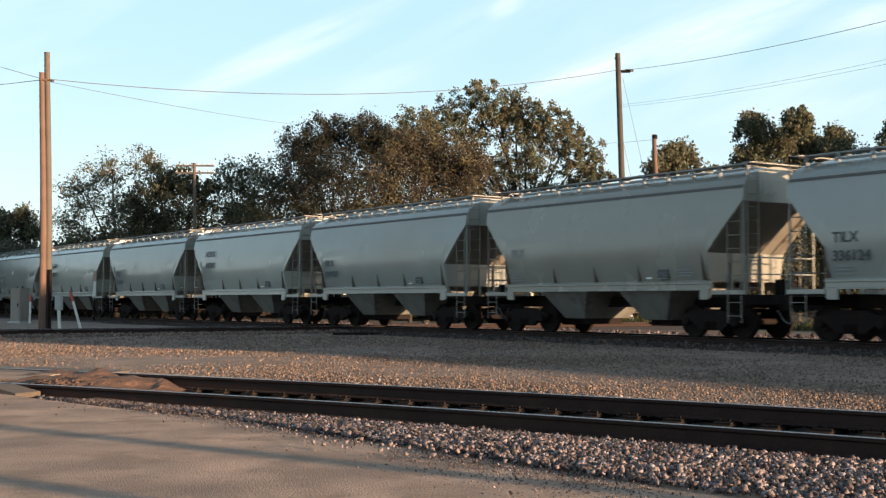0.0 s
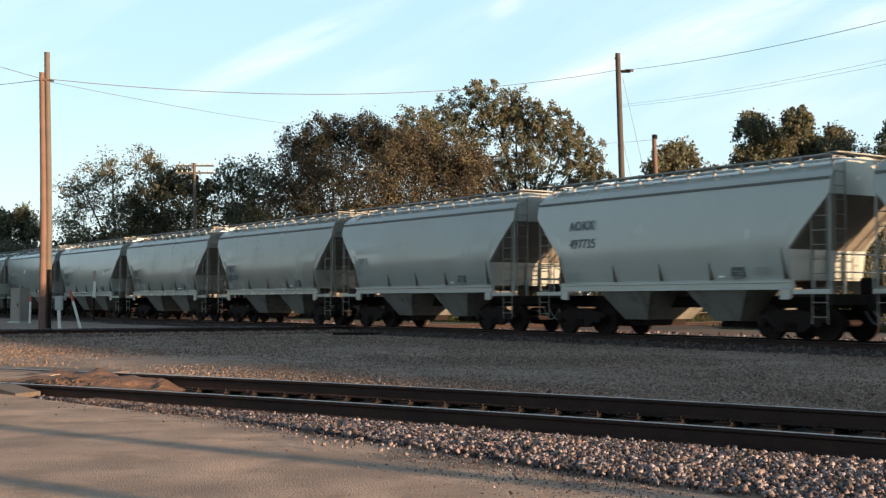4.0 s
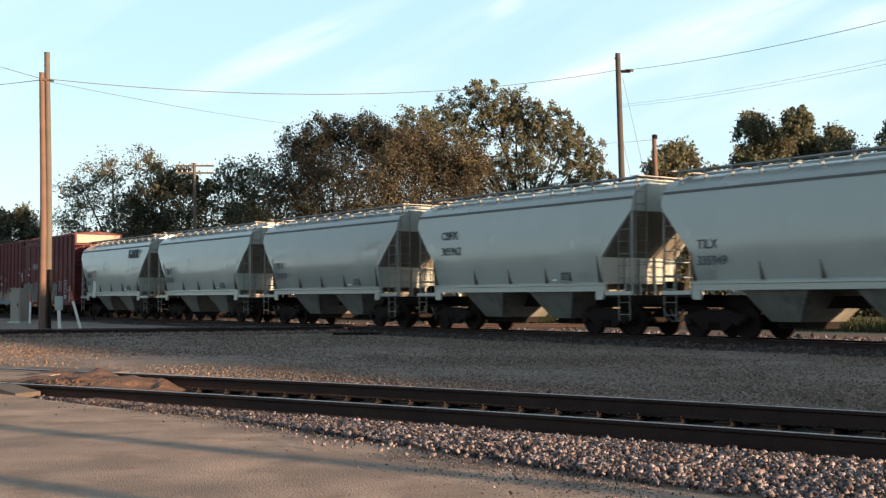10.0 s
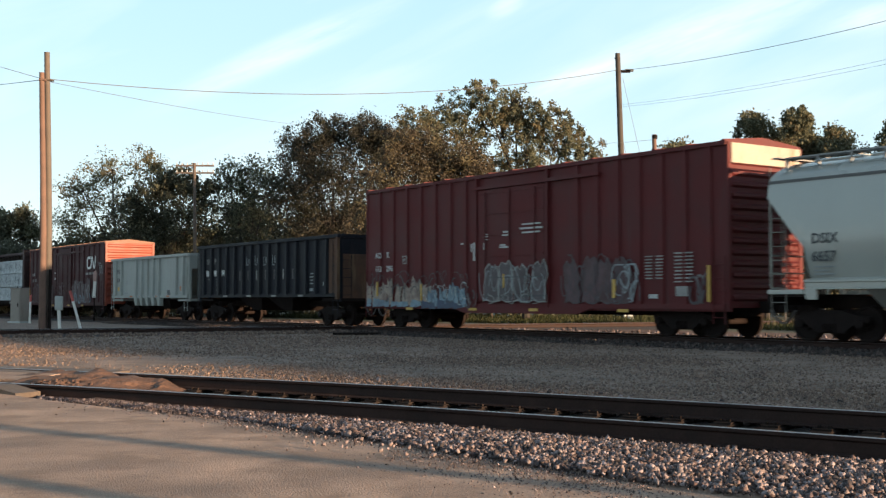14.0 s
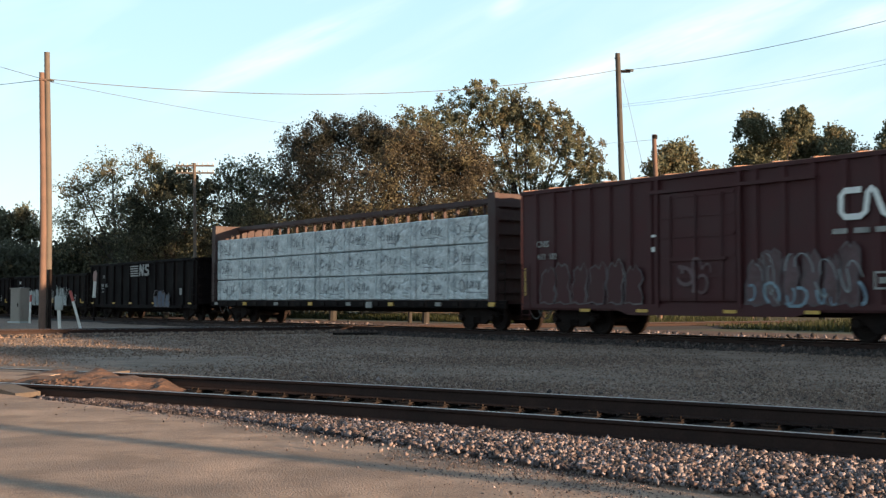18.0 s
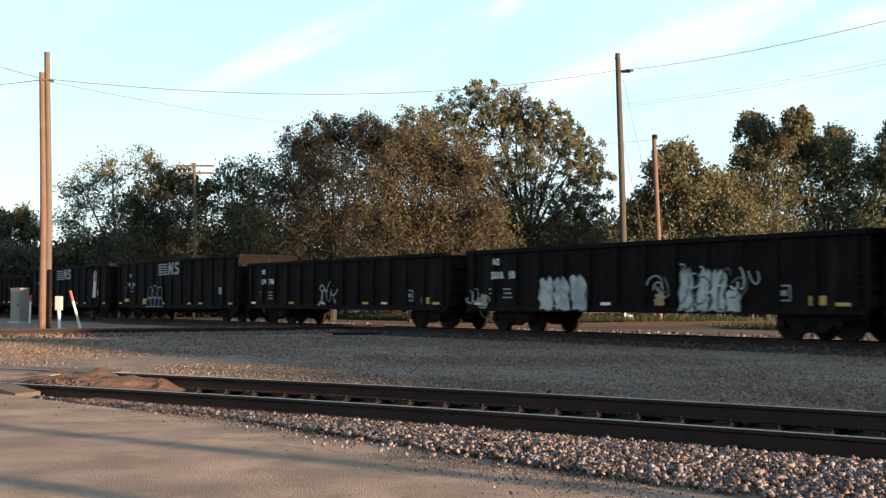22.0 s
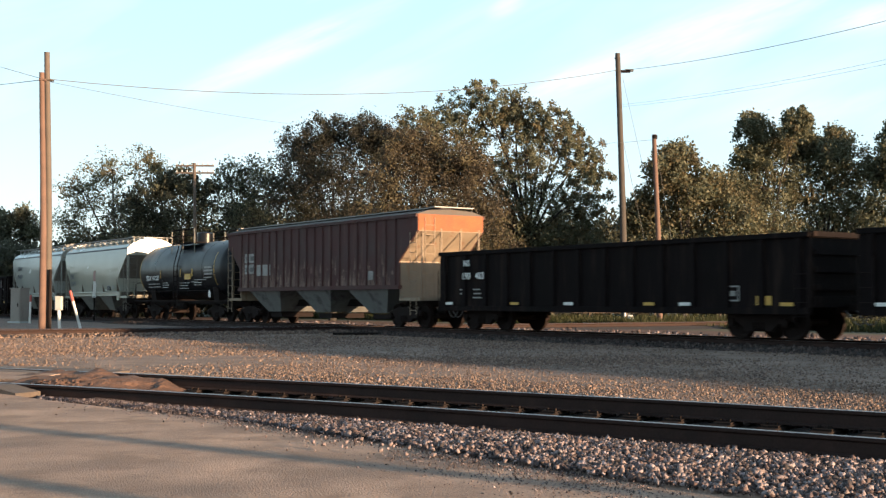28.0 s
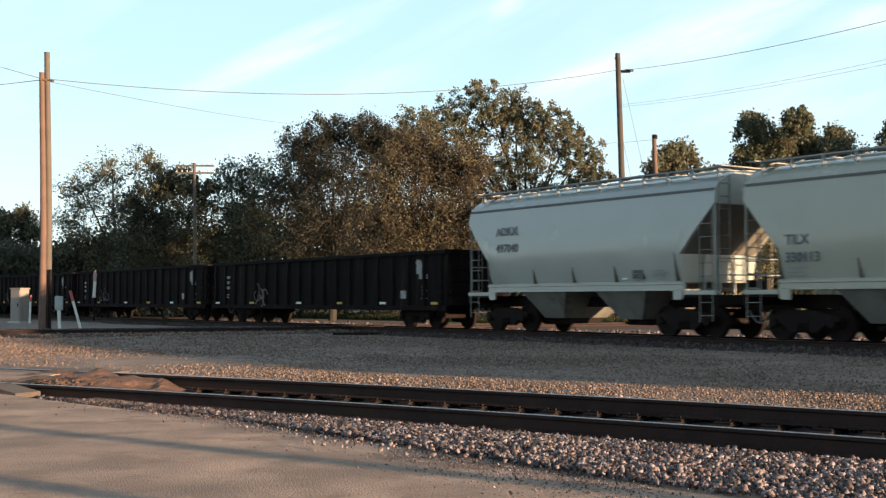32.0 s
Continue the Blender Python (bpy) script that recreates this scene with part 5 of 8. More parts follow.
def brown_boxcar():
    rear = [-7.05 + 0.86 * k for k in range(7)]
    front = [1.95 + 0.925 * k for k in range(7)]
    orange = surface("orange_red_end_paint", (0.225, 0.046, 0.026), 0.6, vary=0.2, scale=1.2, stain=(0.17, 0.050, 0.034), stain_at=0.62, streak=True, bump=0.05)
    car = boxcar("boxcar", 15.5, 4.68, 0.74, M_CNBROWN, orange, M_RUSTROOF, rear, front, (-1.45, 1.35), "dark brown boxcar with orange ends and graffiti")
    put(car, -289.8, -274.3)
    y = -1.578
    # the owner's mark: two linked ribbon letters as plain white shapes
    path = [(5.24, 3.70), (4.78, 3.70), (4.66, 3.58), (4.66, 3.18), (4.78, 3.06), (5.20, 3.06), (5.35, 3.17), (5.42, 3.62), (5.52, 3.72), (5.62, 3.64), (5.84, 3.12), (5.96, 3.05), (6.06, 3.14), (6.12, 3.78)]
    bm = bmesh.new()
    rows = []
    for i, (px, pz) in enumerate(path):
        (ax, az), (bx, bz) = path[max(i - 1, 0)], path[min(i + 1, len(path) - 1)]
        d = Vector((-(bz - az), bx - ax)).normalized() * 0.075
        rows.append((bm.verts.new((px + d.x, y - 0.006, pz + d.y)), bm.verts.new((px - d.x, y - 0.006, pz - d.y))))
    for (a, b), (c, d) in zip(rows, rows[1:]):
        bm.faces.new((a, b, d, c))
    part("company_mark", bm, M_WHITE, car, "white ribbon mark")
    bars([(0, 0, .42, .13), (.62, 0, .42, .13), (1.22, 0, .3, .13)], 4.4, 2.66, y, M_DULLWHITE, car)
    lettering("CNIS", 0.28, -6.95, 2.75, y, M_DULLWHITE, car, bold=0.004)
    lettering("413  102", 0.27, -6.9, 2.35, y, M_DULLWHITE, car, bold=0.004)
    arches(car, -6.8, 0.95, y - 0.004, [.8, .75, .7, .85, .8, .75], [1.15, 1.3, 1.2, 1.25, 1.3, 1.1], M_CNBROWN, edge=M_GRAFDULL, line=0.05)
    arches(car, 1.65, 0.93, y - 0.004, [.6, .65, .55, .6, .5, .65], [1.2, 1.5, 1.3, 1.35, 1.25, 1.55], M_PINK, edge=M_GRAFDULL, line=0.05)
    scribble(car, 1.8, 5.2, 0.9, 1.5, y - 0.024, M_GRAFBLUE, 7, 43, 0.06)
    scribble(car, 1.8, 5.2, 0.95, 2.3, y - 0.030, M_FADEINK, 9, 44, 0.03)
    scribble(car, -0.7, 0.4, 1.1, 2.2, y - 0.085, M_PINK, 7, 45, 0.08)
    scribble(car, 6.6, 7.4, 2.6, 3.5, y - 0.006, M_FADEINK, 5, 46, 0.04)
    for dx0, dx1, dz0, dz1 in ((0, .5, 0, .05), (0, .5, .38, .43), (0, .05, .05, .38), (.45, .5, .05, .38), (.14, .36, .14, .29)):
        part("stencil_panel", boxed(5.55 + dx0, 5.55 + dx1, y - 0.009, y, 1.3 + dz0, 1.3 + dz1), M_DULLWHITE, car)
    bars([(0, 0, .06, .9)], -7.55, 1.2, y, M_YELLOW, car)
    bars([(0, 0, .16, .07), (0, -.42, .12, .14)], -1.72, 2.85, y - 0.05, M_WHITE, car)


red_boxcar()
brown_boxcar()


# ---- open hoppers ----


M_ENDBROWN = surface("rust_brown_end_paint", (0.088, 0.042, 0.024), 0.8, vary=0.35, scale=1.5, stain=(0.17, 0.115, 0.062), stain_at=0.56, streak=True, bump=0.08)


def open_hopper(name, length, top, low, paint, ribs, slope, label, flare, inside):
    car = train_thing(name, label, "freight car", CARS)
    h, w = length / 2, 1.46
    for side in (-1, 1):
        bm = bmesh.new()
        slab(bm, [(-h, top - 0.05), (-h, top - 0.8), (-h + slope, low), (h - slope, low), (h, top - 0.8), (h, top - 0.05)], "y", side * (w - 0.05), side * w)
        part("side_panel", bm, paint, car)
        bm = boxed(-h, h, *sorted((side * (w - 0.07), side * (w + 0.11))), top - 0.15, top)
        part("top_chord", bm, paint, car, bevel=0.015)
        bm = boxed(-h + 0.1, h - 0.1, *sorted((side * (w - 0.02), side * (w + 0.07))), low - 0.03, low + 0.13)
        part("side_sill", bm, paint, car, bevel=0.01)
        for x, deep in ribs:
            bm = bmesh.new()
            z1 = top - 0.15
            for zz0, zz1, a, b in ((low + 0.1, z1, 0.15, 0.105),):
                rings = [[(x - a, side * (w - 0.01), zz0), (x - a * 0.7, side * (w + 0.13), zz0), (x + a * 0.7, side * (w + 0.13), zz0), (x + a, side * (w - 0.01), zz0)],
                         [(x - b, side * (w - 0.01), zz1), (x - b * 0.7, side * (w + 0.10), zz1), (x + b * 0.7, side * (w + 0.10), zz1), (x + b, side * (w - 0.01), zz1)]]
                if deep:
                    rings = [[(x - 0.15, side * (w - 0.16), low - flare), (x - 0.13, side * (w + 0.06), low - flare), (x + 0.13, side * (w + 0.06), low - flare), (x + 0.15, side * (w - 0.16), low - flare)],
                             [(x - 0.26, side * (w - 0.1), low), (x - 0.22, side * (w + 0.12), low), (x + 0.22, side * (w + 0.12), low), (x + 0.26, side * (w - 0.1), low)]] + rings
                loft(bm, rings)
            part("side_post", bm, paint, car)
    for end in (-1, 1):
        bm = bmesh.new()
        slab(bm, [(end * h, top - 0.03), (end * h, top - 0.8), (end * (h - 2.6), low - 0.1), (end * (h - 2.66), low - 0.1), (end * (h - 0.06), top - 0.74), (end * (h - 0.06), top - 0.03)], "y", -w + 0.05, w - 0.05)
        part("slope_sheet", bm, paint, car)
        if not flare:
            bm = boxed(*sorted((end * (h - 0.05), end * (h - 0.01))), -w + 0.06, w - 0.06, 1.1, top - 0.1)
            part("end_sheet", bm, M_ENDBROWN, car, "rust-brown upright end sheet")
        bm = boxed(*sorted((end * (h - 0.08), end * (h + 0.07))), -w, w, top - 0.14, top + 0.005)
        part("end_chord", bm, paint, car)
        for yy in (-0.9, 0.0, 0.9):
            bm = boxed(*sorted((end * (h - 0.12), end * (h - 0.02))), yy - 0.06, yy + 0.06, 1.1, top - 0.75)
            part("end_post", bm, paint, car)
        for side in (-1, 1):
            bm = boxed(*sorted((end * (h - 0.10), end * h)), *sorted((side * (w - 0.02), side * (w - 0.12))), 1.0, top - 0.7)
            part("corner_post", bm, paint, car)
        ladder(car, end * (h - 0.04) - (0.42 if end > 0 else 0), -w - 0.07, 0.5, top - 0.25, 0.42, paint)
        ladder(car, end * (h + 0.04), -w + 0.1, 1.1, top - 0.25, 0.42, paint, along="y")
        bm = boxed(*sorted((end * (h - 1.6), end * (h + 0.1))), -1.4, 1.4, 1.02, 1.14)
        part("end_platform", bm, paint if flare else M_UNDER, car)
        truck(car, end * (h - 1.35))
        coupler(car, end, end * (h + 0.05))
    bm = boxed(-h + 0.1, h - 0.1, -0.25, 0.25, 0.78, 1.06)
    part("center_sill", bm, M_UNDER, car)
    for x in (-1.5, 1.5):
        bm = bmesh.new()
        loft(bm, [[(x - 1.3, -1.35, low + 0.02), (x + 1.3, -1.35, low + 0.02), (x + 1.3, 1.35, low + 0.02), (x - 1.3, 1.35, low + 0.02)],
                  [(x - 0.4, -0.9, low - 0.62), (x + 0.4, -0.9, low - 0.62), (x + 0.4, 0.9, low - 0.62), (x - 0.4, 0.9, low - 0.62)]])
        part("hopper_bay", bm, M_UNDER, car)
    bm = boxed(-h + 0.07, h - 0.07, -w + 0.06, w - 0.06, top - 0.55, top - 0.5)
    part("stone_load", bm, inside, car, "load of crushed stone below the rim")
    return car


def open_hoppers():
    y = -1.468
    grey = open_hopper("open_hopper", 11.35, 3.50, 1.22, M_STONECAR, [(-5.0, 0), (-4.05, 0), (-1.7, 1), (-.85, 1), (0, 1), (.85, 1), (1.7, 1), (4.05, 0), (5.0, 0)], 0.15,
                       "grey open-top stone hopper with flared side posts", 0.45, M_BED)
    put(grey, -273.2, -261.8)
    lettering("VULX", 0.34, -4.9, 2.62, y, M_DARKINK, grey, bold=0.005)
    lettering("5567", 0.34, -4.9, 2.12, y, M_DARKINK, grey, bold=0.005)
    bars([(0, 0, .5, .04), (0, .14, .45, .04), (0, -.55, .5, .04)], -3.6, 2.0, y, M_FADEINK, grey)
    part("paint_patch", boxed(-4.75, -4.3, y - 0.008, y, 1.62, 1.82), M_YELLOW, grey)
    part("paint_patch", boxed(4.48, 4.93, y - 0.008, y, 1.58, 1.80), M_ORANGE, grey)
    part("stencil_panel", boxed(2.76, 3.18, y - 0.008, y, 1.35, 1.62), M_DARKINK, grey)
    part("stencil_border", boxed(2.73, 3.21, y - 0.005, y, 1.33, 1.64), M_LETTERGREY, grey)
    bars([(0, 0, .35, .05), (0, .42, .4, .035), (0, .3, .34, .035), (1.1, .75, .3, .03), (1.1, .62, .38, .03)], 3.55, 1.45, y, M_FADEINK, grey)
    for x in (-2.6, -1.15, 1.25, 2.8):
        part("reflector", boxed(x, x + 0.4, -1.542, -1.53, 1.24, 1.32), M_ORANGE, grey)
    bars([(0, 0, .4, .04), (0, -.14, .4, .04)], 3.55, 2.1, y, M_FADEINK, grey)
    navy = surface("navy_black_paint", (0.0105, 0.0115, 0.0165), 0.6, vary=0.3, scale=1.2, stain=(0.026, 0.024, 0.026), stain_at=0.56, streak=True, bump=0.08, spec=0.18)
    dark = open_hopper("open_hopper", 14.2, 3.78, 1.22, navy, [(-6.35 + 0.885 * k, 0) for k in range(15)], 0.0, "navy-black deep open hopper with a rust-brown end bay", 0.0, M_BED)
    put(dark, -260.6, -246.4)
    # the rusted bay at the front end, proud of the side
    part("rusted_bay", boxed(6.2, 7.06, -1.472, -1.462, 1.30, 3.62), M_ENDBROWN, dark, "rust-brown end bay")
    part("rusted_post", boxed(6.92, 7.09, -1.60, -1.472, 1.10, 3.66), M_ENDBROWN, dark, "rust-brown corner post")
    for words, x in (("U", -5.85), ("P", -4.95)):
        lettering(words, 0.40, x - 0.26, 2.84, y, M_DULLWHITE, dark, bold=0.004)
    for words, x in (("90", -5.92), ("90", -5.02), ("14", -4.12)):
        lettering(words, 0.42, x - 0.26, 2.24, y, M_WHITE, dark, bold=0.008, squeeze=0.8)
    # worn letters of the owner's name, one in each bay, as plain strokes
    for k in range(4):
        bars([(0, .06 * (k % 2), .05, .42), (.24, .1, .05, .2 + .05 * k), (.03, .02, .2, .04)], -1.62 + 0.885 * k, 2.68 - 0.02 * k, y, M_FADEINK, dark, "worn_letter")
    for k in range(7):
        bars([(0, 0, .07, .44), (.06, .39, .24, .05), (.06, .2 - .2 * (k % 3 == 0), .2, .05)], -2.35 + 0.885 * k, 2.00, y, M_DULLWHITE if k % 3 == 2 else M_GRAFSMOKE, dark, "worn_letter")
    bars([(0, 0, .3, .05), (.9, 0, .5, .05), (.95, -.14, .4, .05), (.95, -.28, .35, .05), (.1, -.62, .14, .16), (.95, -.62, .2, .2)], -5.9, 2.06, y, M_DULLWHITE, dark)
    bars([(0, 0, .5, .05), (.05, .14, .4, .05), (0, .28, .5, .05), (.05, .42, .42, .05), (0, -.3, .5, .12)], 4.55, 1.75, y, M_FADEINK, dark)
    part("stencil_panel", boxed(5.72, 5.86, y - 0.012, y, 1.68, 1.86), M_LETTERGREY, dark)
    for k in range(4):
        part("reflector", boxed(-4.0 + 2.55 * k, -3.55 + 2.55 * k, y - 0.084, y - 0.07, 1.22, 1.30), M_DULLWHITE, dark)


open_hoppers()


# ---- rust-red covered hopper with three bays ----


M_ENDCREAM = surface("rust_streaked_cream_paint", (0.245, 0.190, 0.136), 0.75, vary=0.25, scale=1.1, stain=(0.20, 0.085, 0.040), stain_at=0.56, streak=True, bump=0.05)
M_DARKROOF = surface("grimy_hopper_roof", (0.080, 0.068, 0.062), 0.8, vary=0.25, scale=1.5, stain=(0.10, 0.05, 0.035), bump=0.08)
M_ENDRUST = surface("orange_rust", (0.25, 0.078, 0.032), 0.85, vary=0.35, scale=1.5, stain=(0.27, 0.17, 0.115), stain_at=0.58, streak=True, bump=0.08)


def rusty_hopper():
    car = train_thing("covered_hopper", "rust-red three-bay covered hopper with cream rusted ends", "freight car", CARS)
    put(car, -453.9, -437.5)
    h, w = 8.2, 1.52
    low, eave = 1.62, 4.26
    for side in (-1, 1):
        bm = bmesh.new()
        slab(bm, [(-h, eave), (-h, 3.64), (-h + 1.25, 2.54), (-h + 1.25, low), (h - 1.25, low), (h - 1.25, 2.54), (h, 3.64), (h, eave)], "y", side * (w - 0.06), side * w)
        part("side_panel", bm, M_OLDRED, car)
        me = None
        for k in range(20):
            x = -h + 1.5 + (2 * h - 3.0) * k / 19
            if me is None:
                bm = bmesh.new()
                slab(bm, [(-0.06, side * (w - 0.01)), (-0.04, side * (w + 0.055)), (0.04, side * (w + 0.055)), (0.06, side * (w - 0.01))], "z", low, eave - 0.1)
                me = part("side_post", bm, M_OLDRED, car, at=(x, 0, 0)).data
            else:
                shared("side_post", me, car, (x, 0, 0))
        bm = boxed(-h, h, *sorted((side * (w - 0.03), side * (w + 0.08))), eave - 0.1, eave + 0.02)
        part("side_plate", bm, M_OLDRED, car)
        bm = boxed(-h + 1.2, h - 1.2, *sorted((side * (w - 0.1), side * (w + 0.07))), low - 0.14, low + 0.02)
        part("side_sill", bm, M_OLDRED, car)
    bm = bmesh.new()
    slab(bm, [(-w - 0.03, eave + 0.02), (-1.0, eave + 0.17), (0, eave + 0.22), (1.0, eave + 0.17), (w + 0.03, eave + 0.02), (w + 0.03, eave - 0.03), (-w - 0.03, eave - 0.03)], "x", -h, h)
    part("roof", bm, M_DARKROOF, car)
    for side in (-1, 1):
        bm = boxed(-h - 0.1, h + 0.1, *sorted((side * 0.35, side * 0.75)), eave + 0.26, eave + 0.30)
        part("roof_walkway", bm, M_GALV, car)
    for k in range(10):
        x = -7.2 + 1.6 * k
        part("roof_hatch", boxed(x - 0.6, x + 0.6, -0.3, 0.3, eave + 0.22, eave + 0.36), M_DARKROOF, car, bevel=0.02)
    for end in (-1, 1):
        # steep end sheet, then the slope under it and the closed lower panel
        bm = bmesh.new()
        slab(bm, [(end * h, eave), (end * h, 3.64), (end * (h - 1.25), 2.54), (end * (h - 1.25), 1.1), (end * (h - 1.31), 1.1), (end * (h - 1.31), 2.58), (end * (h - 0.06), 3.68), (end * (h - 0.06), eave)], "y", -w + 0.06, w - 0.06)
        part("end_sheet", bm, M_ENDCREAM, car)
        bm = bmesh.new()
        slab(bm, [(end * h, 3.66), (end * (h + 0.012), 3.66), (end * (h + 0.012), eave + 0.01), (end * h, eave + 0.01)], "y", -w + 0.02, w - 0.02)
        part("rusted_top", bm, M_ENDRUST, car, "orange rusted band at the top of the end")
        for yy in (-1.3, -0.45, 0.45, 1.3):
            bm = bmesh.new()
            slab(bm, [(end * (h - 0.05), 3.75), (end * (h + 0.02), 3.75), (end * (h + 0.0), 1.15), (end * (h - 0.07), 1.15)], "y", yy - 0.02, yy + 0.02)
            part("end_post", bm, M_ENDCREAM, car)
        bm = boxed(*sorted((end * (h - 1.35), end * (h + 0.05))), -1.45, 1.45, 1.04, 1.16)
        part("end_platform", bm, M_ENDCREAM, car)
        ladder(car, end * (h - 0.05) - (0.42 if end > 0 else 0), -w - 0.02, 0.5, 3.6, 0.42, M_ENDCREAM)
        ladder(car, end * (h + 0.03), -1.2, 1.16, 4.15, 0.42, M_ENDCREAM, along="y")
        bm = boxed(*sorted((end * (h - 0.1), end * (h + 0.25))), -0.9, 0.9, eave + 0.26, eave + 0.30)
        part("end_walkway", bm, M_GALV, car)
        truck(car, end * (h - 1.55))
        coupler(car, end, end * (h + 0.05))
    worn_bay = surface("worn_bay_paint", (0.15, 0.15, 0.145), 0.7, vary=0.25, scale=1.4, stain=(0.035, 0.032, 0.030), stain_at=0.52, bump=0.05)
    for x in (-4.5, 0.05, 4.5):
        bm = bmesh.new()
        loft(bm, [[(x - 1.55, -1.45, low - 0.1), (x + 1.55, -1.45, low - 0.1), (x + 1.55, 1.45, low - 0.1), (x - 1.55, 1.45, low - 0.1)],
                  [(x - 0.62, -0.9, 0.55), (x + 0.62, -0.9, 0.55), (x + 0.62, 0.9, 0.55), (x - 0.62, 0.9, 0.55)]])
        bay = part("hopper_bay", bm, worn_bay, car, "patchy grey hopper bay")
        part("outlet_gate", boxed(x - 0.55, x + 0.55, -0.8, 0.8, 0.3, 0.5), M_UNDER, bay)
    part("center_sill", boxed(-h + 0.1, h - 0.1, -0.25, 0.25, 0.8, 1.1), M_UNDER, car)
    # chalky worn patches low on the side, and old stencils
    y = -w - 0.004
    worn = surface("chalky_worn_patch", (0.17, 0.115, 0.092), 0.85, vary=0.4, scale=4, stain=(0.085, 0.036, 0.028), stain_at=0.46, streak=True, bump=0)
    rng = random.Random(77)
    bm = bmesh.new()
    for _ in range(270):
        x = -6.7 + 13.2 * rng.random() ** 1.35
        wd, ht = rng.uniform(0.02, 0.13), rng.uniform(0.1, 0.5 + 1.0 * rng.random() * (1.0 if x < 0 else 0.55))
        z0 = low + 0.03 + (rng.uniform(0.0, 0.9) if rng.random() < 0.35 else 0.0)
        q = y - 0.0002 * rng.random()
        bm.faces.new([bm.verts.new((px, q, pz)) for px, pz in ((x, z0), (x + wd * rng.uniform(1, 1.8), z0), (x + wd * rng.uniform(0.7, 1.4), z0 + ht * 0.3), (x + wd * 0.8, z0 + ht * 0.7), (x + wd * 0.4, z0 + ht), (x + wd * 0.15, z0 + ht * 0.6), (x - wd * rng.uniform(0, 0.5), z0 + ht * 0.25))])
    tagged(part("worn_paint", bm, worn, car, "chalky worn paint low on the side"), kind="stuff")
    bars([(0, 0, 1.05, .42), (0, -.52, 1.0, .44), (1.25, -.62, 1.35, .5)], -6.35, 2.80, y - 0.004, M_DULLWHITE, car, "paint_patch")
    bars([(.1, .1, .34, .2), (.6, .1, .34, .2), (.1, -.42, .3, .2), (.55, -.42, .36, .2)], -6.35, 2.80, y - 0.012, M_SEAM, car)
    part("stencil_panel", boxed(4.8, 5.15, y - 0.062, y - 0.052, 1.85, 2.2), M_DULLWHITE, car)


rusty_hopper()


# ---- tank car ----


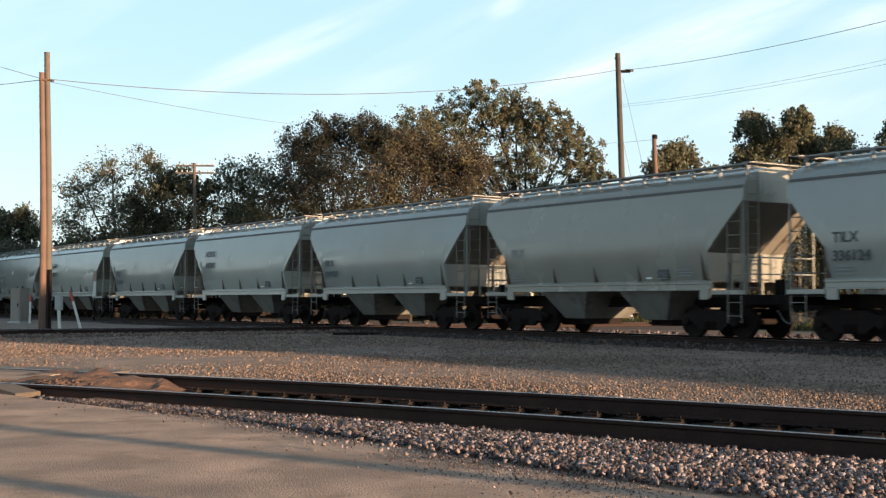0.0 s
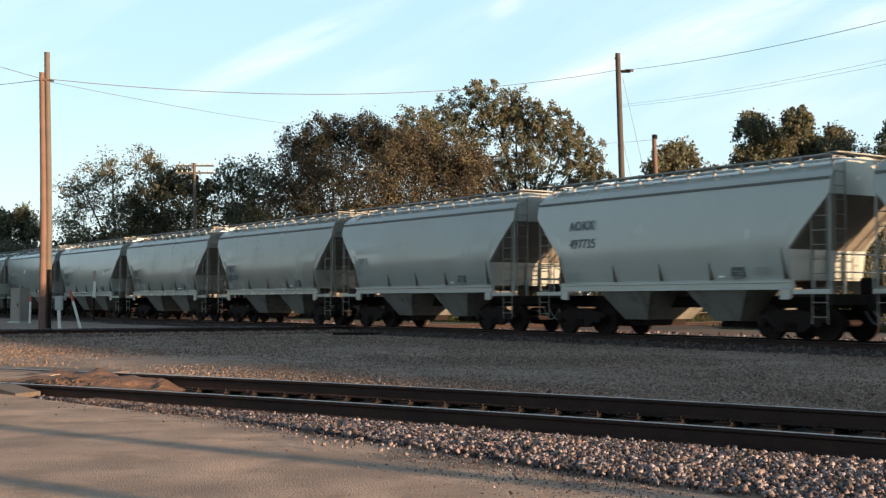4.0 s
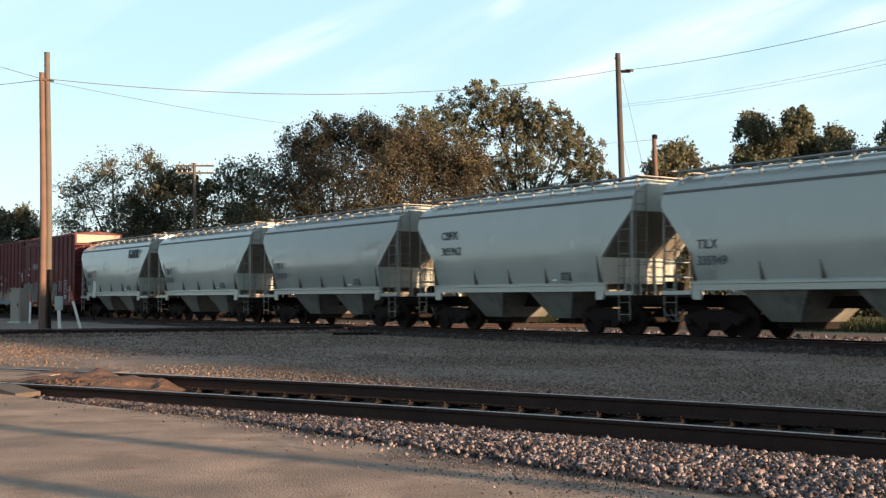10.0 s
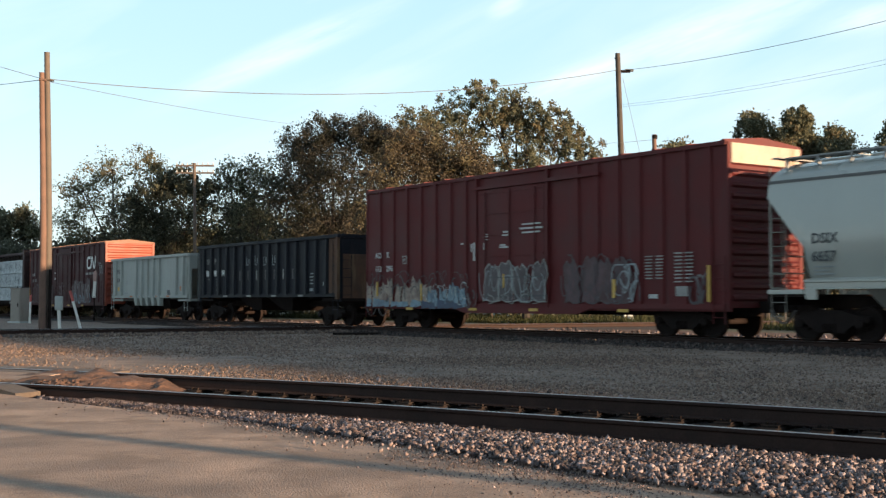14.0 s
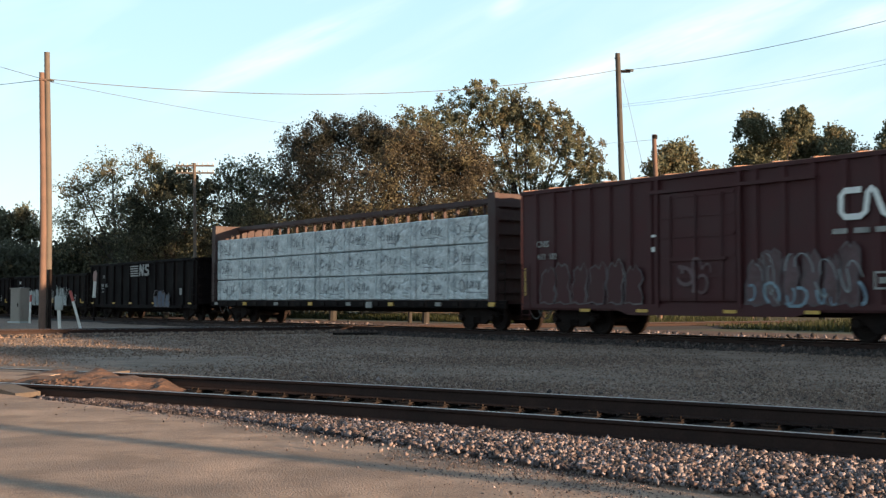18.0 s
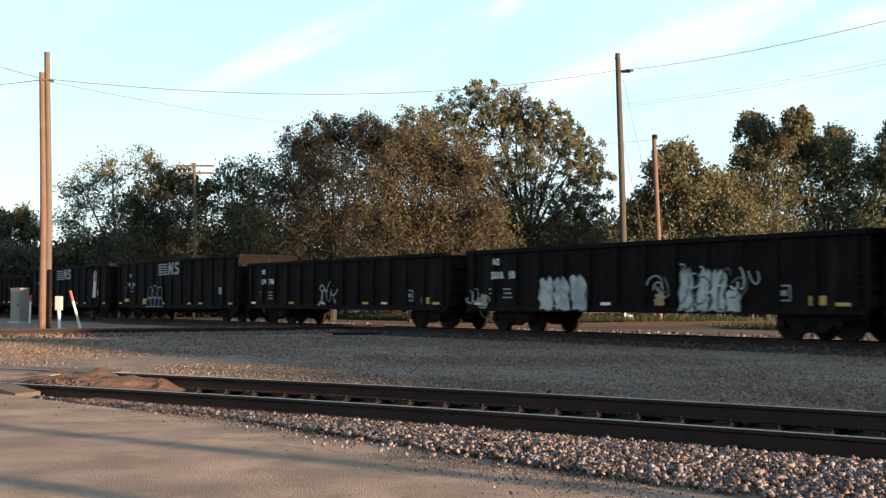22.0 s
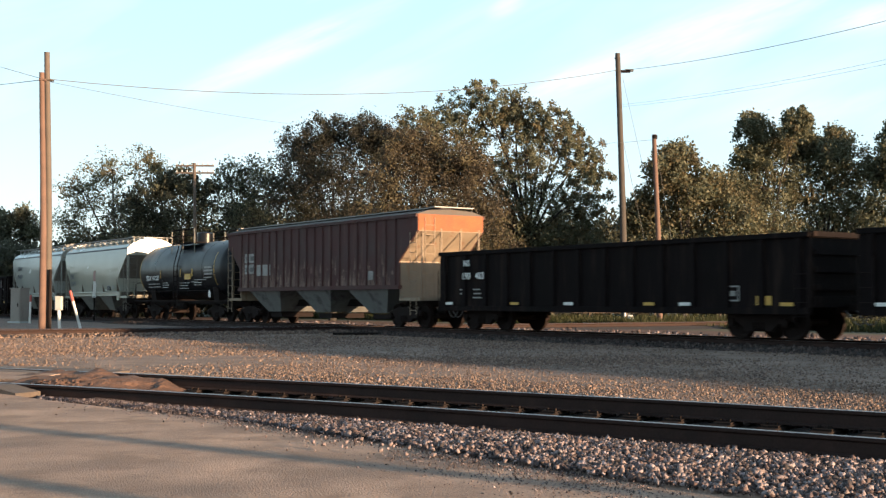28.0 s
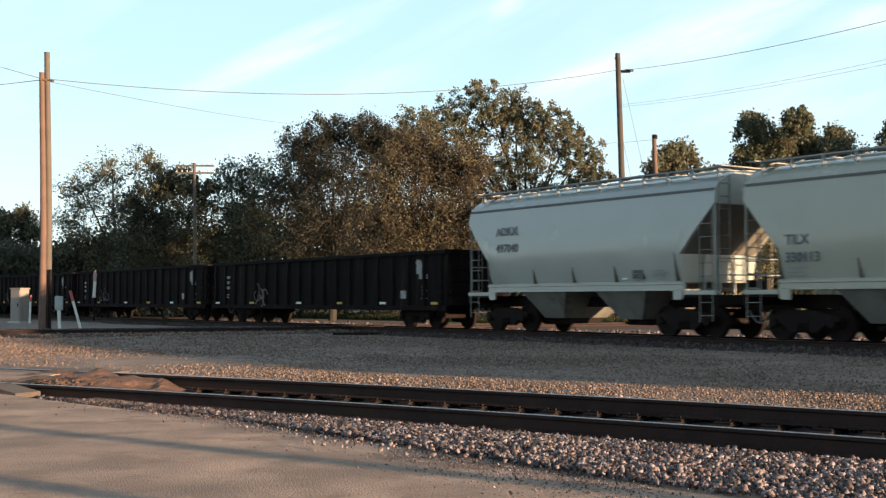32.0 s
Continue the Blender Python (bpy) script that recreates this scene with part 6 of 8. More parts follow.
def tank_car():
    car = train_thing("tank_car", "glossy black tank car with white lettering and yellow stripes", "freight car", CARS)
    put(car, -466.25, -454.15)
    h, r, zc = 5.95, 1.52, 2.62
    bm = bmesh.new()
    outline = [(-h + 0.72 * (1 - math.cos(a)), max(0.02, r * math.sin(a))) for a in [math.pi / 2 * k / 8 for k in range(9)]]
    outline += [(x, r) for x in (-3.0, -1.0, 1.0, 3.0)]
    outline += [(-x, q) for x, q in outline[8::-1]]
    turned(bm, outline, "x", 40)
    shell = part("tank_shell", bm, M_TANK, car, smooth=True)
    shell.location = (0, 0, zc)
    for x in (-3.1, 0.0, 3.1):
        bm = bmesh.new()
        turned(bm, [(-0.03, r - 0.01), (-0.03, r + 0.008), (0.03, r + 0.008), (0.03, r - 0.01)], "x", 40)
        part("weld_band", bm, M_TANK, car, at=(x, 0, zc))
    bm = bmesh.new()
    turned(bm, [(0.0, 0.42), (0.52, 0.42), (0.58, 0.36), (0.61, 0.2)], "z", 20)
    part("valve_dome", bm, M_TANK, car, at=(0.1, 0, zc + r - 0.05), smooth=True)
    # platform round the dome with its handrails
    for side in (-1, 1):
        part("platform", boxed(-1.5, 1.5, *sorted((side * 0.58, side * 1.20)), 4.06, 4.10), M_UNDER, car)
        for x in (-1.5, 0.0, 1.5):
            bm = bmesh.new()
            rod(bm, (x, side * 1.20, 3.5), (x, side * 1.20, 4.78), 0.028)
            part("rail_post", bm, M_LADDER, car)
        for z in (4.45, 4.78):
            bm = bmesh.new()
            rod(bm, (-1.5, side * 1.20, z), (1.5, side * 1.20, z), 0.025)
            part("handrail", bm, M_UNDER, car)
        bm = bmesh.new()
        for x in (-0.25, 0.2):
            pts = [(x, side * 1.22, 4.5), (x, side * 1.36, 3.8), (x, side * 1.60, 2.9), (x, side * 1.60, 0.6)]
            for a, b in zip(pts, pts[1:]):
                rod(bm, a, b, 0.025)
        for k in range(9):
            rod(bm, (-0.25, side * 1.60, 0.7 + 0.27 * k), (0.2, side * 1.60, 0.7 + 0.27 * k), 0.016)
        part("ladder", bm, M_UNDER, car)
        bm = bmesh.new()
        rod(bm, (-h + 0.3, side * 1.5, 1.55), (h - 0.3, side * 1.5, 1.55), 0.022)
        part("side_handrail", bm, M_UNDER, car)
        part("running_board", boxed(-h + 0.3, h - 0.3, *sorted((side * 1.15, side * 1.5)), 1.0, 1.06), M_UNDER, car)
    for end in (-1, 1):
        bm = bmesh.new()
        slab(bm, [(-1.1, 1.0), (-1.25, 1.9), (-0.8, 1.4), (0, 1.2), (0.8, 1.4), (1.25, 1.9), (1.1, 1.0)], "x", end * 4.12 - 0.3, end * 4.12 + 0.3)
        part("saddle", bm, M_UNDER, car)
        part("end_sill", boxed(*sorted((end * (h - 2.4), end * (h + 0.35))), -0.3, 0.3, 0.74, 1.08), M_UNDER, car)
        part("end_platform", boxed(*sorted((end * (h - 0.3), end * (h + 0.35))), -1.45, 1.45, 1.0, 1.08), M_UNDER, car)
        for side in (-1, 1):
            bm = bmesh.new()
            x = end * (h + 0.3)
            tube(bm, [(x, side * 1.4, 1.05), (x, side * 1.4, 1.95), (x, side * 1.3, 2.05), (x, side * 0.7, 2.05), (x, side * 0.6, 1.95), (x, side * 0.6, 1.05)], 0.024)
            part("end_handrail", bm, M_UNDER, car)
        truck(car, end * 4.12)
        coupler(car, end, end * (h + 0.3))
    part("center_sill", boxed(-h + 2.2, h - 2.2, -0.2, 0.2, 0.85, 1.05), M_UNDER, car)
    bm = bmesh.new()
    turned(bm, [(-0.6, 0.04), (-0.5, 0.2), (0.5, 0.2), (0.6, 0.04)], "x", 14)
    part("air_reservoir", bm, M_UNDER, car, at=(-1.4, -0.6, 0.75))

    def skin(z):
        return -math.sqrt(max(0.01, r * r - (z - zc) ** 2)) - 0.012
    lettering("TILX 161125", 0.345, -4.35, 2.16, skin(2.44), M_WHITE, car, bold=0.005)
    bars([(0, 0, 1.6, .05), (0, -.16, 1.7, .05)], -4.25, 1.93, skin(2.0), M_DULLWHITE, car)
    bars([(0, 0, .9, .05), (.05, .12, .7, .05), (0.02, -.12, .8, .05)], -2.2, 1.85, skin(2.03), M_DULLWHITE, car)
    bars([(0, 0, 1.3, .04), (0, -.14, 1.1, .04), (0, -.28, 1.2, .04), (1.5, .04, .9, .04)], 0.1, 1.95, skin(2.02), M_DULLWHITE, car)
    bars([(0, 0, 1.5, .05), (0, -.14, .9, .05), (0, -.26, .9, .05)], 2.1, 2.08, skin(2.15), M_DULLWHITE, car)
    bars([(0, 0, 1.0, .10), (0, .16, 1.05, .10), (0, .32, .95, .10), (0, -.16, .9, .06)], 3.45, 2.34, skin(2.62), M_DULLWHITE, car)
    for x, z, hh in ((-2.32, 2.25, .42), (0.42, 2.28, .42), (1.92, 2.25, .42)):
        part("reflector", boxed(x, x + 0.10, skin(2.6) - 0.006, skin(2.6) + 0.004, z, z + hh), M_YELLOW, car)
    for x in (-5.3, 4.6):
        bm = bmesh.new()
        for k in range(8):
            a0, a1 = -0.55 + 0.14 * k, -0.55 + 0.14 * (k + 1)
            pts = [(x, -(r + 0.01) * math.cos(a), zc + (r + 0.01) * math.sin(a)) for a in (a0, a1)]
            v = [bm.verts.new(p) for p in (pts[0], (x + 0.06, pts[0][1], pts[0][2]), (x + 0.06, pts[1][1], pts[1][2]), pts[1])]
            bm.faces.new(v)
        part("reflector", bm, M_YELLOW, car)
    part("warning_panel", boxed(1.0, 1.78, skin(2.45) - 0.01, skin(2.45) + 0.004, 2.14, 2.43), M_YELLOW, car, "yellow warning panel")
    for x in (4.0,):
        bm = bmesh.new()
        slab(bm, [(x, 1.22), (x + 0.28, 1.22), (x + 0.28, 1.42), (x + 0.14, 1.58), (x, 1.42)], "y", -1.53, -1.515)
        part("placard", bm, M_WHITE, car)


tank_car()


# ---- flat car with a centre beam, loaded with wrapped lumber ----


def lumber_car():
    car = train_thing("centerbeam_flatcar", "red-brown centerbeam flat car loaded with white-wrapped lumber", "freight car", CARS)
    put(car, -314.25, -290.65)
    red = surface("faded_red_frame_paint", (0.036, 0.0135, 0.0125), 0.7, vary=0.2, scale=1.2, stain=(0.05, 0.025, 0.02), stain_at=0.55, streak=True, bump=0.06)
    h = 11.8
    part("deck", boxed(-h, h, -1.45, 1.45, 0.92, 1.05), red, car)
    for side in (-1, 1):
        part("side_sill", boxed(-h, h, *sorted((side * 1.42, side * 1.52)), 0.78, 1.04), M_BLACK2, car, bevel=0.01)
        for k in range(22):
            x = -h + 0.4 + 1.06 * k
            part("sill_block", boxed(x, x + 0.34, *sorted((side * 1.515, side * 1.56)), 0.84, 0.98), M_YELLOW if k % 6 == 3 else (M_DULLWHITE if k % 3 == 0 else M_UNDER), car)
    part("center_sill", boxed(-h + 0.3, h - 0.3, -0.3, 0.3, 0.6, 0.93), M_UNDER, car)
    for end in (-1, 1):
        b = end * (h - 0.42) if end < 0 else h - 0.98       # the front bulkhead stands farther in
        bm = boxed(*sorted((b, b + end * 0.12)), -1.5, 1.5, 1.0, 4.72)
        wall = part("bulkhead", bm, red, car)
        for z in (1.3, 1.8, 2.3, 2.8, 3.3, 3.8, 4.25):
            part("bulkhead_rib", boxed(*sorted((b + end * 0.12, b + end * 0.28)), -1.45, 1.45, z, z + 0.12), red, wall)
        for side in (-1, 1):
            part("bulkhead_post", boxed(*sorted((b - end * 0.02, b + end * 0.40)), *sorted((side * 1.36, side * 1.54)), 1.0, 4.72), red, car, bevel=0.01)
        ladder(car, end * (h - 0.02) - (0.4 if end > 0 else 0), -1.56, 0.4, 2.9, 0.4, M_UNDER)
        truck(car, end * (h - 2.2))
        coupler(car, end, end * (h + 0.05))
    # centre truss
    part("top_chord", boxed(-h + 0.42, h - 0.98, -0.32, 0.32, 4.52, 4.70), red, car, bevel=0.01)
    me = None
    for k in range(26):
        x = -h + 0.9 + (2 * h - 2.4) * k / 25
        if me is None:
            me = part("center_post", boxed(-0.04, 0.04, -0.055, 0.055, 1.05, 4.52), red, car, at=(x, 0, 0)).data
        else:
            shared("center_post", me, car, (x, 0, 0))
    # wrapped packs: plastic film with creases, three high on both sides
    ink = surface("printed_film_mark", (0.165, 0.18, 0.20), 0.5, vary=0.35, scale=5, stain=(0.30, 0.33, 0.35), stain_at=0.57, bump=0)

    def pack_mesh(width, seed):
        random.seed(seed)
        bm = bmesh.new()
        nx, nz, d = 64, 28, 1.08
        front = []
        for j in range(nz + 1):
            row = []
            for i in range(nx + 1):
                u, v = i / nx, j / nz
                edge = min(u, 1 - u, v, 1 - v)
                x, z = (u - 0.5) * width, v * 0.962
                slow = noise.noise(Vector((x * 1.3 + seed * 7.1, z * 1.8, seed)))
                one = 1 - abs(noise.noise(Vector((x * 3.4 - z * 4.2 + seed * 3.3, (x + z) * 1.2, seed * 2.0)))) * 4.5
                two = 1 - abs(noise.noise(Vector((x * 3.0 + z * 6.5 + seed * 5.7, (x - z) * 1.6, seed * 3.0)))) * 4.5
                fold = 0.012 * slow - 0.034 * max(0.0, one) ** 2 * max(0.0, 0.3 + 2.2 * slow) - 0.034 * max(0.0, two) ** 2 * max(0.0, 0.4 - 2.2 * slow)
                sag = 0.0 if edge > 0.012 else 0.05
                row.append(bm.verts.new((x, -d - fold + sag, z)))
            front.append(row)
        for j in range(nz):
            for i in range(nx):
                bm.faces.new((front[j][i], front[j][i + 1], front[j + 1][i + 1], front[j + 1][i]))
        w2 = width / 2
        back = [bm.verts.new(p) for p in ((-w2, 0, 0), (w2, 0, 0), (w2, 0, 0.962), (-w2, 0, 0.962))]
        bm.faces.new(back[::-1])
        bm.faces.new([front[0][i] for i in range(nx, -1, -1)] + [back[0], back[1]])
        bm.faces.new([front[nz][i] for i in range(nx + 1)] + [back[2], back[3]])
        bm.faces.new([front[j][0] for j in range(nz, -1, -1)] [::-1] + [back[3], back[0]])
        bm.faces.new([front[j][nx] for j in range(nz + 1)][::-1] + [back[1], back[2]])
        return bm
    kinds = {}
    for side in (-1, 1):
        for layer in range(3):
            x = -11.36
            for k in range(9):
                width = 2.46 if k < 4 else 2.44
                key = (width, (k * 3 + layer) % 6)
                place = (x + width / 2 - (0 if k < 4 else -0.02), side * 0.36, 1.06 + 0.985 * layer + random.uniform(-0.006, 0.006))
                if key not in kinds:
                    ob = part("lumber_pack", pack_mesh(width - 0.015, key[1] + int(width * 100)), M_WRAP, car, "lumber pack in white creased film", smooth=True)
                    kinds[key] = ob.data
                    ob.location = place
                else:
                    ob = shared("lumber_pack", kinds[key], car, place, label="lumber pack in white creased film")
                if side > 0:
                    ob.rotation_euler[2] = math.pi
                else:
                    # a worn printed ring and a few bars that cannot be read, no two alike
                    rng = random.Random(31 * k + 7 * layer)
                    bm = bmesh.new()
                    cx, cz = width * rng.uniform(-0.30, -0.12), rng.uniform(0.46, 0.56)
                    first, span = rng.randrange(14), rng.randint(9, 13)
                    for q in range(first, first + span):
                        a0, a1 = 2 * math.pi * q / 14, 2 * math.pi * (q + 1) / 14
                        inner = rng.uniform(0.58, 0.74)
                        v = [bm.verts.new((cx + 0.17 * s * math.cos(a), -1.100, cz + 0.20 * s * math.sin(a))) for a, s in ((a0, 1), (a1, 1), (a1, inner), (a0, inner))]
                        bm.faces.new(v)
                    for q in range(5):
                        if rng.random() < 0.75:
                            low, tall = cz - rng.uniform(0.08, 0.2), cz + rng.uniform(0.02, 0.2)
                            left, wide, lean = cx + 0.28 + 0.17 * q + rng.uniform(-0.03, 0.03), rng.uniform(0.04, 0.09), rng.uniform(0.02, 0.10)
                            slab(bm, [(left, low), (left + wide, low), (left + wide + lean, tall), (left + lean, tall)], "y", -1.101, -1.097)
                    box(bm, cx + 0.34, cx + rng.uniform(0.7, 1.2), -1.101, -1.097, cz - 0.28, cz - 0.255)
                    for q in range(3):
                        # scuffed slanting print lines
                        left, low, run = rng.uniform(-0.45, 0.35) * width, rng.uniform(0.05, 0.6), rng.uniform(0.15, 0.35)
                        slab(bm, [(left, low), (left + 0.03, low), (left + run, low + run * 0.8), (left + run - 0.015, low + run * 0.82)], "y", -1.101, -1.097)
                    part("printed_mark", bm, ink, ob)
                    for u in (-0.34, 0.02 + 0.05 * (layer - 1)):
                        part("strap", boxed(u * width, u * width + 0.022, -1.104, -1.097, 0.0, 0.955), M_FADEINK, ob)
                x += width + (0.07 if k == 3 else 0)
    part("stencil_panel", boxed(2.9, 3.35, -1.575, -1.565, 0.76, 1.0), M_DULLWHITE, car)


lumber_car()


# ---- trees ----


def blades(n, spread, size, rng):
    """n small leaves round the origin, as loose quads."""
    at = rng.normal(0, 1, (n, 3)) * spread
    a = rng.normal(0, 1, (n, 3))
    a /= np.linalg.norm(a, axis=1)[:, None]
    b = np.cross(a, rng.normal(0, 1, (n, 3)))
    b /= np.linalg.norm(b, axis=1)[:, None]
    s = size * rng.uniform(0.6, 1.35, (n, 1))
    return at, a * s * 0.75, b * s * 0.42


def leaf_quads(centres, spreads, per, size, rng):
    out = []
    for c, sp in zip(centres, spreads):
        at, a, b = blades(per, sp, size, rng)
        at = at + c
        out.append(np.stack([at - a, at + b, at + a * 0.9, at - b], axis=1))
    v = np.concatenate(out).reshape(-1, 3)
    f = np.arange(len(v)).reshape(-1, 4)
    return v, f


def tree(x, y, lobes, leaf, label, seed, clumps=22, per=30, size=0.20, tight=0.20, second=None, share=0.0, trunk=0.22):
    """A tapered trunk with limbs, and a crown of leaf clumps in uneven lobes (dx, height, radius)."""
    rng = np.random.default_rng(seed)
    root = tagged(new("tree"), label, "tree", "trees behind the train")
    root.location = (x, y, 0)
    top = max(z for _, z, _ in lobes)
    bm = bmesh.new()
    fork = Vector((0.1, 0, top * 0.34))
    rod(bm, (0, 0, -0.1), fork, trunk, trunk * 0.72, 9)
    crown, spread, other, other_spread = [], [], [], []
    for dx, z, r in lobes:
        dy = rng.uniform(-1.2, 1.2)
        c = Vector((dx, dy, z))
        mid = fork.lerp(c, 0.55) + Vector((rng.uniform(-.35, .35), rng.uniform(-.35, .35), 0.35))
        rod(bm, fork, mid, trunk * 0.42, trunk * 0.24, 6)
        rod(bm, mid, c, trunk * 0.24, trunk * 0.10, 6)
        for _ in range(clumps):
            d = rng.normal(0, 1, 3)
            d /= np.linalg.norm(d)
            p = np.array(c) + d * r * (rng.uniform(0.1, 1.3) ** 0.62) * np.array([1, 1, 0.92])
            if rng.uniform() < 0.35:
                rod(bm, c, Vector(p), trunk * 0.09, 0.012, 4)
            if rng.uniform() < share:
                other.append(p)
                other_spread.append(r * tight * rng.uniform(0.7, 1.3))
            else:
                crown.append(p)
                spread.append(r * tight * rng.uniform(0.7, 1.3))
    part("trunk", bm, M_BARK, root, "dark trunk and limbs")
    v, f = leaf_quads(crown, spread, per, size, rng)
    tagged(bulk("crown", v, f, leaf, root), kind="stuff")
    if other:
        v, f = leaf_quads(other, other_spread, per, size, rng)
        tagged(bulk("crown", v, f, second, root), kind="stuff")
    return root


tree(-39.4, 110, [(0.9, 9.0, 1.0), (-0.4, 8.3, 1.3), (1.7, 7.7, 1.3), (0.2, 6.2, 2.1), (-2.4, 8.3, 1.6), (-0.5, 3.6, 2.4)], M_LEAFDARK, "low dark green tree with a ragged crown", 1, clumps=40, per=44, second=M_LEAF, share=0.4)
tree(-26.0, 95, [(-2.5, 10.0, 1.8), (-0.3, 11.8, 1.8), (2.4, 12.2, 1.6), (3.8, 10.5, 1.8), (-3.4, 7.8, 1.9), (-0.3, 8.2, 2.4), (2.9, 7.8, 2.5), (-2.5, 5.1, 2.2), (0.5, 4.4, 2.4)],
     M_LEAF, "airy green-gold tree with sky showing through", 2, clumps=40, per=40, size=0.14, tight=0.15, second=M_LEAFGOLD, share=0.5, trunk=0.32)
tree(-19.5, 84, [(-1.9, 8.0, 1.3), (-0.5, 9.0, 1.2), (1.1, 9.7, 1.1), (2.4, 8.8, 1.1), (1.7, 7.2, 1.8), (-2.2, 6.2, 1.8), (0.0, 6.6, 2.0), (2.6, 5.4, 1.9), (0.3, 4.4, 2.4), (-2.6, 3.8, 2.0), (-0.5, 2.6, 2.4)], M_LEAFDARK, "dense dark green tree", 3, clumps=50, per=46, size=0.14, tight=0.15, second=M_LEAF, share=0.15)
tree(-14.6, 88, [(-1.4, 10.2, 1.6), (0.5, 10.6, 1.7), (1.5, 8.9, 1.9), (-1.4, 7.7, 2.1), (0.7, 6.5, 2.5), (-0.6, 4.0, 2.6)], M_LEAFDARK, "dark green tree with open leafy twigs", 4, clumps=38, per=44, size=0.15, tight=0.17, second=M_LEAF, share=0.4)
tree(-7.4, 80, [(-2.2, 11.6, 1.8), (-0.3, 12.2, 1.6), (2.0, 12.2, 1.6), (-1.1, 9.4, 2.3), (2.0, 9.8, 2.5), (-2.6, 8.3, 1.9), (0.5, 6.7, 2.6), (3.5, 11.5, 1.4), (-1.8, 5.6, 2.3), (1.5, 4.0, 2.6)],
     M_LEAFDEEP, "broad dense dark tree with dull brown fine foliage", 5, clumps=84, per=84, size=0.105, tight=0.135, second=M_LEAFGREY, share=0.45, trunk=0.28)
tree(-1.0, 68, [(-0.8, 10.0, 1.5), (0.8, 9.1, 1.6), (-1.8, 7.9, 1.9), (2.4, 8.8, 1.4), (0.2, 6.6, 2.3), (2.8, 6.3, 1.9), (-2.4, 5.6, 1.9), (0.6, 4.2, 2.3), (-1.6, 3.4, 2.0), (3.0, 3.6, 2.0)],
     M_LEAFGOLD, "browning olive tree with drooping fine twigs", 6, clumps=84, per=80, size=0.10, tight=0.14, second=M_LEAFBROWN, share=0.78)
tree(-2.0, 72, [(-0.4, 12.3, 0.8), (0.9, 12.2, 0.8), (0.2, 11.4, 0.9), (-0.5, 10.2, 1.1)], M_LEAF, "slender green tree with thin twigs above its neighbours", 12, clumps=24, per=26, size=0.11, tight=0.14, second=M_LEAFGOLD, share=0.3, trunk=0.13)
tree(5.4, 78, [(-4.6, 13.6, 1.5), (-2.7, 14.4, 1.3), (-0.6, 14.3, 1.3), (-1.6, 13.4, 1.4), (1.4, 13.3, 1.3), (3.0, 12.3, 1.2), (-6.0, 12.4, 1.5), (-4.0, 12.0, 1.8), (-1.4, 12.1, 2.0), (1.8, 11.2, 1.8), (3.8, 10.8, 1.4), (4.6, 9.7, 1.2), (-1.9, 9.6, 2.2),
               (0.2, 12.7, 1.5), (0.1, 10.5, 1.9), (-5.6, 10.2, 1.9), (1.0, 8.8, 2.2), (-3.8, 8.1, 2.2), (4.0, 8.3, 1.5), (-0.4, 6.2, 2.6), (3.6, 6.2, 1.8), (-3.0, 5.0, 2.4), (1.4, 4.2, 2.4), (4.6, 4.4, 1.7), (-0.8, 7.6, 2.0), (2.4, 5.2, 2.0), (-1.0, 4.6, 2.2), (2.8, 7.2, 1.7), (4.0, 3.2, 1.8), (-5.2, 6.8, 2.0)],
     M_LEAF, "tall spreading green tree with visible limbs and gaps", 7, clumps=50, per=46, size=0.125, tight=0.085, second=M_LEAFGOLD, share=0.25, trunk=0.28)
tree(14.5, 72, [(-0.4, 9.8, 1.0), (-1.2, 8.9, 1.1), (0.3, 8.2, 1.5), (2.0, 7.9, 1.4), (-1.7, 6.9, 1.4), (0.7, 6.2, 2.0), (3.0, 6.2, 1.5), (-2.7, 6.4, 0.9), (-1.0, 4.0, 2.0), (2.2, 4.0, 2.0)],
     M_LEAF, "golden-green tree beside a bare pole", 8, clumps=60, per=56, size=0.155, second=M_LEAFGOLD, share=0.5)
tree(20.3, 75, [(-0.4, 12.3, 1.1), (0.5, 11.0, 1.5), (-0.8, 10.5, 1.1), (0.3, 8.5, 2.1), (-1.4, 8.4, 1.3), (1.8, 12.4, 0.9), (0.0, 5.4, 2.3)], M_LEAF, "upright green tree with a lumpy crown", 9, clumps=66, per=62, size=0.14, tight=0.14, second=M_LEAFGOLD, share=0.15)
tree(24.4, 77, [(-1.6, 11.6, 1.3), (-0.5, 10.9, 1.4), (1.3, 11.6, 1.1), (0.9, 10.2, 1.6), (-1.3, 8.7, 2.2), (1.3, 8.0, 2.2), (-0.5, 5.2, 2.6), (2.2, 5.0, 2.2)], M_LEAF, "dark green tree with a lumpy crown", 10, clumps=70, per=62, size=0.14, tight=0.14, second=M_LEAFGOLD, share=0.2)
tree(28.2, 74, [(-0.2, 11.1, 1.2), (1.2, 10.9, 1.6), (-0.6, 9.5, 1.3), (0.9, 8.1, 2.5), (-1.2, 7.0, 1.8), (0.0, 4.6, 2.6)], M_LEAF, "rounded green tree at the end of the row", 11, clumps=70, per=62, size=0.14, tight=0.14, second=M_LEAFDARK, share=0.12)


